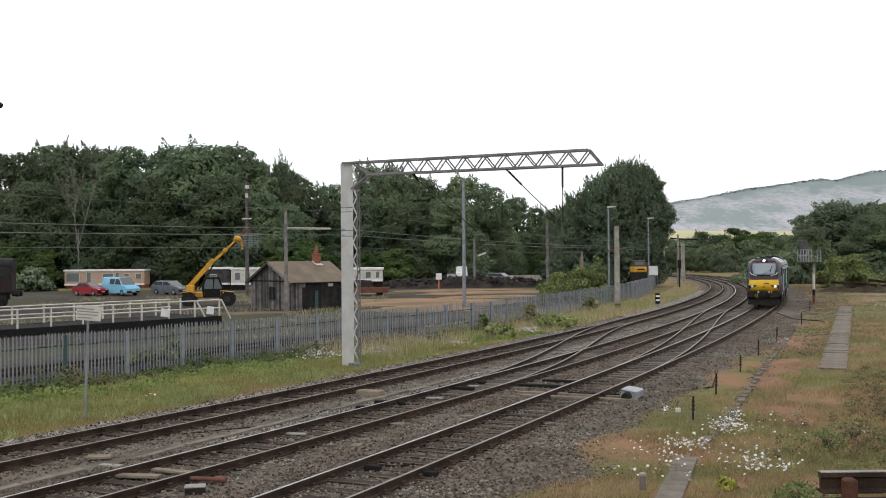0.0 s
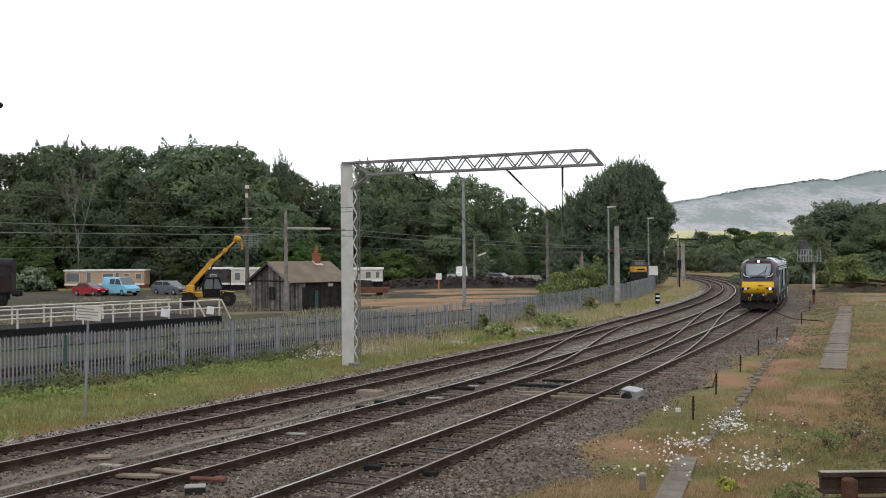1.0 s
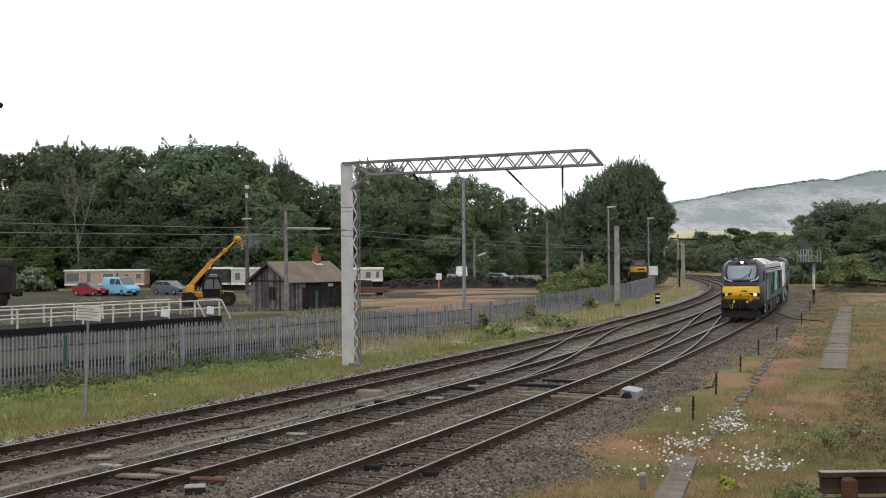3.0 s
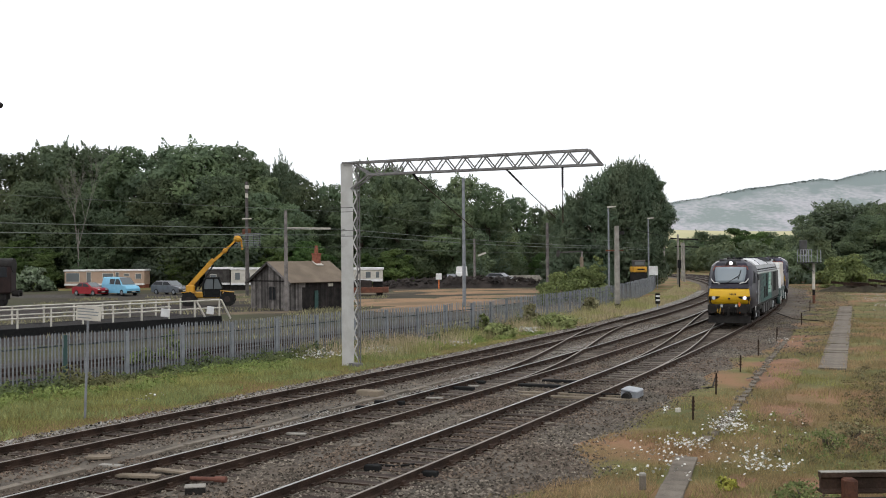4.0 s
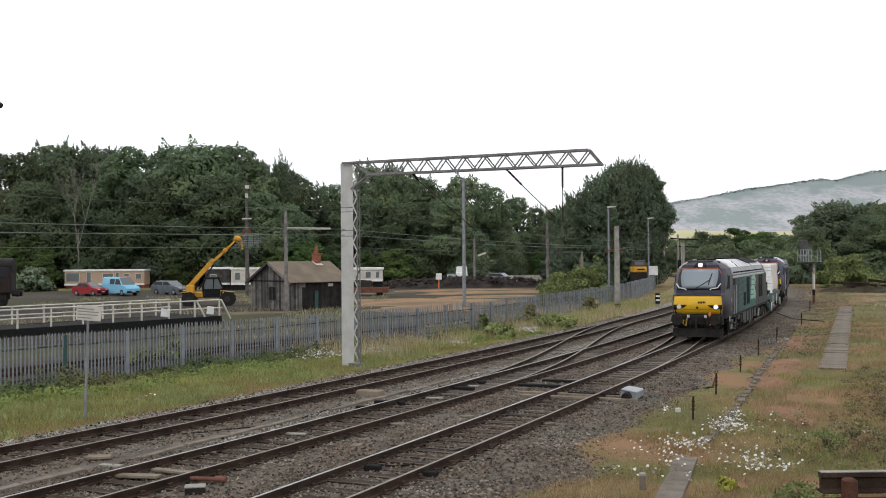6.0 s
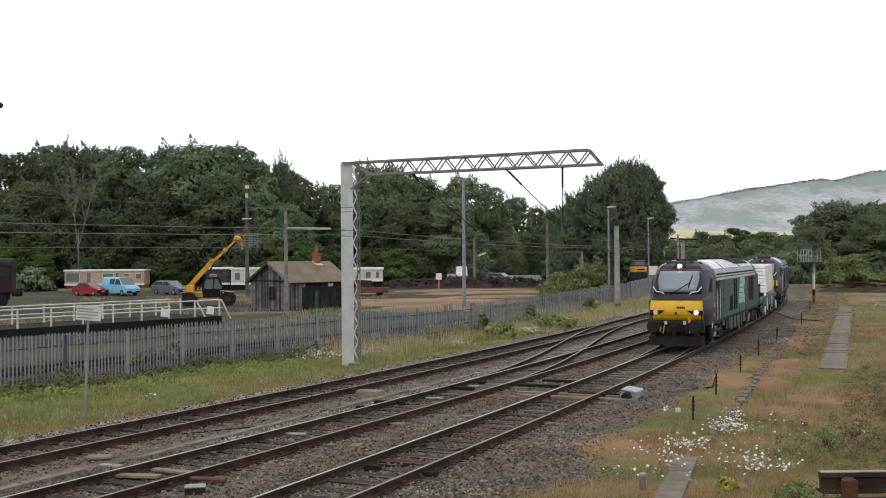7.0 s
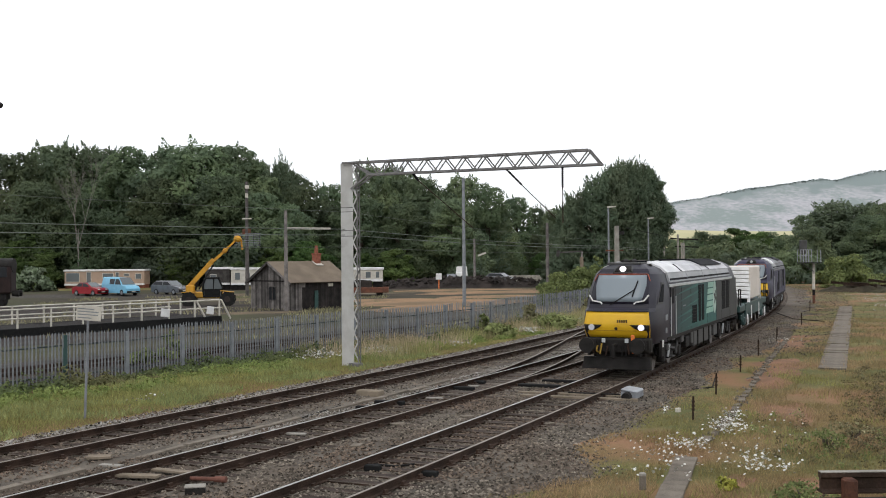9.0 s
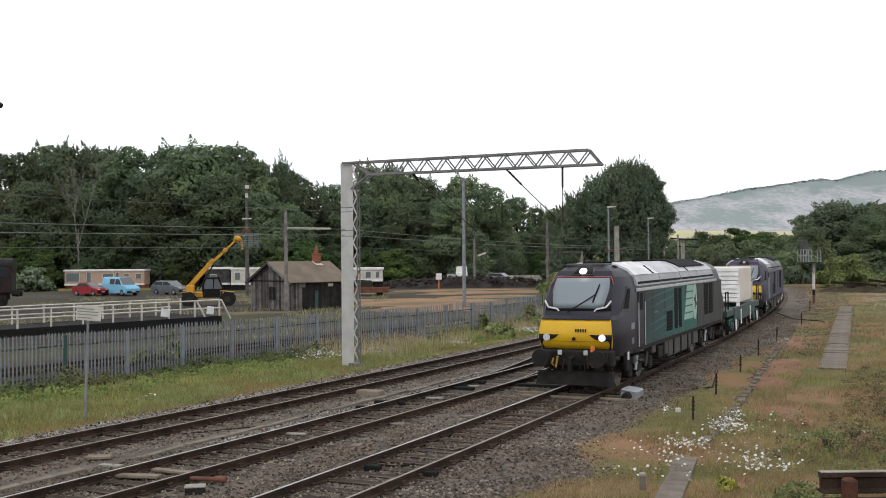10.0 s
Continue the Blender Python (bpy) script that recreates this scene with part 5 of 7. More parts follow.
for nm, a, b, w in (("boom", P0, P1, 0.42), ("boom_extension", P1 - (P1 - P0) * 0.2, P2, 0.24)):
    bm = bmesh.new()
    beam(bm, a, b, w * 0.8, w)
    part(nm, bm, M_PLANT, handler)
bm = bmesh.new()
beam(bm, P2 - (P3 - P2) * 0.1, P3 + (P3 - P2) * 0.12, 0.15, 0.17)
part("boom_tip", bm, M_PLANT, handler)
bm = bmesh.new()
beam(bm, P2 + Vector((0.15, 0.1, -0.25)), P3 + Vector((0.1, 0, -0.05)), 0.09, 0.09)
part("tilt_ram", bm, M_FRAME, handler, "dark tilt ram")
for p in (P1, P2):
    bm = bmesh.new()
    box(bm, 0.4, 0.42, 0.4, Matrix.Translation(p) @ pose(0, 0, 0, 0, -50, 0), 0.06)
    part("boom_collar", bm, M_PLANT, handler)
bm = bmesh.new()
box(bm, 0.7, 0.8, 0.6, Matrix.Translation(P3 + Vector((0.3, 0, 0.2))) @ pose(0, 0, 0, 0, 20, 0), 0.2)
part("bucket_head", bm, M_PLANT, handler)
bm = bmesh.new()
beam(bm, P3 + Vector((0.6, 0, 0.1)), P3 + Vector((0.7, 0, -0.8)), 0.2, 0.15)
part("fork", bm, M_PLANT, handler)
bm = bmesh.new()
box(bm, 1.25, 1.15, 0.1, pose(0.4, -0.42, 2.6), 0.03)
for x in (0.5, -0.36):
    beam(bm, (x, -0.98, 0.95), (x + 0.05, -0.98, 2.55), 0.09, 0.09)
beam(bm, (-0.42, -0.98, 1.55), (1.28, -0.98, 1.55), 0.08, 0.1)
part("roll_cage", bm, M_BLACK, cabp, "black cab pillars and roof")
bm = bmesh.new()
box(bm, 1.4, 0.04, 0.6, pose(0.42, -0.985, 1.22), 0.01)
part("cab_door", bm, M_BLACK, cabp, "black lower cab door")
bm = bmesh.new()
beam(bm, P0 + Vector((0.9, 0, -0.2)), P1 + Vector((0.1, 0, -0.32)), 0.14, 0.12)
beam(bm, (-1.3, 0.35, 1.1), P0.lerp(P1, 0.45) + Vector((0, 0, -0.2)), 0.16, 0.16)
part("lift_ram", bm, M_FRAME, handler, "dark hydraulic ram under the boom")
bm = bmesh.new()
for x in (-1.65, 1.75):
    box(bm, 1.25, 0.5, 0.07, pose(x, -0.95, 1.36, 0, 6 if x > 0 else -6, 0), 0.02)
part("mudguard", bm, M_PLANT, handler, "yellow mudguard")
for x in (-1.65, 1.75):
    for y in (-0.95, 0.95):
        bm = bmesh.new()
        rod(bm, (x, y - 0.2, 0.66), (x, y + 0.2, 0.66), 0.7, seg=48)
        for v in bm.verts:
            if round(math.degrees(math.atan2(v.co.z - 0.66, v.co.x - x)) / 7.5) % 4 < 2:
                v.co.x, v.co.z = x + (v.co.x - x) * 0.9, 0.66 + (v.co.z - 0.66) * 0.9
        w = part("wheel", bm, M_TYRE, handler, "chunky black tyre")
        bm = bmesh.new()
        rod(bm, (x, y - 0.215, 0.66), (x, y + 0.215, 0.66), 0.27, seg=14)
        part("rim", bm, M_DIRT, w)


def car(m, paint, label, prof, wide, wheels, windows, category="car", r=0.31):
    """A road vehicle from its side outline: body, glass, wheels, lamps."""
    t = thing("van" if category == "van" else "lorry" if category == "lorry" else "car", m @ Matrix.Diagonal((1.04, 1.04, 1.13, 1)), label, category, "vehicles in the yard")
    bm = bmesh.new()
    rows = []
    for y, k in ((-wide / 2, 0.94), (-wide / 2 + 0.12, 1.0), (wide / 2 - 0.12, 1.0), (wide / 2, 0.94)):
        rows.append([bm.verts.new((x * (1 if k == 1 else 0.985), y, 0.25 + (z - 0.25) * k)) for x, z in prof])
    for a, b in zip(rows, rows[1:]):
        for i in range(len(prof)):
            j = (i + 1) % len(prof)
            bm.faces.new((a[i], a[j], b[j], b[i]))
    bm.faces.new(rows[0])
    bm.faces.new(rows[-1])
    # the cabin leans in above the waist line
    top = max(z for x, z in prof)
    waist = min(z for quad, nm in windows for x, z in quad) - 0.03

    def lean(z):
        return 1 - 0.15 * max(0, z - waist) / (top - waist)

    bmesh.ops.bisect_plane(bm, geom=bm.verts[:] + bm.edges[:] + bm.faces[:], plane_co=(0, 0, waist), plane_no=(0, 0, 1))
    for v in bm.verts:
        v.co.y *= lean(v.co.z)
    part("body", bm, paint, t)
    for quad, nm in windows:
        for s in (-1, 1):
            bm = bmesh.new()
            o = [bm.verts.new((x, s * (wide / 2 * lean(z) + 0.012), z)) for x, z in quad]
            i = [bm.verts.new((x, s * (wide / 2 * lean(z) - 0.03), z)) for x, z in quad]
            bm.faces.new(o)
            bm.faces.new(i)
            for k in range(len(quad)):
                bm.faces.new((o[k], o[(k + 1) % len(quad)], i[(k + 1) % len(quad)], i[k]))
            part(nm, bm, M_GLASS, t)
    for x in wheels:
        for s in (-1, 1):
            bm = bmesh.new()
            rod(bm, (x, s * (wide / 2 - 0.18), r), (x, s * (wide / 2 + 0.01), r), r, seg=18)
            w = part("wheel", bm, M_TYRE, t)
            bm = bmesh.new()
            rod(bm, (x, s * (wide / 2 - 0.1), r), (x, s * (wide / 2 + 0.025), r), r * 0.6, seg=12)
            part("rim", bm, M_GALV, w)
    fx = max(x for x, z in prof)
    for s in (-1, 1):
        bm = bmesh.new()
        box(bm, 0.12, 0.36, 0.16, pose(fx - 0.08, s * (wide / 2 - 0.3), 0.68), 0.03)
        part("headlamp", bm, M_CANT, t)
    bm = bmesh.new()
    box(bm, 0.06, wide * 0.9, 0.16, pose(fx - 0.02, 0, 0.42), 0.02)
    part("bumper", bm, M_BLACK, t)
    bm = bmesh.new()
    box(bm, 0.02, 0.5, 0.11, pose(fx + 0.02, 0, 0.45))
    part("plate", bm, M_OLDWHITE, t)
    return t


def screen(t, a, b, wide):
    bm = bmesh.new()
    vs = [bm.verts.new(v) for v in ((a[0] + 0.03, -wide / 2 * 0.86, a[1] + 0.02), (a[0] + 0.03, wide / 2 * 0.86, a[1] + 0.02), (b[0] + 0.03, wide / 2 * 0.76, b[1] + 0.02), (b[0] + 0.03, -wide / 2 * 0.76, b[1] + 0.02))]
    bm.faces.new(vs)
    r = bmesh.ops.extrude_face_region(bm, geom=bm.faces[:])
    for v in [e for e in r["geom"] if isinstance(e, bmesh.types.BMVert)]:
        v.co.x -= 0.02
    part("windscreen", bm, M_SCREEN2, t)


CARP = [(-1.95, 0.25), (1.95, 0.25), (2.0, 0.62), (1.85, 0.8), (0.95, 0.95), (0.2, 1.38), (-0.9, 1.4), (-1.55, 1.0), (-1.98, 0.9)]
c = car(pose(-41.5, 126, YZ + 0.1, 0, 0, -28), M_CARRED, "red saloon car parked on cinders", CARP, 1.7, (-1.25, 1.3), [([(0.8, 0.97), (0.2, 1.3), (-0.3, 1.33), (-0.3, 0.97)], "side_window"), ([(-0.4, 0.97), (-0.4, 1.33), (-0.88, 1.33), (-1.35, 1.0)], "side_window")])
screen(c, (0.95, 0.95), (0.2, 1.38), 1.7)
VANP = [(-2.3, 0.3), (2.3, 0.3), (2.36, 0.75), (2.1, 1.02), (1.45, 1.15), (0.75, 1.86), (-2.2, 1.94), (-2.35, 1.0)]
c = car(pose(-37.9, 126.0, YZ + 0.1, 0, 0, -38), M_CARBLUE, "pale blue panel van parked beside a red car", VANP, 1.84, (-1.5, 1.45), [([(1.35, 1.18), (0.8, 1.74), (0.25, 1.75), (0.25, 1.18)], "side_window"), ([(0.1, 1.2), (0.1, 1.74), (-0.8, 1.76), (-0.8, 1.2)], "side_window")], "van", 0.33)
screen(c, (1.45, 1.15), (0.75, 1.86), 1.84)
ESTP = [(-2.15, 0.25), (2.1, 0.25), (2.16, 0.65), (1.95, 0.86), (1.1, 1.0), (0.35, 1.46), (-1.5, 1.48), (-2.1, 1.1), (-2.2, 0.8)]
c = car(pose(-32.6, 128, YZ + 0.1, 0, 0, -30), M_CARGREY, "grey estate car parked in the yard", ESTP, 1.76, (-1.35, 1.35), [([(0.95, 1.02), (0.35, 1.38), (-0.3, 1.4), (-0.3, 1.02)], "side_window"), ([(-0.4, 1.02), (-0.4, 1.4), (-1.45, 1.4), (-1.95, 1.08)], "side_window")])
screen(c, (1.1, 1.0), (0.35, 1.46), 1.76)


def caravan(m, L, W, H, wall, label, windows, base=True):
    t = thing("static_caravan", m, label, "caravan", "caravans by the trees")
    bm = bmesh.new()
    box(bm, L, W, H, pose(0, 0, 0.75 + H / 2), 0.06)
    part("body", bm, wall, t)
    bm = bmesh.new()
    box(bm, L + 0.25, W + 0.25, 0.3, pose(0, 0, 0.75 + H + 0.08), 0.05)
    part("roof", bm, M_WHITE, t, "white roof edge")
    bm = bmesh.new()
    box(bm, L + 0.06, 0.06, 0.3, pose(0, -W / 2 - 0.01, 0.85), 0.01)
    part("skirt", bm, M_WHITE, t, "white lower band")
    for sx in (-0.35, 0.35):
        bm = bmesh.new()
        box(bm, L * 0.3, W * 0.7, 0.8, pose(sx * L, 0, 0.4))
        part("plinth", bm, M_BRICK if base else M_FRAME, t)
    for x, z, w, h in windows:
        bm = bmesh.new()
        box(bm, w, 0.05, h, pose(x, -W / 2 - 0.02, z), 0.01)
        f = part("window_frame", bm, M_OLDWHITE, t)
        bm = bmesh.new()
        box(bm, w - 0.14, 0.03, h - 0.14, pose(x, -W / 2 - 0.04, z))
        part("pane", bm, M_SCREEN2, f)
    return t


caravan(pose(-54.0, 172.5, YZ - 0.4, 0, 0, -2), 12.9, 3.0, 2.25, M_PEACH, "peach static caravan with white roof at the trees' edge", [(-5.1, 2.0, 2.2, 1.5), (-2.5, 1.9, 0.8, 1.9), (0.6, 2.2, 1.8, 0.9), (2.1, 2.0, 0.6, 1.6), (3.6, 2.35, 0.9, 0.5), (5.5, 2.1, 1.0, 0.9)])
caravan(pose(-26.3, 150, YZ, 0, 0, 4), 6.4, 2.6, 2.1, M_OLDWHITE, "white static caravan behind the shed", [(-2.3, 1.9, 0.8, 1.1), (-0.9, 1.9, 0.7, 1.1), (1.9, 1.9, 1.1, 1.0)], False)
caravan(pose(-31.6, 151, YZ, 0, 0, 4), 3.4, 2.6, 2.2, M_BOARD, "grey container cabin beside a caravan", [(-0.6, 1.8, 0.9, 0.8)], False)
caravan(pose(-8.7, 122, YZ + 0.9, 0, 0, 2), 3.6, 2.4, 1.3, M_OLDWHITE, "white cabin on a brown flat wagon", [(0.2, 1.45, 0.7, 0.8), (1.25, 1.45, 0.5, 0.8)], False)
flat = thing("flat_wagon", pose(-9.0, 121.5, YZ, 0, 0, 2), "rust-brown flat wagon loaded with scrap", "wagon")
bm = bmesh.new()
box(bm, 5.6, 2.6, 0.6, pose(0, 0, 0.65), 0.04)
part("frame", bm, M_SCRAP, flat)
for sx in (-1.8, 1.8):
    bm = bmesh.new()
    rod(bm, (sx, -1.0, 0.35), (sx, 1.0, 0.35), 0.4, seg=16)
    part("wheelset", bm, M_FRAME, flat)
bm = bmesh.new()
box(bm, 3.0, 2.0, 0.9, pose(-0.6, -0.2, 1.35, 0, 3, 5), 0.15)
part("load", bm, M_DIRT, flat)

# dark maroon railway coach, only its end in view
coach = thing("railway_coach", pose(-45.6, 99, YZ, 0, 0, 12) @ Matrix.Diagonal((1, 1, 1.18, 1)), "dull maroon railway vehicle with grey windows", "coach")
bm = bmesh.new()
box(bm, 12, 2.7, 2.3, pose(-0.4, 0, 2.2), 0.12)
part("body", bm, M_MAROON, coach)
bm = bmesh.new()
bmesh.ops.create_cone(bm, cap_ends=True, segments=20, radius1=1.38, radius2=1.38, depth=12.1, matrix=pose(-0.4, 0, 3.25, 0, 90, 0))
for v in bm.verts:
    v.co.z = 3.25 + (v.co.z - 3.25) * 0.42
part("roof", bm, M_FRAME, coach)
for i in range(6):
    bm = bmesh.new()
    box(bm, 1.1, 0.04, 0.8, pose(4.7 - 1.7 * i, -1.37, 2.75), 0.02)
    part("window", bm, M_GLASS, coach)
bm = bmesh.new()
box(bm, 11, 2.2, 0.5, pose(-0.4, 0, 0.8))
for sx in (-3.5, 3.5):
    for d in (-1, 1):
        rod(bm, (sx + d, -0.95, 0.45), (sx + d, 0.95, 0.45), 0.45, seg=16)
for y in (-0.85, 0.85):
    rod(bm, (5.6, y, 1.05), (6.2, y, 1.05), 0.2, 0.26)
part("underframe", bm, M_FRAME, coach)


# ---- poles, lamps, wires ----
def pole(name, x, y, h, r, material, label, category, arms=()):
    t = thing(name, pose(x, y, YZ - 0.15), label, category)
    bm = bmesh.new()
    rod(bm, (0, 0, 0), (0, 0, h), r, r * 0.75, 10)
    part("shaft", bm, material, t)
    for nm, p, q, w, hh, m in arms:
        bm = bmesh.new()
        beam(bm, p, q, w, hh)
        part(nm, bm, m, t)
    return t


pole("utility_pole", -12.75, 87.0, 8.3, 0.17, M_BOARD, "grey timber pole beside the shed", "pole", [("side_bar", (0.1, 0, 6.85), (3.6, 0.4, 6.8), 0.08, 0.16, M_OLDWHITE)])
pole("utility_pole", -22.3, 122, 13.2, 0.22, M_BOARD, "tall timber pole with platform and fittings", "pole",
     [*[("grille_bar", (-1.4, -0.3, 5.9 + 0.2 * k), (1.6, -0.3, 5.9 + 0.2 * k), 0.05, 0.06, M_GALV) for k in range(8)], *[("grille_upright", (-1.3 + 0.7 * k, -0.28, 5.85), (-1.3 + 0.7 * k, -0.28, 7.35), 0.06, 0.06, M_FRAME) for k in range(5)], ("warning_plate", (-0.45, -0.35, 7.5), (-0.15, -0.35, 7.5), 0.04, 0.6, M_SCRAP), ("warning_plate", (0.2, -0.35, 7.6), (0.5, -0.35, 7.6), 0.04, 0.5, M_SCRAP), ("insulator_box", (-0.1, -0.3, 12.6), (0.3, -0.3, 12.6), 0.3, 0.4, M_OLDWHITE), ("insulator_box", (-0.1, -0.3, 11.6), (0.2, -0.3, 11.6), 0.3, 0.5, M_OLDWHITE), ("crossarm", (-0.5, -0.2, 9.0), (0.6, -0.2, 9.0), 0.1, 0.15, M_OLDWHITE)])
pole("utility_pole", 1.8, 92.5, 11.2, 0.17, M_GALV, "tall plain grey steel pole", "pole")
pole("utility_pole", 10.9, 112, 7.9, 0.2, M_BOARD, "grey timber pole behind a bush", "pole")
pole("utility_pole", 4.4, 150, 7.0, 0.2, M_BOARD, "short grey pole with a floodlight", "pole", [("floodlight", (0.5, -0.2, 4.6), (1.6, -0.2, 5.0), 0.3, 0.25, M_OLDWHITE)])
pole("lamp_post", 17.0, 110, 9.4, 0.11, M_GALV, "slim grey lamp post with a flat lamp head", "lamp post", [("lamp_head", (-0.1, 0, 9.4), (0.75, -0.2, 9.45), 0.3, 0.14, M_OLDWHITE)])
pole("lamp_post", 27.6, 144, 9.4, 0.12, M_GALV, "slim grey lamp post with a flat lamp head", "lamp post", [("lamp_head", (-0.1, 0, 9.4), (0.75, -0.2, 9.45), 0.3, 0.14, M_OLDWHITE)])
pole("concrete_mast", 13.9, 85.7, 6.75, 0.24, M_CONC, "pale concrete mast beside the fence", "mast", [("bracket", (0.2, 0, 6.2), (0.6, 0, 6.2), 0.1, 0.3, M_FRAME), ("bracket", (-0.9, 0, 4.8), (0.5, 0, 4.8), 0.1, 0.12, M_SCRAP), ("collar", (-0.24, 0, 0.35), (0.24, 0, 0.35), 0.5, 0.4, M_FRAME)])
for y, o, h in ((158, -5.0, 7.5), (187, -2.8, 6.6), (178, -3.2, 6.5), (205, -4, 7.0), (226, -5, 7.0)):
    x, yy = off("far", y, o)
    pole("line_mast", x, yy, h, 0.2, M_CONC, "pale grey line mast beside the curving track", "mast", [("crossarm", (-1.2, 0, h - 0.6), (3.0, 0, h - 0.8), 0.14, 0.2, M_FRAME)] if y in (158, 187) else ())
lamp = thing("platform_lamp", pose(-4.6, 11.2, 0), "small dark lamp head at the view's edge", "lamp")
bm = bmesh.new()
rod(bm, (-0.5, 0, -0.3), (-0.5, 0, 5.7), 0.05)
part("post", bm, M_FRAME, lamp)
bm = bmesh.new()
box(bm, 0.42, 0.16, 0.06, pose(-0.22, 0, 5.72), 0.02)
part("lamp_head", bm, M_BLACK, lamp)


def wire(pts, r, material, label, sag=0.0, name="overhead_wire"):
    cu = bpy.data.curves.new(name, "CURVE")
    cu.dimensions, cu.bevel_depth, cu.bevel_resolution = "3D", r, 1
    out = []
    for a, b in zip(pts, pts[1:]):
        for i in range(12):
            f = i / 12
            v = Vector(a).lerp(Vector(b), f)
            v.z -= sag * 4 * f * (1 - f)
            out.append(v)
    out.append(Vector(pts[-1]))
    sp = cu.splines.new("POLY")
    sp.points.add(len(out) - 1)
    for p, v in zip(sp.points, out):
        p.co = (*v, 1)
    cu.materials.append(material)
    return tagged(new(name, cu), label, "wire", "overhead wires")


for dz, dl, r in ((0.06, 0.02, 0.014), (-0.17, -0.02, 0.014), (-0.65, 0.3, 0.007), (0.75, 0.1, 0.006)):
    wire([(-26.5, -6, 5.0 + dz + dl), (-3.9, 42.9, 5.2 + dz), (13.9, 85.7, 4.85 + dz * 0.6), (29, 150, 5.3 + dz)], r, M_WIRE, "thin overhead wire strung between the masts", 0.16)
wire([off("far", 85, -4) + (6.4,), off("far", 120, 0) + (5.2,), off("far", 158, -1) + (5.4,)], 0.02, M_BLACK, "thin overhead wire over the curve", 0.05)

# ---- bushes ----
def bush(x, y, w, h, material, label, leaves=2600, size=0.16, seed=1, z=GROUND, flowers=None):
    t = thing("bush", pose(x, y, z), label, "bush")
    me = crown_mesh("foliage", seed, h, w / 2, 0.0, 40, leaves, size, material, 0.35)
    from_mesh("foliage", me, material, t)
    bm = bmesh.new()
    rnd = random.Random(seed)
    for i in range(5):
        a = rnd.uniform(0, 6.28)
        rod(bm, (0, 0, -0.1), (w * 0.25 * math.cos(a), w * 0.25 * math.sin(a), h * 0.6), 0.05, 0.015, 5)
    part("stem", bm, M_BARK, t)
    return t


M_BLOSSOM = mat("white_blossom_foliage", (0.24, 0.29, 0.2), (0.1, 0.14, 0.07), 1.2, 0.8, island=0.4, trans=0.2)
bush(-57.8, 152, 6.0, 3.5, M_BLOSSOM, "rounded bush covered in white blossom", 4200, 0.22, 3)
bush(11.6, 94, 6.0, 3.5, M_BUSH, "light green leafy bush behind the fence", 11000, 0.105, 4)
bush(13.6, 97, 2.8, 3.7, M_BUSH, "light green leafy bush behind the fence", 8000, 0.105, 5)
bush(51.5, 137, 7.5, 4.2, M_BUSH, "bright green bush below the trees", 9000, 0.13, 6)
bush(-11.3, 44.6, 1.1, 1.5, M_BUSH, "small dark green shrub against the fence", 700, 0.09, 7)
bush(-12.0, 42.6, 1.6, 0.8, M_BUSH, "low green shrub against the fence", 700, 0.09, 8)
bush(14.6, 101, 1.5, 5.0, M_BUSH, "slender light green sapling behind the fence", 1800, 0.11, 15)
M_DRYBUSH = mat("brownish_scrub", (0.3, 0.28, 0.16), (0.2, 0.19, 0.1), 1.0, 0.85, island=0.4, trans=0.2)
bush(5.4, 66.6, 1.5, 1.5, M_DRYBUSH, "brownish straggly shrub by the fence", 1300, 0.08, 9)
bush(2.3, 61.0, 1.0, 1.2, M_BUSH, "low straggly shrub by the fence", 600, 0.08, 10)
bush(11.0, 81.3, 1.8, 1.3, M_DRYBUSH, "dry shrub growing through the fence", 1300, 0.1, 11)
M_FRESH = mat("fresh_pale_green_weeds", (0.32, 0.35, 0.15), (0.22, 0.26, 0.1), 1.0, 0.85, island=0.4, trans=0.3)
bush(2.9, 58.0, 1.6, 0.75, M_FRESH, "low green shrub on the verge", 1300, 0.1, 12)
bush(6.6, 64.6, 2.8, 0.8, M_FRESH, "low green shrub on the verge", 1300, 0.1, 13)
for i in range(16):
    bush(-84 + 6.2 * i + 2 * math.sin(i * 5), 183 + 2 * math.sin(i * 2.3) + (10 if i > 13 else 0), 9, 6.5 + 2.5 * math.sin(i * 1.7), M_LEAF, "dense green undergrowth at the wood's edge", 4500, 0.22, 30 + i)
for i in range(9):
    bush(48 + 5.5 * i, 160 + 3 * math.sin(i * 2.3), 8, 4.2 + 1.2 * math.sin(i * 1.7), M_LEAF, "dense green undergrowth below the trees", 4500, 0.2, 60 + i)
for i in range(12):
    bush(60 + 7 * i, 300 + 9 * math.sin(i * 2.3), 15, 8 + 1.5 * math.sin(i * 1.7), M_LEAF, "distant green thicket at the bend", 5500, 0.3, 80 + i)
for i in range(4):
    bush(15.5 + 3.3 * i, 146 + math.sin(i), 5.5, 4.5, M_LEAFD, "dark undergrowth beneath the evergreens", 2200, 0.28, 95 + i)


# ---- crossovers between the tracks ----
def blended(k0, k1, ya, yb, y):
    f = min(1, max(0, (y - ya) / (yb - ya)))
    f = f * f * (3 - 2 * f)
    return line_x(k0, y) + (line_x(k1, y) - line_x(k0, y)) * f


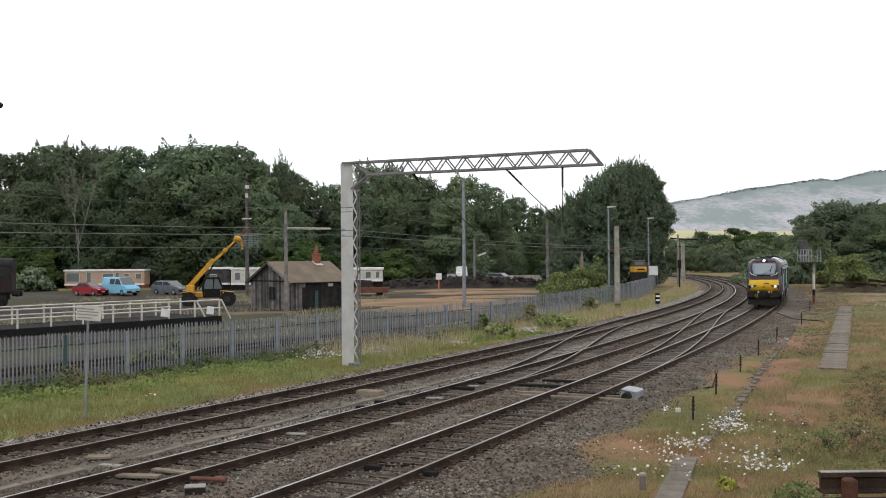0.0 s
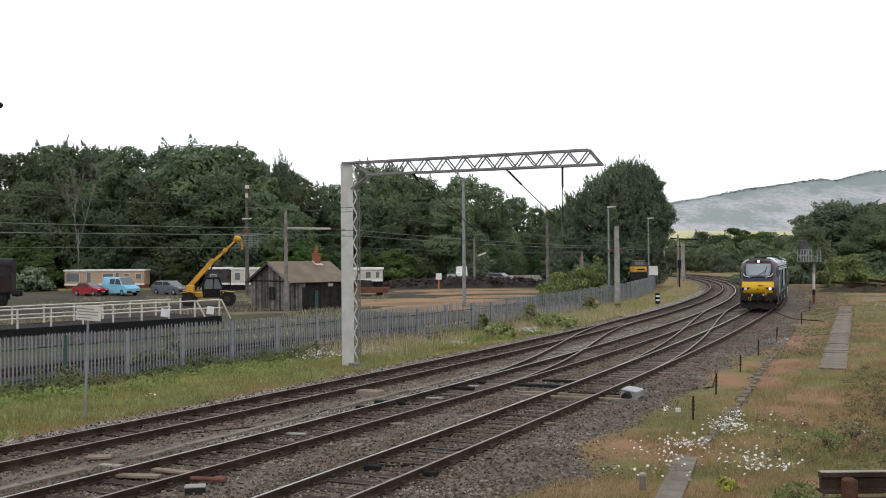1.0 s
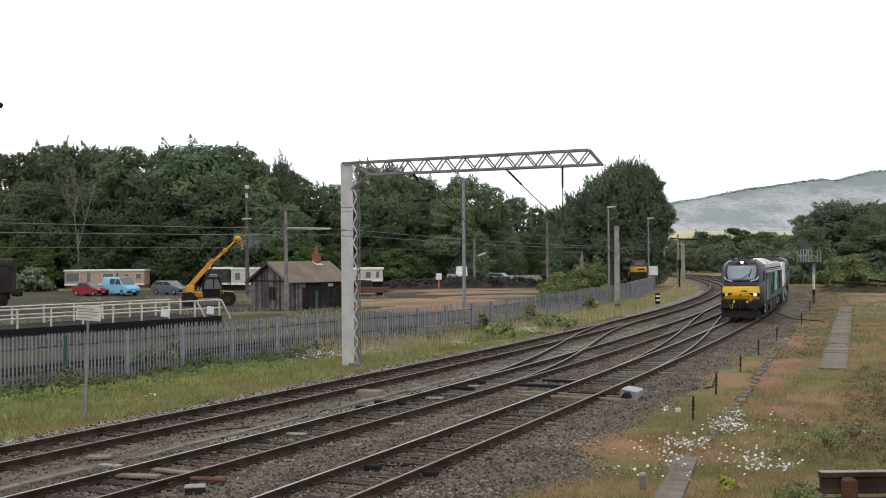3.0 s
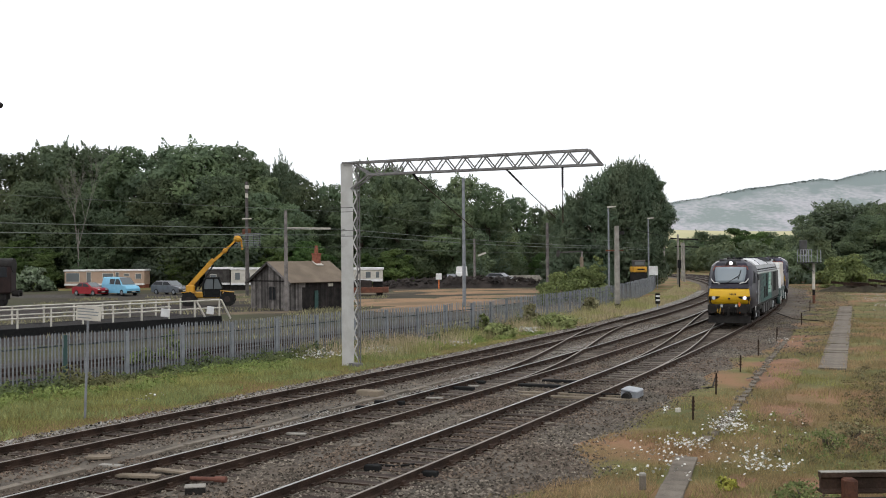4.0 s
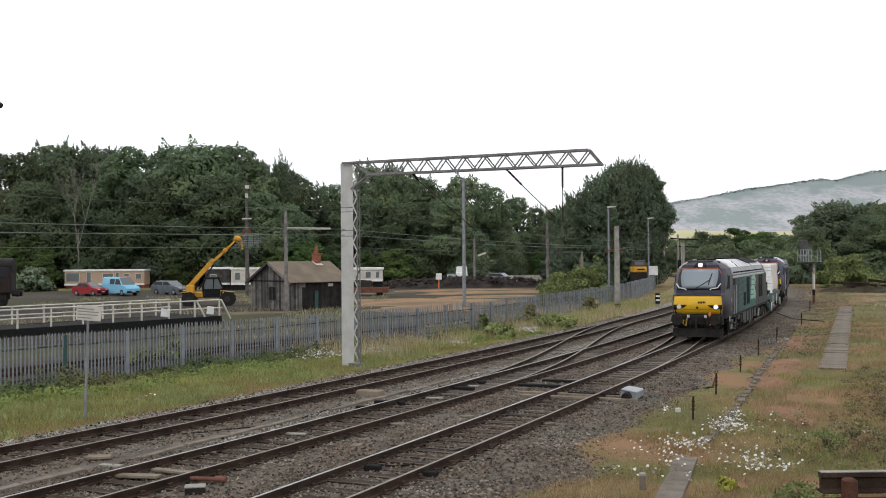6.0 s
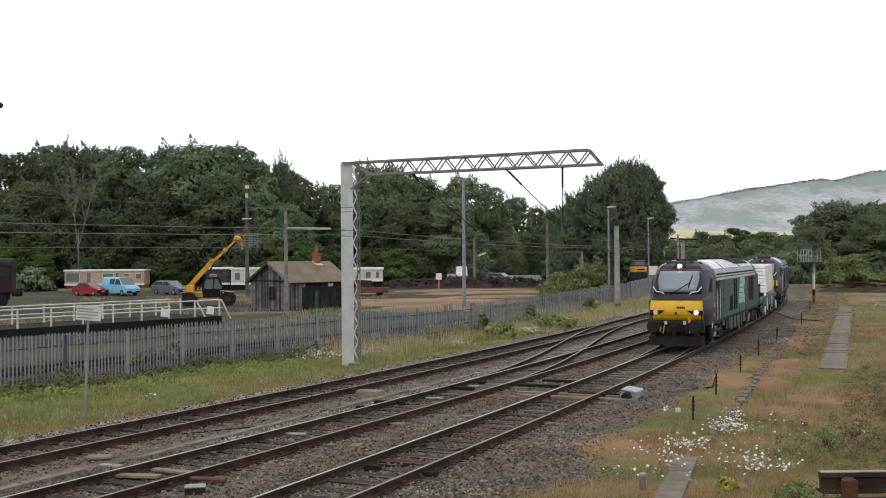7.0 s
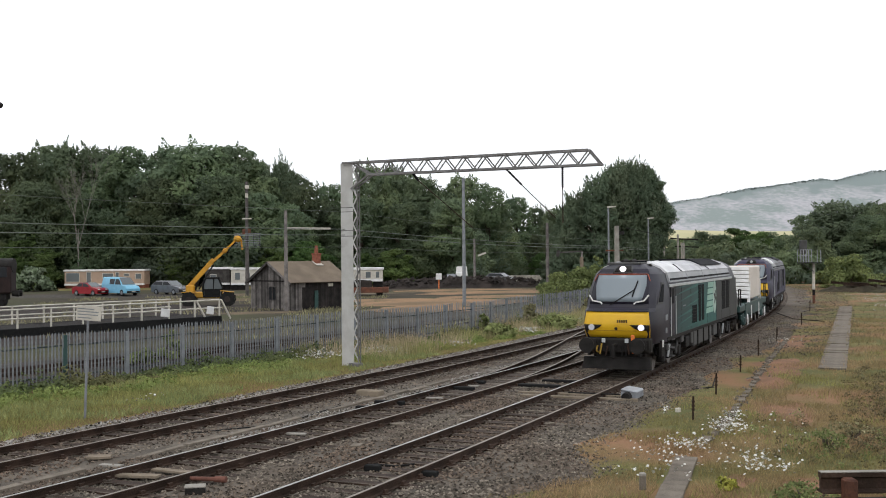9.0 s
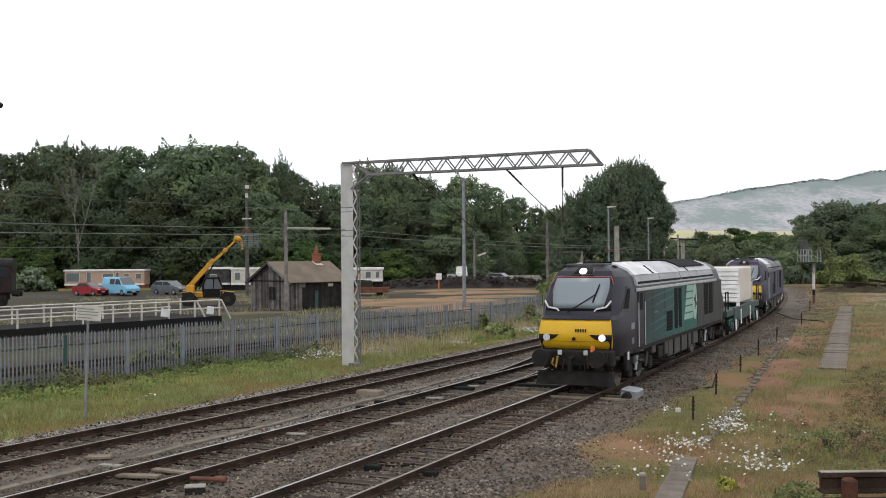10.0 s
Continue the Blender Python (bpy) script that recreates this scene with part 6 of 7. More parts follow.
def crossover(k0, k1, ya, yb, label):
    t = thing("crossover_track", Matrix(), label, "railway track", "crossovers", "structure")
    ys = [ya + (yb - ya) * i / 40 for i in range(41)]
    cs = [(blended(k0, k1, ya, yb, y), y) for y in ys]
    for o in (-0.7525, 0.7525):
        ps = []
        for i, (x, y) in enumerate(cs):
            a, b = cs[max(i - 1, 0)], cs[min(i + 1, 40)]
            d = Vector((b[0] - a[0], b[1] - a[1])).normalized()
            ps.append((x + d.y * o, y - d.x * o, -0.004))
        rail = from_mesh("rail", sweep("rail", ps, RAIL), M_RUST, t)
        from_mesh("rail_head", sweep("rail_head", ps, HEADP), M_DULL, rail)
    n = int((yb - ya) / 0.66)
    long_mesh = bpy.data.meshes.new("crossing_timber")
    bm = bmesh.new()
    box(bm, 3.5, 0.28, 0.13, bevel=0.012)
    bm.to_mesh(long_mesh)
    bm.free()
    long_mesh.materials.append(M_SLEEPER)
    rnd = random.Random(4)
    for i in range(n):
        y = ya + (yb - ya) * (i + 0.5) / n
        x = blended(k0, k1, ya, yb, y)
        ob = new("crossing_timber", long_mesh)
        ob.parent = t
        ob.matrix_basis = pose(x, y, -0.222 + rnd.uniform(-0.01, 0.006), 0, 0, -23 + rnd.uniform(-1.5, 1.5))


crossover("near", "middle", 37, 84, "rusty crossover linking the near and middle tracks")
crossover("middle", "far", 33, 68, "rusty crossover linking the middle and far tracks")


# ---- loose ballast stones ----
def stones(name, pts, sizes, material, seed, label):
    rng = np.random.default_rng(seed)
    n = len(pts)
    base = np.array([(1, 0, 0), (-1, 0, 0), (0, 1, 0), (0, -1, 0), (0, 0, 0.8)])
    tri = np.array([(0, 2, 4), (2, 1, 4), (1, 3, 4), (3, 0, 4)])
    a = rng.uniform(0, 6.28, n)
    v = base[None] * (0.65 + 0.7 * rng.random((n, 5, 1))) * sizes[:, None, None]
    c, s = np.cos(a)[:, None], np.sin(a)[:, None]
    tilt = rng.uniform(-0.6, 0.6, n)[:, None]
    x, y, z = v[..., 0], v[..., 1], v[..., 2]
    x, z = x * np.cos(tilt) - z * np.sin(tilt), x * np.sin(tilt) + z * np.cos(tilt)
    v = np.stack([x * c - y * s, x * s + y * c, z], -1) + pts[:, None]
    f = (tri[None] + 5 * np.arange(n)[:, None, None]).reshape(-1, 3)
    me = bpy.data.meshes.new(name)
    me.from_pydata(v.reshape(-1, 3).tolist(), [], f.tolist())
    return tagged(from_mesh(name, me, material), label, "ballast", kind="stuff")


def band(k, o0, o1, y0, y1, n, seed, power=1.0):
    """Random points in a band along track k, denser near the camera."""
    rng = np.random.default_rng(seed)
    y = y0 + (y1 - y0) * rng.random(n) ** power
    o = o0 + (o1 - o0) * rng.random(n)
    a, b, c, d = TRACK[k]
    s = (3 * a * y + 2 * b) * y + c
    q = np.hypot(1, s)
    return ((a * y + b) * y + c) * y + d + o / q, y - o * s / q, o


M_STONE = mat("loose_ballast_stone", (0.185, 0.16, 0.13), (0.08, 0.069, 0.055), 0.8, 0.95, island=0.8, third=(0.13, 0.098, 0.075), big=0.3)
M_PALE = mat("pale_limestone_chips", (0.36, 0.34, 0.31), (0.22, 0.208, 0.19), 2, 0.95, island=0.3)
rng = np.random.default_rng(5)
for k, o0, o1, n, sd in (("near", -2.0, 4.2, 46000, 1), ("middle", -1.9, 2.0, 26000, 2), ("far", -2.2, 1.9, 24000, 3)):
    x, y, o = band(k, o0, o1, 14, 75, n, sd, 1.7)
    z = np.where(np.abs(o) > 0.98, -0.162, -0.186) + rng.uniform(-0.015, 0.015, n) - np.clip(o - 1.7, 0, 9) * 0.065
    stones("ballast_stones", np.stack([x, y, z], 1), rng.uniform(0.018, 0.045, n), M_STONE, sd + 10, "loose dark grey ballast stones between the rails")
x, y, o = band("far", -2.55, -1.3, 18, 130, 16000, 9, 1.5)
stones("ballast_stones", np.stack([x, y, -0.185 - np.clip(-o - 1.75, 0, 1) * 0.1 + rng.uniform(-0.01, 0.02, 16000)], 1), rng.uniform(0.02, 0.05, 16000), M_PALE, 21, "pale limestone chips along the verge")
x, y, o = band("middle", -2.1, -0.95, 24, 66, 14000, 19, 1.0)
stones("ballast_stones", np.stack([x, y, -0.185 + rng.uniform(-0.01, 0.02, 14000)], 1), rng.uniform(0.02, 0.04, 14000), M_PALE, 22, "pale new ballast between two tracks")


# ---- grass, weeds and flowers ----
def blades(name, x, y, z, h, w, material, seed, label, lean=0.35):
    rng = np.random.default_rng(seed)
    n = len(x)
    a = rng.uniform(0, 6.28, n)
    dx, dy = np.cos(a) * w, np.sin(a) * w
    b = rng.uniform(0, 6.28, n)
    l = h * lean * rng.random(n)
    lx, ly = np.cos(b) * l, np.sin(b) * l
    dx = np.abs(dx) + 0.25 * w
    p = np.stack([x, y, z], 1)
    v = np.stack([p + np.stack([-dx, -dy, 0 * h], 1), p + np.stack([dx, dy, 0 * h], 1), p + np.stack([lx, ly, h], 1)], 1)
    me = bpy.data.meshes.new(name)
    me.from_pydata(v.reshape(-1, 3).tolist(), [], np.arange(n * 3).reshape(-1, 3).tolist())
    me.polygons.foreach_set("use_smooth", [True] * n)
    soft = unit(rng.normal(size=(n, 3)) * 0.22 + np.array([0, -0.35, 1.0]))
    me.normals_split_custom_set_from_vertices(np.repeat(soft, 3, axis=0).tolist())
    return tagged(from_mesh(name, me, material), label, "grass", kind="stuff")


def weeds(name, centres, leaves, size, material, seed, label):
    """Low leafy clumps: centres are (x, y, radius, height)."""
    rng = np.random.default_rng(seed)
    c = np.repeat(np.array(centres, float), leaves, axis=0)
    d = unit(rng.normal(size=(len(c), 3)))
    d[:, 2] = np.abs(d[:, 2])
    f = (0.5 + 0.5 * rng.random(len(c)))[:, None]
    base = np.repeat(np.array([rise(a, b) for a, b, _, _ in centres]), leaves)
    p = np.stack([c[:, 0], c[:, 1], base], 1) + d * f * np.stack([c[:, 2], c[:, 2], c[:, 3]], 1)
    nrm = unit(d + rng.normal(size=d.shape) * 0.5 + np.array([0, -0.3, 0.3]))
    me = leaf_mesh(name, p, nrm, size * (0.6 + 0.8 * rng.random(len(c))), material, rng, unit(d + np.array([0, -0.1, 0.5])))
    return tagged(from_mesh(name, me, material), label, "weeds", kind="stuff")


def ground_z(x, y):
    return np.array([rise(a, b) for a, b in zip(x, y)]) - 0.02


def clumped(x, y, scale, keep, seed):
    """Keep points where a noise field is high, so that growth comes in clumps."""
    v = np.array([noise.noise(Vector((a * scale, b * scale, seed))) for a, b in zip(x, y)])
    return v > keep


def clear(x, y):
    """True away from the trough lids and the slab walkway."""
    def gap(line):
        best = np.full(len(x), 1e9)
        for (ax, ay), (bx, by) in zip(line, line[1:]):
            dx, dy = bx - ax, by - ay
            f = np.clip(((x - ax) * dx + (y - ay) * dy) / (dx * dx + dy * dy), 0, 1)
            best = np.minimum(best, np.hypot(x - ax - f * dx, y - ay - f * dy))
        return best
    return (gap([(2.9, 15.6), (4.02, 19.2), (5.1, 22.7)]) > 0.33) & (gap([(14.7, 40.6), (33.2, 88.5)]) > 0.36)


M_PALEDRY = mat("pale_grey_straw", (0.24, 0.2, 0.13), (0.15, 0.128, 0.078), 0.3, 0.9, island=0.4, third=(0.16, 0.155, 0.075), big=0.12, trans=0.3)
M_SEED = mat("seeding_grass_stalks", (0.5, 0.4, 0.27), (0.36, 0.3, 0.16), 0.4, 0.9, island=0.4, third=(0.34, 0.34, 0.14), big=0.16, trans=0.35)
# left verge between the fence and the far track
x, y, o = band("far", -8.5, -2.1, 22, 100, 150000, 31, 1.5)
rng = np.random.default_rng(8)
h = rng.uniform(0.05, 0.19, len(x)) * (0.5 + 0.7 * np.clip((-o - 2) / 3, 0, 1))
blades("verge_grass", x, y, ground_z(x, y), h, rng.uniform(0.006, 0.014, len(x)), M_BLADE, 32, "green and straw coloured grass on the verge", 1.0)
x, y, o = band("far", -3.5, -2.15, 20, 90, 26000, 39, 1.4)
blades("verge_edge_grass", x, y, ground_z(x, y), rng.uniform(0.03, 0.12, len(x)), rng.uniform(0.005, 0.012, len(x)), M_DRY, 40, "short straw-brown grass at the ballast's edge", 1.2)
rnd = random.Random(33)
spots, greens = [], []
for x, y, a in along(FENCE[:5], 0.09):
    nx_, ny_ = math.sin(radians(a)), -math.cos(radians(a))
    d = rnd.uniform(0.05, 1.35) ** 1.4
    spots.append((x + nx_ * d, y + ny_ * d, rnd.uniform(0.2, 0.5), rnd.uniform(0.25, 0.95) * (1.15 - 0.5 * d) * (0.75 + 0.6 * noise.noise(Vector((x * 0.5, y * 0.5, 9))))))
    d = rnd.uniform(0.9, 3.4)
    if noise.noise(Vector((x * 0.25, y * 0.25, d))) > -0.1:
        greens.append((x + nx_ * d, y + ny_ * d, rnd.uniform(0.25, 0.6), rnd.uniform(0.1, 0.34)))
M_NETTLE = mat("dark_green_nettles", (0.15, 0.185, 0.075), (0.08, 0.105, 0.045), 0.6, 0.85, island=0.3, third=(0.17, 0.16, 0.075), big=0.3, trans=0.3)
M_DOCK = mat("mid_green_dock_leaves", (0.26, 0.32, 0.1), (0.16, 0.21, 0.06), 0.7, 0.85, island=0.3, trans=0.35)
weeds("fence_weeds", spots, 70, 0.06, M_NETTLE, 34, "rank dark green nettles and bramble below the fence")
weeds("verge_weeds", greens, 90, 0.045, M_DOCK, 35, "leafy green weeds in the verge grass")
rng = np.random.default_rng(9)
x, y, o = band("far", -5.5, -2.3, 60, 150, 16000, 35, 1.0)
blades("verge_grass", x, y, ground_z(x, y), rng.uniform(0.1, 0.45, len(x)), rng.uniform(0.02, 0.04, len(x)), M_SEED, 36, "dry pale grass on the verge by the bend")
x, y, o = band("far", -9.5, -3.6, 44, 96, 26000, 37, 1.0)
k = clumped(x, y, 0.3, -0.12, 14)
x, y = x[k], y[k]
blades("seeding_grass", x, y, ground_z(x, y), rng.uniform(0.3, 0.85, len(x)), rng.uniform(0.006, 0.016, len(x)), M_SEED, 38, "tall pale seeding grass along the fence", 0.5)
x, y, o = band("far", -8.5, -2.7, 22, 47, 24000, 47, 1.2)
k = clumped(x, y, 0.55, -0.02, 17)
x, y = x[k], y[k]
blades("low_weeds", x, y, ground_z(x, y), rng.uniform(0.06, 0.24, len(x)), rng.uniform(0.012, 0.03, len(x)), M_FRESH, 48, "low leafy green weeds in the verge grass", 1.2)
# ragged shoulder of the near track towards the bend
x, y, o = band("near", 2.0, 6.6, 48, 150, 6500, 57, 1.2)
k = clear(x, y)
x, y = x[k], y[k]
stones("shoulder_stones", np.stack([x, y, ground_z(x, y) + 0.05 + rng.uniform(-0.02, 0.03, len(x))], 1), rng.uniform(0.02, 0.055, len(x)), M_STONE, 58, "dark scattered stones on the track shoulder")
x, y, o = band("near", 1.8, 6.0, 46, 150, 16000, 59, 1.0)
k = clumped(x, y, 0.4, 0.24, 23)
x, y = x[k], y[k]
blades("shoulder_weeds", x, y, ground_z(x, y) + 0.03, rng.uniform(0.05, 0.18, len(x)), rng.uniform(0.012, 0.03, len(x)), M_PALEDRY, 60, "pale weeds growing on the track shoulder", 0.9)
# tufts in the yard
rng = np.random.default_rng(19)
x, y = rng.uniform(-40, 12, 34000), rng.uniform(56, 122, 34000)
k = clumped(x, y, 0.16, 0.05, 6) & (x < 0.42 * (y - 60) - 3) & (x < -6)
x, y = x[k], y[k]
blades("yard_grass", x, y, np.full(len(x), -0.14), rng.uniform(0.1, 0.4, len(x)), rng.uniform(0.015, 0.035, len(x)), M_DRYBUSH, 20, "dry grass tufts scattered over the yard", 0.9)
# right side rough ground
x, y, o = band("near", 3.2, 19, 15, 75, 240000, 41, 1.8)
worn = clumped(x, y, 0.5, 0.18, 9)
k = (o - 3.4 - 0.05 * np.clip(y - 18, 0, 20) > 0.9 * np.sin(y * 0.9)) & clear(x, y) & (~worn | (rng.random(len(x)) < 0.45))
x, y, worn = x[k], y[k], worn[k]
blades("rough_grass", x, y, ground_z(x, y), rng.uniform(0.04, 0.2, len(x)) * np.where(worn, 0.4, 1.0), rng.uniform(0.004, 0.009, len(x)), M_DRY, 42, "dry straw and green grass on waste ground", 1.1)
x, y, o = band("near", 3.4, 17, 15, 50, 60000, 43, 1.3)
k = clumped(x, y, 0.45, 0.2, 2) & clear(x, y)
x, y = x[k], y[k]
blades("rough_grass", x, y, ground_z(x, y), rng.uniform(0.05, 0.22, len(x)), rng.uniform(0.004, 0.01, len(x)), M_BLADE, 44, "greener grass tufts on waste ground", 1.1)

x, y, o = band("near", 4.2, 34, 48, 150, 30000, 45, 1.0)
k = clear(x, y) & (clumped(x, y, 0.22, -0.12, 31) | (rng.random(len(x)) < 0.3)) & (o > 4.6 + 1.5 * np.sin(y * 0.5))
x, y = x[k], y[k]
blades("rough_grass", x, y, ground_z(x, y), rng.uniform(0.04, 0.2, len(x)), rng.uniform(0.015, 0.035, len(x)), M_PALEDRY, 46, "dry pale grass beyond the walkway", 0.8)
# short turf close by
x, y, o = band("near", 2.5, 10, 15, 34, 76000, 71, 1.2)
k = clear(x, y)
x, y, o = x[k], y[k], o[k]
k = clumped(x, y, 0.8, -0.28, 29)
x, y = x[k], y[k]
blades("short_turf", x, y, ground_z(x, y), rng.uniform(0.02, 0.1, len(x)), rng.uniform(0.003, 0.008, len(x)), M_DRY, 72, "short dry turf and straw on waste ground", 1.4)
M_PETAL = mat("white_petals", (0.68, 0.67, 0.63), (0.55, 0.54, 0.5), 3, 0.7)


def daisies(name, centres, seed, label, size=0.025):
    rng = np.random.default_rng(seed)
    vs, fs = [], []
    for cx, cy, spread, n in centres:
        for i in range(n):
            x, y = cx + rng.normal() * spread * 0.8, cy + rng.normal() * spread * 1.25
            z = rise(x, y) + rng.uniform(0.12, 0.34)
            r = size * rng.uniform(0.7, 1.3)
            m = pose(x, y, z, rng.uniform(-50, 40), rng.uniform(-40, 40), 0)
            k = len(vs)
            vs += [tuple(m @ Vector((r * math.cos(a * 1.0472), r * math.sin(a * 1.0472), 0.006 * (a % 2)))) for a in range(6)]
            fs.append(tuple(range(k, k + 6)))
    ob = from_mesh(name, solid(name, (vs, fs)), M_PETAL)
    return tagged(ob, label, "flowers", kind="stuff")


daisies("daisies", [(5.3, 23.6, 0.36, 130), (6.8, 25.9, 0.3, 200), (7.4, 27.6, 0.2, 70), (6.3, 21.4, 0.42, 130), (5.0, 22.0, 0.8, 60), (4.3, 22.6, 0.6, 34), (5.9, 28.6, 0.14, 22), (3.9, 20.6, 0.6, 18), (8.0, 26.0, 0.7, 24), (16.5, 52, 0.5, 30), (6.8, 22.6, 0.5, 26)], 51, "white ox-eye daisies in dense clumps", 0.027)
daisies("cow_parsley", [(-5.6, 47.3, 0.8, 420), (-2.8, 49.0, 0.7, 190), (4.7, 61.8, 0.42, 420), (0.6, 52, 0.7, 40), (-9.0, 32.2, 0.4, 16), (8.6, 70, 0.7, 60), (40, 98, 1.4, 170), (44, 108, 1.8, 200), (36, 86, 0.9, 90), (33, 78, 0.7, 50)], 52, "white cow parsley in flower on the verge", 0.035)


# ---- trackside things ----
def slab(bm, w, l, h, m):
    box(bm, w, l, h, m, 0.008)


path = thing("concrete_path", Matrix(), "weathered concrete slab walkway in the grass", "path", kind="structure")
bm = bmesh.new()
slab(bm, 1.0, 0.985, 0.12, Matrix())
slab_mesh = bpy.data.meshes.new("slab")
bm.to_mesh(slab_mesh)
bm.free()
slab_mesh.materials.append(M_SLAB)
rnd = random.Random(6)
for i in range(52):
    f = i / 52
    x, y = 14.7 + (33.2 - 14.7) * f, 40.6 + (88.5 - 40.6) * f
    ob = new("slab", slab_mesh)
    ob.parent = path
    ob.matrix_basis = pose(x, y, rise(x, y) + rnd.uniform(-0.008, 0.004), rnd.uniform(-0.4, 0.4), rnd.uniform(-0.4, 0.4), -21 + rnd.uniform(-1, 1))
trough = thing("cable_trough", Matrix(), "concrete cable trough lids, cracked and overgrown", "cable trough", kind="structure")
bm = bmesh.new()
slab(bm, 0.46, 0.96, 0.07, Matrix())
lid_mesh = bpy.data.meshes.new("lid")
bm.to_mesh(lid_mesh)
bm.free()
lid_mesh.materials.append(M_SLAB)
for i, (x, y, a) in enumerate(along([(2.9, 15.6), (4.02, 19.2), (5.1, 22.7), (7.65, 28.6), (11.0, 37.7), (19.2, 59.3)], 1.0)):
    if 8 <= i <= 9:
        continue
    ob = new("lid", lid_mesh)
    ob.parent = trough
    far = i > 8
    ob.matrix_basis = pose(x, y, rise(x, y) + 0.05 - (0.02 if far else 0) + rnd.uniform(-0.01, 0.02), rnd.uniform(-2, 2), rnd.uniform(-2, 2), a - 90 + (rnd.uniform(-9, 9) if far else rnd.uniform(-2, 2))) @ Matrix.Diagonal((0.4 if far else 1, 0.6 if far else 1, 1, 1))
rng = np.random.default_rng(61)
tp = along([(6.0, 24.8), (7.65, 28.6), (11.0, 37.7), (19.2, 59.3)], 0.12)
pts = np.array([(x + rng.normal() * 0.12, y + rng.normal() * 0.1, rise(x, y) + 0.06) for x, y, a in tp])
stones("rubble", pts, rng.uniform(0.025, 0.075, len(pts)), M_SLAB, 62, "broken grey concrete along the cable trough")

six_foot = thing("cable_trough", Matrix(), "long grey concrete trough lids lying between two tracks", "cable trough", kind="structure")
bm = bmesh.new()
slab(bm, 0.2, 1.5, 0.08, Matrix())
plank_mesh = bpy.data.meshes.new("lid")
bm.to_mesh(plank_mesh)
bm.free()
plank_mesh.materials.append(M_SLAB)
y = 16.0
while y < 40:
    x, yy = off("middle", y, -1.85)
    x2, y2 = off("middle", y + 1, -1.85)
    if not 27.5 < y < 29.6 and not 21 < y < 22.3 and y < 35.5:
        ob = new("lid", plank_mesh)
        ob.parent = six_foot
        ob.matrix_basis = pose(x, yy, -0.145 + rnd.uniform(-0.02, 0.01), rnd.uniform(-1, 1), rnd.uniform(-3, 3), -math.degrees(math.atan2(x2 - x, y2 - yy)) + rnd.uniform(-2, 2))
    y += 1.38

yc = thing("yard_crane", pose(12.3, 104.5, -0.25), "small dull brown hand crane standing behind the bush", "crane")
for nm, p, q, w, h_ in (("post", (1.2, 0, 0), (1.2, 0, 4.3), 0.32, 0.32), ("arm", (-1.2, 0, 4.75), (1.3, 0, 4.85), 0.12, 0.14), ("strut", (1.2, 0, 4.0), (1.25, 0, 4.85), 0.14, 0.14), ("tackle", (-1.15, 0, 4.35), (-1.05, 0, 4.95), 0.3, 0.3)):
    bm = bmesh.new()
    beam(bm, p, q, w, h_)
    part(nm, bm, M_TIMBER if nm == "post" else M_BOARD, yc)

# point machine with its timbers
pm = thing("point_machine", pose(5.62, 32.1, -0.24, 0, 0, -24), "grey steel point machine beside the near track", "point machine")
bm = bmesh.new()
box(bm, 0.5, 0.8, 0.22, pose(0, 0, 0.2), 0.03)
part("case", bm, M_GALV, pm, "grey steel case")
bm = bmesh.new()
rod(bm, (-0.05, -0.62, 0.16), (-0.05, -0.38, 0.16), 0.13, 0.15, 14)
part("motor", bm, M_FRAME, pm, "dark round motor cover")
for xx in (-0.2, 0.22):
    for yy in (-0.3, 0.3):
        bm = bmesh.new()
        box(bm, 0.1, 0.12, 0.14, pose(xx, yy, 0.05), 0.01)
        part("foot", bm, M_FRAME, pm)
bm = bmesh.new()
box(bm, 0.5, 0.84, 0.06, pose(0, 0, 0.33, 0, 8, 0), 0.025)
part("lid", bm, M_CABINET, pm, "pale grey lid")
bm = bmesh.new()
rod(bm, (-0.3, -0.3, 0.2), (-1.9, -0.3, 0.2), 0.025)
part("drive_rod", bm, M_FRAME, pm)
for yy in (-0.42, 0.36):
    tm = thing("point_timber", pose(4.0, 32.3 + yy + 0.25, -0.16, 0, 0, -22), "pale new timber bearer under the point machine", "timber", "timbers")
    bm = bmesh.new()
    box(bm, 3.6, 0.2, 0.1, None, 0.012)
    part("timber", bm, M_TIMBER, tm)


def loose(name, x, y, z, sx, sy, sz, turn, material, label, category, tilt=0):
    t = thing(name, pose(x, y, z, tilt, 0, turn), label, category)
    bm = bmesh.new()
    box(bm, sx, sy, sz, pose(0, 0, sz / 2), min(sx, sy, sz) * 0.15)
    part("body", bm, material, t)
    return t


loose("timber_platform", -2.3, 33.3, -0.2, 0.8, 0.4, 0.2, -24, M_TIMBER, "short timber cover with pale top between tracks", "timber")
loose("timber_board", -6.0, 20.95, -0.15, 0.9, 0.22, 0.06, -10, M_TIMBER, "pale loose timber board beside the rail", "board")
loose("timber_board", -5.4, 21.4, -0.15, 1.0, 0.2, 0.05, -24, M_TIMBER, "pale loose timber board beside the rail", "board")
loose("timber_board", -7.4, 23.0, -0.15, 0.5, 0.3, 0.06, 10, M_TIMBER, "loose weathered board beside the rail", "board")
jb = loose("junction_box", -4.55, 19.55, -0.2, 0.36, 0.26, 0.15, 10, M_FRAME, "dark junction box with a pale lid in the ballast", "box")
bm = bmesh.new()
box(bm, 0.38, 0.28, 0.03, pose(0, 0, 0.165), 0.01)
part("lid", bm, M_CONC, jb, "pale grey lid")
loose("track_lubricator", -1.45, 21.6, -0.2, 0.32, 0.2, 0.13, -20, M_BLACK, "black lubricator box beside the rail", "box")
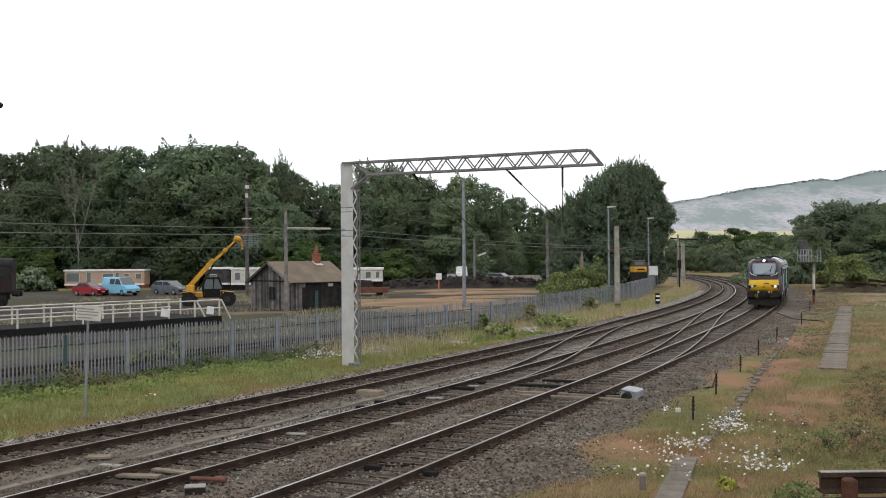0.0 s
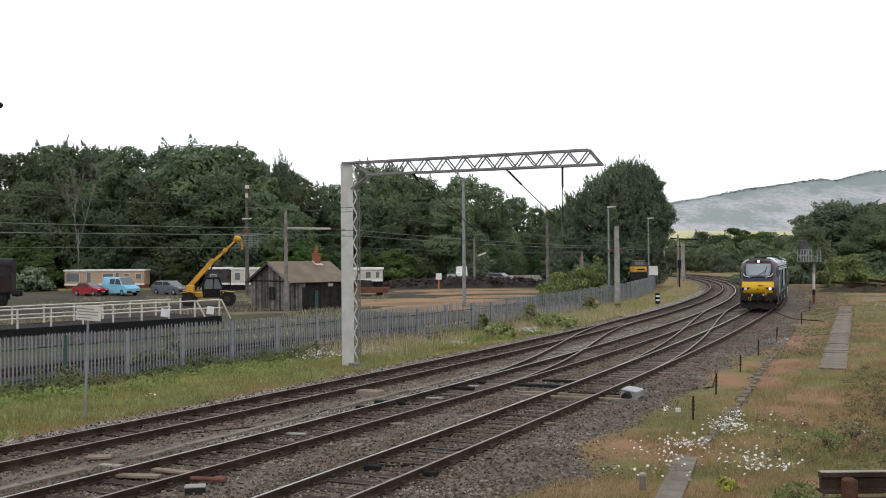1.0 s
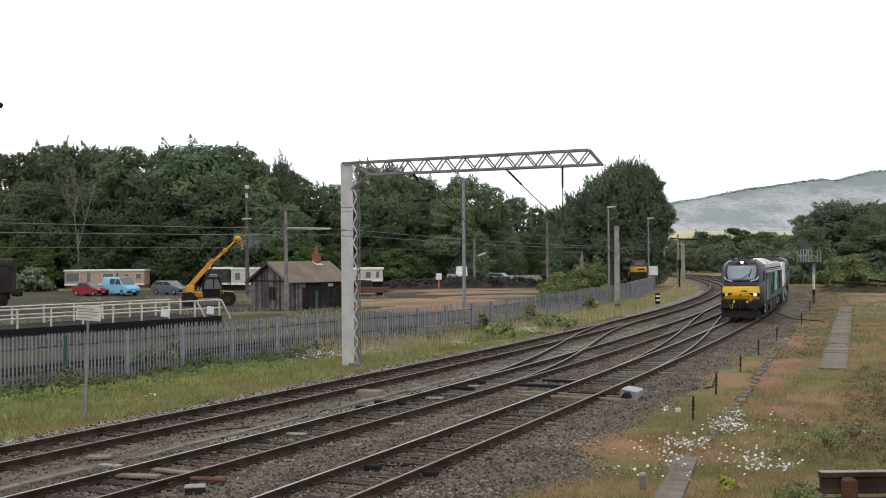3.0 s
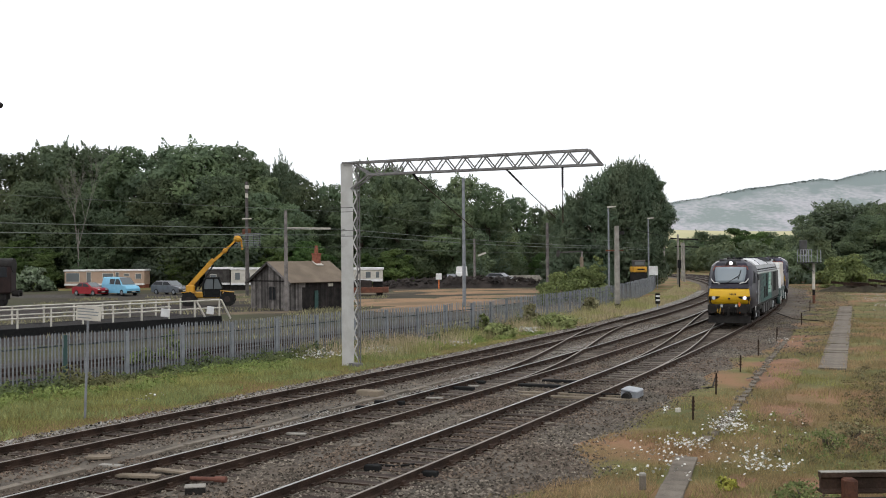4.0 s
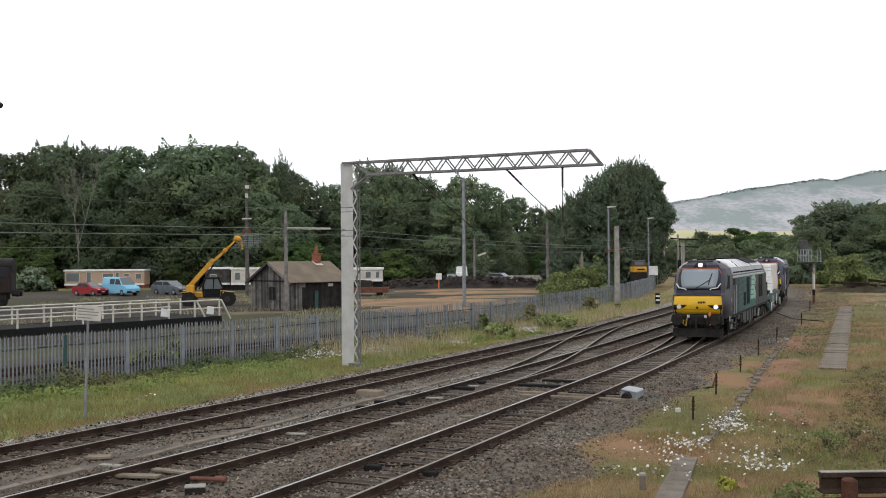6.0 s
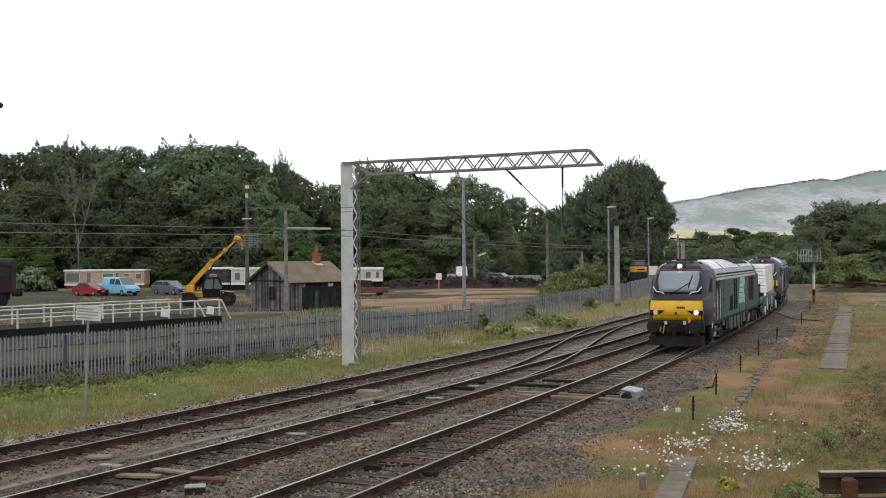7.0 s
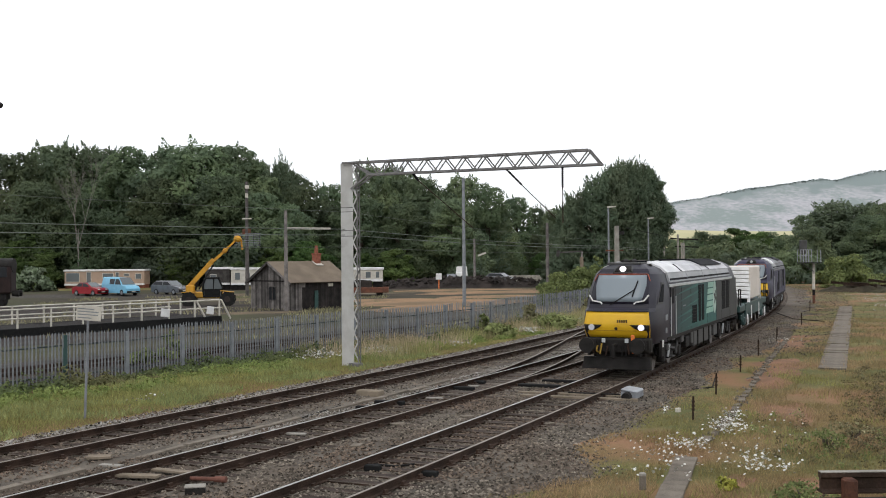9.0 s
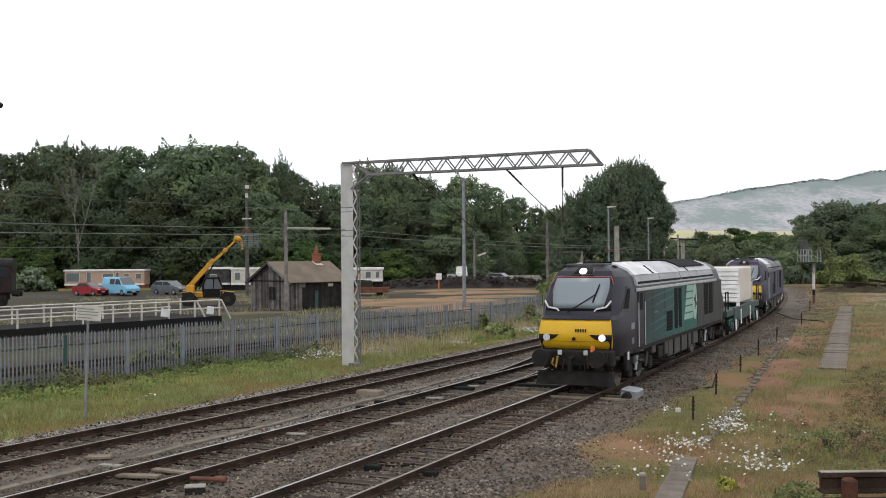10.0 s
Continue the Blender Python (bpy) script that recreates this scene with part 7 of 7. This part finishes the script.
loose("track_lubricator", -0.3, 20.9, -0.2, 0.32, 0.2, 0.13, -20, M_BLACK, "black lubricator box beside the rail", "box")
loose("white_stone", 6.44, 29.6, -0.26, 0.13, 0.12, 0.14, 20, M_OLDWHITE, "small white painted marker block on cinders", "marker")
for x, y in ((-5.2, 23.6), (-2.0, 24.3), (-0.6, 24.9), (0.6, 28.6), (-1.2, 27.4), (2.6, 27.2), (-0.2, 31.2), (1.2, 33.4), (4.4, 36.8)):
    loose("concrete_block", x, y, -0.17, 0.35, 0.22, 0.045, (x * 50) % 90, M_SLAB, "loose flat concrete block in the ballast", "block")
pipe = thing("red_pipe", pose(-4.45, 20.35, -0.07, 0, 0, 0), "short rusty red pipe lying by the rail", "pipe")
bm = bmesh.new()
rod(bm, (-0.4, 0.12, -0.01), (0.3, -0.09, 0), 0.035, 0.05, seg=12)
rod(bm, (0.1, -0.03, 0), (0.32, -0.096, 0), 0.06, seg=12)
part("tube", bm, mat("faded_red_paint", (0.17, 0.075, 0.055), (0.11, 0.05, 0.038), 5, 0.7), pipe)

sign = thing("warning_sign", pose(-9.85, 29.4, -0.3), "white warning sign on a slim pole, leaning slightly", "sign")
bm = bmesh.new()
rod(bm, (0, 0, 0), (0.12, 0, 3.15), 0.035, 0.035, 8)
part("post", bm, M_GALV, sign)
bm = bmesh.new()
box(bm, 0.68, 0.02, 0.4, pose(0.14, -0.05, 2.95, 0, 5, 0), 0.005)
sb = part("board", bm, M_OLDWHITE, sign, "dull grey-white board")
for i, w in enumerate((0.46, 0.58, 0.56, 0.38)):
    bm = bmesh.new()
    box(bm, w, 0.006, 0.028, pose(0.13 - (0.58 - w) / 2, -0.065, 3.07 - 0.08 * i, 0, 5, 0))
    part("text_bar", bm, M_GALV, sb, "unreadable grey line of text")
dw = thing("dwarf_signal", pose(17.25, 86.5, -0.3) @ Matrix.Diagonal((0.72, 0.72, 1, 1)), "small black and white ground signal", "signal")
bm = bmesh.new()
box(bm, 0.12, 0.12, 0.7, pose(0, 0, 0.35))
box(bm, 0.7, 0.5, 0.1, pose(0, 0, 0.08))
part("stand", bm, M_CABINET, dw)
bm = bmesh.new()
box(bm, 0.5, 0.35, 0.85, pose(0.02, 0, 0.95), 0.06)
hd = part("head", bm, M_BLACK, dw)
for z in (0.82, 1.14):
    bm = bmesh.new()
    box(bm, 0.46, 0.02, 0.14, pose(0.02, -0.19, z))
    part("white_band", bm, M_WHITE, hd)
sg = thing("colour_light_signal", pose(30.6, 139, -0.3), "dark slim signal post on the verge", "signal")
bm = bmesh.new()
rod(bm, (0, 0, 0), (0, 0, 3.6), 0.09)
box(bm, 0.45, 0.3, 1.1, pose(0, -0.1, 3.3), 0.05)
part("post", bm, M_BLACK, sg)
bs = thing("bracket_signal", pose(32.6, 94.4, -0.3), "railway signal with railed platform on a banded post", "signal")
for z0, z1, m in ((0, 0.8, M_SCRAP), (0.8, 1.3, M_BLACK), (1.3, 2.7, M_OLDWHITE), (2.7, 3.6, M_CONC)):
    bm = bmesh.new()
    rod(bm, (0, 0, z0), (0, 0, z1), 0.12, seg=12)
    part("post_section", bm, m, bs)
bm = bmesh.new()
box(bm, 1.9, 1.0, 0.1, pose(-0.35, 0, 3.65), 0.02)
part("platform", bm, M_FRAME, bs)
bm = bmesh.new()
beam(bm, (-1.1, -0.3, 3.6), (-0.05, -0.1, 2.9), 0.06, 0.06)
part("platform_strut", bm, M_TANK, bs)
for x in (-1.25, -1.02, -0.78, -0.55, -0.3, 0.5):
    for yy in (-0.45, 0.45):
        bm = bmesh.new()
        beam(bm, (x, yy, 3.7), (x, yy, 4.8), 0.045, 0.045)
        part("platform_post", bm, M_CABINET, bs)
for z in (4.3, 4.8):
    for yy in (-0.45, 0.45):
        bm = bmesh.new()
        beam(bm, (-1.28, yy, z), (-0.28, yy, z), 0.04, 0.045)
        part("platform_rail", bm, M_CABINET, bs)
bm = bmesh.new()
box(bm, 0.6, 0.35, 1.2, pose(-0.85, 0.1, 5.05), 0.05)
rod(bm, (-0.85, 0.1, 3.7), (-0.85, 0.1, 4.5), 0.07)
part("signal_head", bm, M_TANK, bs, "back of a dark grey signal head")
for x, y, s in ((53.5, 188, 1.2), (58.3, 176, 1.0)):
    loose("relay_cabinet", x, y, -0.3, 1.0 * s, 0.8, 1.7 * s, 0, M_CABINET, "pale grey lineside relay cabinet", "cabinet")
ym = thing("yellow_machine", pose(24.75, 136, -0.3), "yellow works machine with grey cab behind the fence", "machine")
bm = bmesh.new()
box(bm, 1.75, 2.6, 0.72, pose(0, 0, 2.7), 0.1)
part("body", bm, M_PLANT, ym)
bm = bmesh.new()
box(bm, 1.45, 1.4, 0.75, pose(0.05, 0.2, 3.42), 0.08)
part("cab", bm, M_TANK, ym, "dark grey cab")
bm = bmesh.new()
box(bm, 1.15, 0.04, 0.4, pose(0.05, -0.52, 3.48), 0.02)
part("cab_window", bm, M_SCREEN2, ym)
bm = bmesh.new()
box(bm, 1.6, 1.55, 0.08, pose(0.05, 0.2, 3.83), 0.02)
part("cab_roof", bm, M_BOARD, ym)
bm = bmesh.new()
box(bm, 0.9, 0.03, 0.16, pose(0.1, -1.32, 2.72))
part("panel_band", bm, M_FRAME, ym, "dark band on the yellow panel")
bm = bmesh.new()
for yy in (-0.8, 0.8):
    rod(bm, (-0.8, yy, 0.5), (0.8, yy, 0.5), 0.5, seg=16)
box(bm, 1.7, 2.4, 1.7, pose(0, 0, 1.5))
part("running_gear", bm, M_FRAME, ym)
ns = thing("notice_sign", pose(27.75, 141.5, -0.3), "square white notice board behind the fence", "sign")
bm = bmesh.new()
box(bm, 1.15, 0.05, 1.2, pose(0, 0, 2.45), 0.01)
part("board", bm, M_WHITE, ns)
bm = bmesh.new()
for s in (-0.5, 0.5):
    beam(bm, (s, 0.05, 0), (s, 0.05, 3.0), 0.08, 0.08)
part("leg", bm, M_GALV, ns)
ys_ = thing("yard_sign", pose(-0.6, 146, -0.2), "small white sign on an orange post", "sign")
bm = bmesh.new()
beam(bm, (0, 0, 0), (0, 0, 1.6), 0.14, 0.14)
part("post", bm, M_ORANGE, ys_)
bm = bmesh.new()
box(bm, 0.8, 0.05, 0.85, pose(0, -0.1, 1.75), 0.02)
part("board", bm, M_WHITE, ys_)

for x, y, h in ((6.5, 28.1, 0.7), (8.4, 33.2, 0.75), (10.9, 39.5, 0.7), (13.5, 46.1, 0.75), (16.6, 53.5, 0.8), (22, 66, 0.8), (28, 82, 0.9)):
    st = thing("marker_stake", pose(x, y, -0.3, 2, 1, 0), "rusty short steel stake at the ballast's edge", "stake", "stakes along the line")
    bm = bmesh.new()
    box(bm, 0.05, 0.04, h, pose(0, 0, h / 2), 0.01)
    for z in (0.5, 0.65, 0.8):
        box(bm, 0.075, 0.05, 0.05, pose(0, 0, h * z))
    part("shaft", bm, M_RUST, st)
mk = thing("concrete_marker", pose(3.66, 19.9, -0.5), "short weathered concrete marker post in the grass", "marker")
bm = bmesh.new()
box(bm, 0.12, 0.11, 0.52, pose(0, 0, 0.26), 0.02)
part("post", bm, M_SLAB, mk)
bm = bmesh.new()
box(bm, 0.125, 0.115, 0.07, pose(0, 0, 0.53), 0.02)
part("cap", bm, M_CONC, mk, "pale worn cap")

def sweep_bm(pts):
    bm = bmesh.new()
    bm.from_mesh(sweep("bar", pts, RAIL))
    return bm


# barrier of old rails near the camera
M_OLDRUST = mat("dark_brown_rust", (0.115, 0.05, 0.032), (0.06, 0.03, 0.022), 4, 0.85, bump=0.4)
br = thing("rail_barrier", pose(3.0, 8.6, 0), "rusty barrier made of old rails with worn bright top", "barrier")
for z in (2.33, 2.12):
    part("bar", sweep_bm([(0.0, 0.0, z), (3.0, 0.1, z - 0.01)]), M_RUST, br, "rusty rail used as a bar")
bm = bmesh.new()
beam(bm, (0.0, 0, 2.334), (3.0, 0.1, 2.324), 0.07, 0.006)
part("worn_edge", bm, M_CONC, br, "worn pale top edge")
for x in (0.2, 2.2):
    bm = bmesh.new()
    box(bm, 0.1, 0.12, 2.6, pose(x, -0.1, 1.0), 0.015)
    part("post", bm, M_OLDRUST, br, "rust-brown steel post")

bush(8.5, 23.9, 0.85, 0.42, M_BUSH, "green leafy weed clump on waste ground", 500, 0.03, 14)
bush(9.5, 25.2, 1.2, 0.36, M_DRYBUSH, "brownish weed clump on waste ground", 500, 0.03, 15)
M_SCRUB = mat("dark_brown_scrub", (0.17, 0.145, 0.08), (0.11, 0.095, 0.052), 1.2, 0.9, island=0.4, trans=0.25)
for i, (x, y, w, h) in enumerate(((10.6, 23.6, 2.2, 0.55), (10.0, 21.4, 2.0, 0.5), (12.2, 26.0, 2.6, 0.6), (9.0, 20.0, 1.6, 0.4), (14.0, 31.0, 2.4, 0.6), (8.2, 19.4, 1.4, 0.35))):
    bush(x, y, w, h * 0.75, M_SCRUB, "dark brownish scrub on waste ground", 900, 0.032, 110 + i)
rnd = random.Random(77)
spots = [(rnd.gauss(9.2, 1.1), rnd.gauss(23.2, 2.2), rnd.uniform(0.08, 0.25), rnd.uniform(0.08, 0.3)) for _ in range(110)]
edge = [(9.3 + 6.2 * f + rnd.gauss(0.5, 0.6), 23 + 16 * f + rnd.gauss(0, 0.8), rnd.uniform(0.12, 0.35), rnd.uniform(0.08, 0.3)) for f in (rnd.random() for _ in range(170))]
weeds("brown_scrub", edge, 80, 0.022, M_SCRUB, 80, "dark brown scrub along the edge of the waste ground")
weeds("waste_weeds", spots[:60], 40, 0.026, M_SCRUB, 78, "straggling brown-green weeds on waste ground")
weeds("waste_weeds", spots[60:], 40, 0.026, M_BUSH, 79, "straggling green weeds on waste ground")
M_YELG = mat("yellow_green_leaves", (0.42, 0.4, 0.08), (0.28, 0.3, 0.06), 3.0, 0.8, island=0.4, trans=0.3)
bush(5.2, 19.9, 0.38, 0.24, M_YELG, "small yellow-green plant beside the trough", 260, 0.04, 16)
bush(6.3, 18.7, 1.2, 0.3, M_BUSH, "low green weeds near the barrier", 1000, 0.03, 17)


def bare(x, y, rx, ry, turn, seed):
    bm = bmesh.new()
    m = pose(x, y, 0, 0, 0, turn)
    c = bm.verts.new((x, y, rise(x, y) + 0.03))
    ring = []
    for i in range(30):
        a = 2 * math.pi * i / 30
        r = 1 + 0.5 * noise.noise(Vector((math.cos(a) * 1.7, math.sin(a) * 1.7, seed)))
        p = m @ Vector((rx * r * math.cos(a), ry * r * math.sin(a), 0))
        ring.append(bm.verts.new((p.x, p.y, rise(p.x, p.y) - 0.01)))
    for i in range(30):
        bm.faces.new((c, ring[i], ring[(i + 1) % 30]))
    tagged(finish("bare_earth", bm, M_REDSOIL), "reddish bare earth showing through the grass", "earth", kind="structure")


M_REDSOIL = mat("reddish_bare_soil", (0.26, 0.14, 0.085), (0.18, 0.105, 0.065), 1.2, 0.95, bump=0.6, fine=14)
for i, (x, y, rx, ry) in enumerate(((13.2, 41.5, 1.3, 4.0), (11.2, 36.5, 0.9, 2.6), (5.6, 20.6, 0.4, 0.9), (9.5, 29.5, 0.9, 2.2), (17.5, 54, 1.2, 5), (12.2, 30.5, 0.8, 2.0), (7.0, 20.2, 0.8, 0.9))):
    bare(x, y, rx, ry, -22, i)

for pts_ in ([(-1.9, 22.4, -0.17), (-1.0, 21.9, -0.17), (-0.4, 22.3, -0.17)], [(-1.2, 24.3, -0.17), (0.2, 23.6, -0.17), (0.9, 24.4, -0.17)], [(-6.4, 26.2, -0.17), (-4.2, 27.6, -0.17), (-3.0, 31.0, -0.17)], [(7.2, 34.0, -0.24), (8.8, 35.2, -0.24), (9.6, 38.0, -0.24)], [(22.0, 71.0, 0.25), (22.8, 70.0, -0.1), (24.6, 69.2, -0.24)]):
    wire(pts_, 0.025, M_BLACK, "black cable lying on the ballast", 0.0, "track_cable")
for x, y, sx, sy in ((-1.6, 31.3, 0.9, 0.25), (-0.6, 33.2, 0.5, 0.3), (0.4, 34.6, 1.2, 0.22), (-2.2, 30.2, 0.6, 0.2), (1.0, 36.2, 0.8, 0.25), (3.1, 35.0, 1.4, 0.25), (3.9, 36.2, 1.2, 0.2)):
    loose("point_rodding_cover", x, y, -0.2, sx, sy, 0.13, -22, M_BLACK, "low black point rodding cover between rails", "cover")
for x, y in ((0.9, 35.4), (-0.3, 32.4), (-3.6, 26.0), (-6.9, 22.2)):
    loose("white_board", x, y, -0.17, 0.5, 0.16, 0.04, -15, M_CONC, "small pale board lying in the ballast", "board")

# spoil bank and scrap
def heap(name, x, y, L, W, H, turn, material, label, seed):
    bm = bmesh.new()
    nu, nv = 60, 10
    g = []
    for i in range(nu + 1):
        u = i / nu
        row = []
        for j in range(nv + 1):
            v = j / nv * 2 - 1
            z = H * (1 - v * v) * math.sin(math.pi * min(1, max(0, u))) ** 0.4
            z *= 0.75 + 0.6 * noise.noise(Vector((u * L * 0.5, v * 2, seed)))
            z += 0.25 * noise.noise(Vector((u * L * 1.7, v * 5, seed)))
            row.append(bm.verts.new(pose(x, y, GROUND - 0.05, 0, 0, turn) @ Vector(((u - 0.5) * L, v * W / 2, max(0, z)))))
        g.append(row)
    for i in range(nu):
        for j in range(nv):
            bm.faces.new((g[i][j], g[i + 1][j], g[i + 1][j + 1], g[i][j + 1]))
    return tagged(finish(name, bm, material), label, "spoil heap")


heap("spoil_heap", 2.5, 150, 25, 5, 1.9, 12, M_DIRT, "long dark heap of spoil and old timber", 3)
heap("spoil_heap", 48.5, 122, 11, 4, 1.0, -35, M_YARD, "dark heap of scrap and earth", 5)
rng = np.random.default_rng(91)
u = rng.uniform(-0.46, 0.46, 420)
w = rng.uniform(-0.4, 0.4, 420)
c12, s12 = math.cos(radians(12)), math.sin(radians(12))
pts = np.stack([2.5 + u * 25 * c12 - w * 5 * s12, 150 + u * 25 * s12 + w * 5 * c12, 1.3 * (1 - (w * 2) ** 2) * np.cos(u * 3.2) ** 0.4 + rng.uniform(-0.1, 0.35, 420) - 0.1], 1)
stones("spoil_rubble", pts, rng.uniform(0.12, 0.4, 420), M_DIRT, 92, "dark lumps and old timber on the spoil bank")
rnd = random.Random(12)
for i in range(8):
    sc = thing("scrap_girder", pose(49.5 + rnd.uniform(-3, 4), 122 + rnd.uniform(-1.2, 1.2), 0.42 + 0.06 * i, rnd.uniform(-5, 5), rnd.uniform(-6, 6), rnd.uniform(0, 180)), "rusty red scrap girder on a heap", "scrap", "scrap heap")
    bm = bmesh.new()
    L = rnd.uniform(2.5, 5)
    for z in (-0.12, 0.12):
        box(bm, L, 0.2, 0.03, pose(0, 0, z))
    box(bm, L, 0.03, 0.24)
    part("beam", bm, M_RUST, sc)
# white lorry and vehicles far across the yard
LORP = [(-2.6, 0.4), (2.5, 0.4), (2.6, 1.0), (2.4, 1.9), (1.2, 2.0), (1.0, 3.0), (-2.6, 3.0)]
car(pose(2.9, 169, YZ + 0.1, 0, 0, -93) @ Matrix.Diagonal((0.8, 0.8, 0.8, 1)), M_WHITE, "white box lorry parked far across the yard", LORP, 2.2, (-1.6, 1.7), [([(2.3, 1.25), (2.25, 1.8), (1.4, 1.85), (1.4, 1.25)], "side_window")], "lorry", 0.42)
c = car(pose(1.3, 166, YZ + 0.12, 0, 0, -80), M_CARGREY, "grey car parked beside a lorry", CARP, 1.7, (-1.25, 1.3), [([(0.8, 0.97), (0.2, 1.3), (-0.8, 1.33), (-1.2, 0.97)], "side_window")])
c = car(pose(9.0, 168, YZ + 0.1, 0, 0, -30), M_CARGREY, "pale car parked far across the yard", ESTP, 1.76, (-1.35, 1.35), [([(0.95, 1.02), (0.35, 1.38), (-1.4, 1.4), (-1.9, 1.05)], "side_window")])
wall_far = thing("boundary_wall", pose(15.5, 174, YZ), "low pale grey boundary wall at the yard's far side", "wall")
bm = bmesh.new()
box(bm, 13, 0.3, 1.3, pose(0, 0, 0.6), 0.03)
part("panel", bm, M_CONC, wall_far)


# ---- movement of the train along the near track ----
def motions():
    ys = [10 + 0.25 * i for i in range(800)]
    ss, total = [0.0], 0.0
    for a, b in zip(ys, ys[1:]):
        total += math.hypot(b - a, line_x("near", b) - line_x("near", a))
        ss.append(total)
    zero = ss[40]

    def place(s):
        y = float(np.interp(s + zero, ss, ys))
        return Vector((line_x("near", y), y, 0))

    def front(t):
        return 67.69 - 5.722 * t + 0.0469 * t * t - 2.35 + 0.028 * (10 - t) ** 2

    starts = ((lead_loco, 0.0, 4.0, 16.5), (wagon, 21.95, 3.2, 12.9), (rear_loco, 38.4, 4.0, 16.5))
    for ob, s0, b1, b2 in starts:
        rows = []
        for i in range(21):
            t = i * 0.5
            p, q = place(front(t) + s0 + b1), place(front(t) + s0 + b2)
            d = (q - p).normalized()
            o = p - d * b1
            rows.append((t, pose(o.x, o.y, 0.005, 0, 0, -math.degrees(math.atan2(d.x, d.y)))))
        walk(ob, rows)
    # one sweep of the wiper over the windscreen
    wiper = next(c for c in lead_loco.children if c.name.startswith("wiper"))
    pivot = Vector((0.1, 1.08, 2.6))
    lean = Matrix.Rotation(radians(-34), 4, "X")

    def wiped(turn, up):
        return Matrix.Translation(pivot + Vector((0, 0.66, 1)) * up) @ lean @ Matrix.Rotation(radians(turn), 4, "Y") @ lean.inverted() @ Matrix.Translation(-pivot)

    walk(wiper, [(0.0, wiped(0, 0)), (8.3, wiped(0, 0)), (8.5, wiped(30, -0.03)), (8.7, wiped(38, 0.42)), (8.9, wiped(0, 0)), (10.0, wiped(0, 0))])
    for ob, y, r in WHEELS:
        walk(ob, [(0.1 * i, pose(0, y, r, -math.degrees((front(0.1 * i) - front(0)) / r) * -1, 0, 0)) for i in range(101)])


motions()
